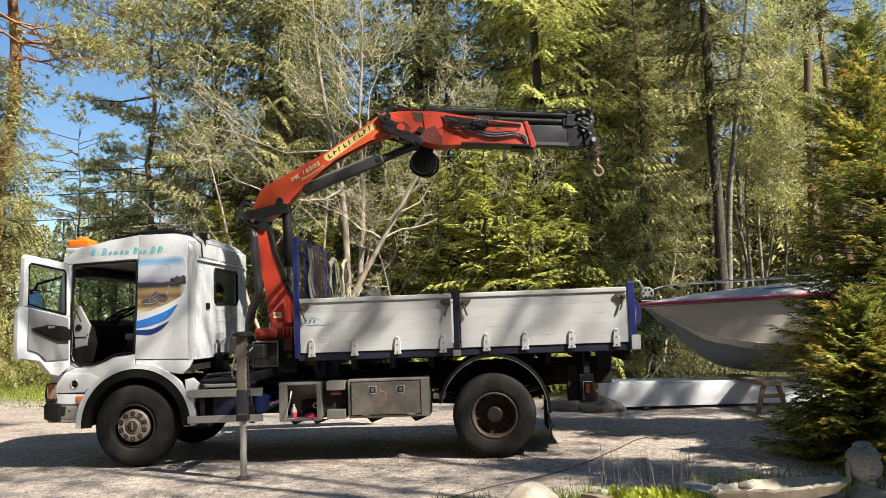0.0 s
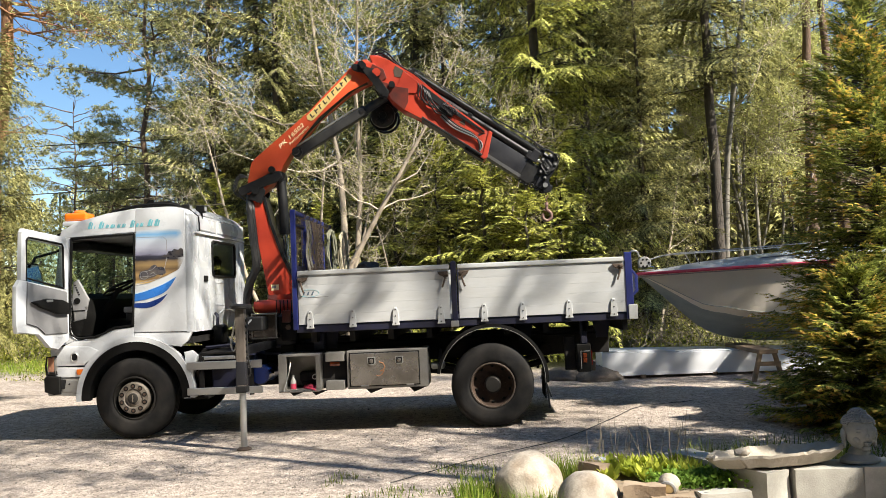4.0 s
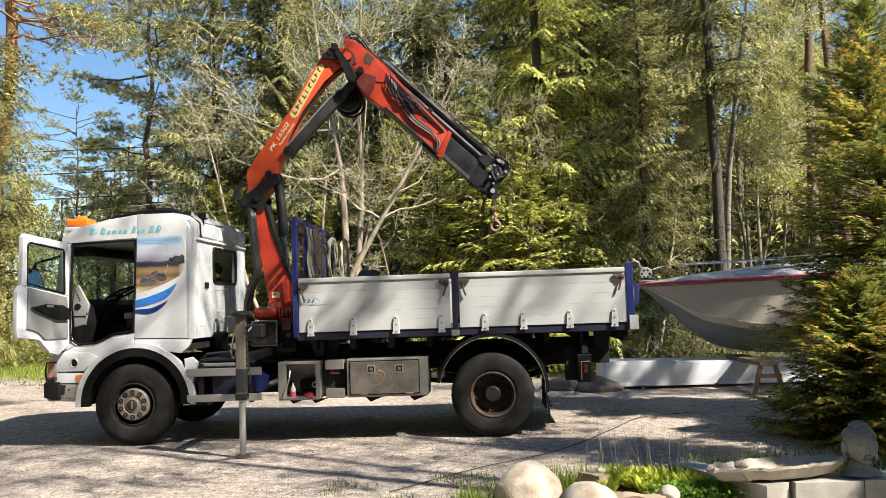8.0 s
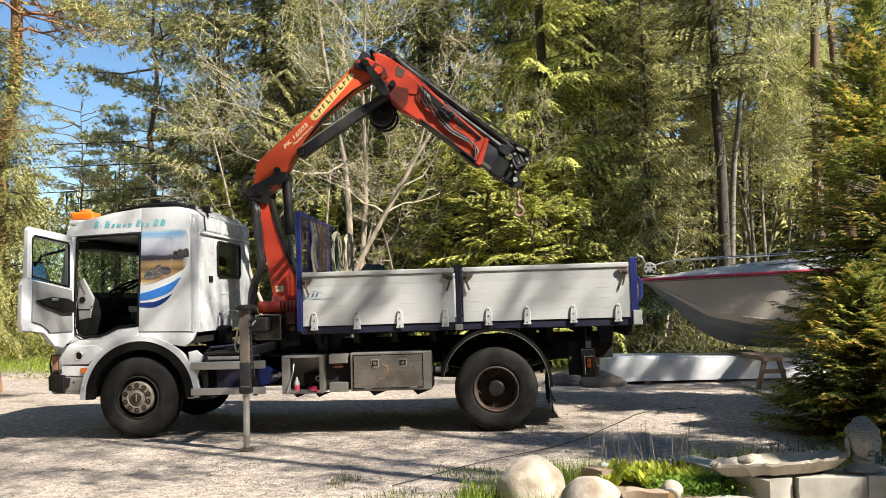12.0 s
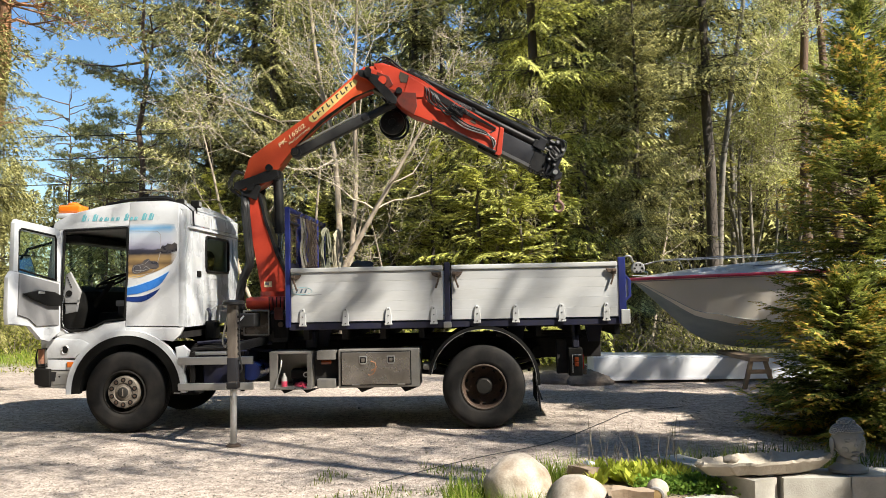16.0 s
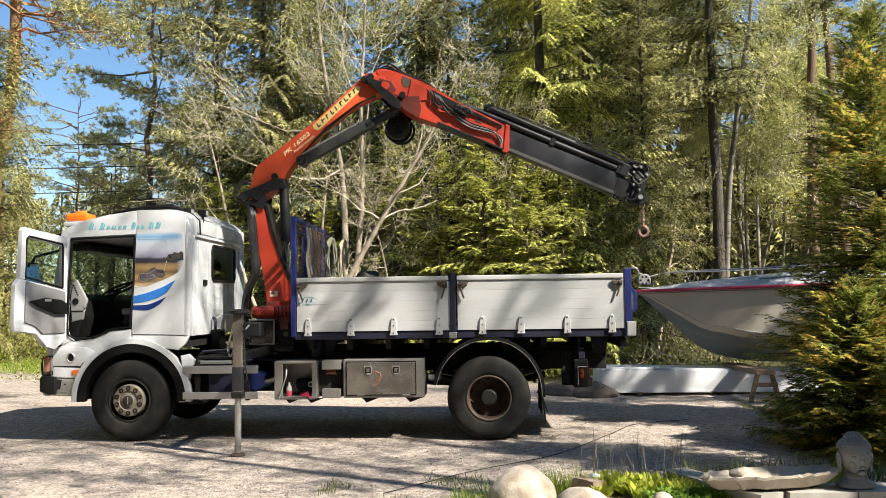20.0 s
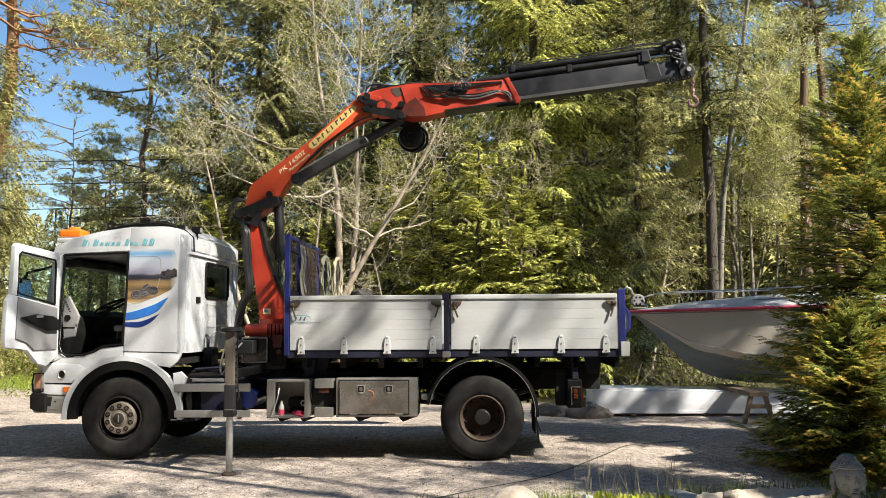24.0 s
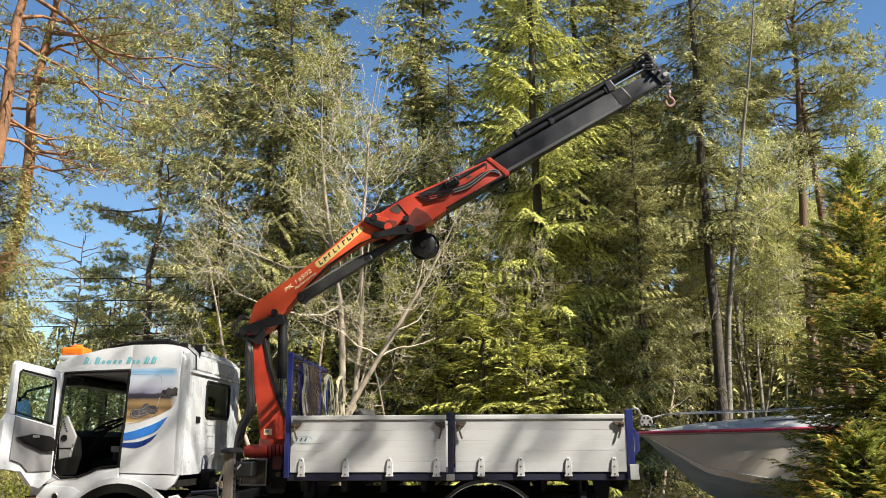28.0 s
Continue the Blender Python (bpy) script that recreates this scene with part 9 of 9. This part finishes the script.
# seconds, slew, main boom, outer boom (degrees), extension (metres)
CRANE_ROWS = [
    (0, 6.78, 31.66, -3.24, -0.000),
    (0.5, 6.00, 33.30, -7.78, -0.022),
    (1, 5.26, 34.84, -11.97, -0.036),
    (1.5, 4.62, 36.42, -15.96, -0.038),
    (2, 4.08, 37.86, -19.83, -0.031),
    (2.5, 3.63, 39.12, -23.67, -0.009),
    (3, 3.25, 40.24, -27.94, 0.025),
    (3.5, 2.93, 40.99, -32.61, 0.043),
    (5.5, 3.36, 48.87, -36.60, 0.034),
    (6, 3.39, 51.33, -35.33, 0.025),
    (6.5, 3.43, 53.62, -34.57, 0.017),
    (7, 3.48, 55.47, -35.46, 0.016),
    (7.5, 3.52, 56.45, -38.90, 0.013),
    (8, 3.53, 56.42, -43.62, -0.001),
    (8.5, 3.50, 55.90, -44.98, -0.045),
    (9, 3.43, 55.50, -42.36, -0.120),
    (9.5, 3.35, 54.93, -40.44, -0.196),
    (10, 3.27, 53.55, -40.80, -0.270),
    (10.5, 3.21, 51.81, -41.73, -0.343),
    (11, 3.16, 50.02, -41.03, -0.374),
    (11.5, 3.11, 47.86, -38.73, -0.354),
    (13.5, 2.98, 37.08, -40.10, -0.339),
    (14, 2.87, 37.26, -35.68, -0.332),
    (14.5, 2.76, 37.36, -31.94, -0.311),
    (15, 2.65, 37.44, -29.87, -0.252),
    (15.5, 2.54, 37.68, -28.84, -0.161),
    (16, 2.44, 38.22, -27.86, -0.057),
    (16.5, 2.37, 38.98, -26.81, 0.043),
    (17, 2.32, 39.73, -25.90, 0.153),
    (17.5, 2.32, 40.26, -25.33, 0.293),
    (18, 2.34, 40.49, -25.18, 0.446),
    (18.5, 2.37, 40.56, -25.23, 0.612),
    (19, 2.36, 40.55, -25.26, 0.787),
    (19.5, 2.30, 40.47, -24.92, 0.956),
    (20, 2.18, 40.41, -23.62, 1.105),
    (20.5, 1.99, 40.31, -20.97, 1.209),
    (21, 1.75, 40.15, -17.23, 1.275),
    (21.5, 1.48, 40.02, -13.19, 1.332),
    (23.5, 0.73, 39.84, 3.20, 1.473),
    (24, 0.54, 39.83, 7.04, 1.554),
    (24.5, 0.45, 39.57, 11.02, 1.598),
    (25, 0.55, 39.29, 15.28, 1.614),
    (25.5, 0.87, 39.26, 18.90, 1.683),
    (26, 1.38, 39.31, 21.29, 1.797),
    (26.5, 2.02, 39.29, 23.78, 1.874),
    (27, 2.71, 39.25, 26.70, 1.911),
    (27.5, 3.41, 39.39, 29.17, 1.960),
    (28, 4.11, 39.69, 30.88, 2.055),
]


def motions():
    """The crane folds, swings and reaches out; its hook hangs."""
    rows = {k: [] for k in ("column", "boom", "outer", "ext", "tip", "hook", "lb", "lr", "kb", "kr")}

    def at(t, key, r, z, angle, slew):
        s = radians(slew)
        rows[key].append((t, pose(r * math.cos(s), r * math.sin(s), z, 0, -angle, slew)))

    for t, slew, a, b, e in CRANE_ROWS:
        ca, sa, cb, sb = math.cos(radians(a)), math.sin(radians(a)), math.cos(radians(b)), math.sin(radians(b))

        def on_main(u, v):
            return PX + u * ca - v * sa, PZ + u * sa + v * ca

        er, ez = on_main(ARM, 0)

        def on_outer(u, v):
            return er + u * cb - v * sb, ez + u * sb + v * cb

        e1 = min(e, 1.13) + 0.475 * max(e - 1.13, 0)
        at(t, "column", 0, 0, 0, slew)
        at(t, "boom", PX, PZ, a, slew)
        at(t, "outer", er, ez, b, slew)
        at(t, "ext", *on_outer(e1, 0), b, slew)
        at(t, "tip", *on_outer(e, 0), b, slew)
        at(t, "hook", *on_outer(2.90 + e, -0.10), 0, slew)
        for kb, kr, p, q, long in (("lb", "lr", on_main(0.38, -0.07), (0.06, 1.86), 0.85), ("kb", "kr", on_main(0.79, 0.0), on_outer(0.27, -0.19), 1.0)):
            ang = math.degrees(math.atan2(q[1] - p[1], q[0] - p[0]))
            far = math.hypot(q[0] - p[0], q[1] - p[1])
            at(t, kb, p[0], p[1], ang, slew)
            at(t, kr, p[0] + (q[0] - p[0]) * (far - long) / far, p[1] + (q[1] - p[1]) * (far - long) / far, ang, slew)
    for ob, key in ((column, "column"), (boom, "boom"), (outer, "outer"), (ext, "ext"), (tip, "tip"), (hook, "hook"), (lift_barrel, "lb"), (lift_rod, "lr"), (knuckle_barrel, "kb"), (knuckle_rod, "kr")):
        walk(ob, rows[key])


motions()
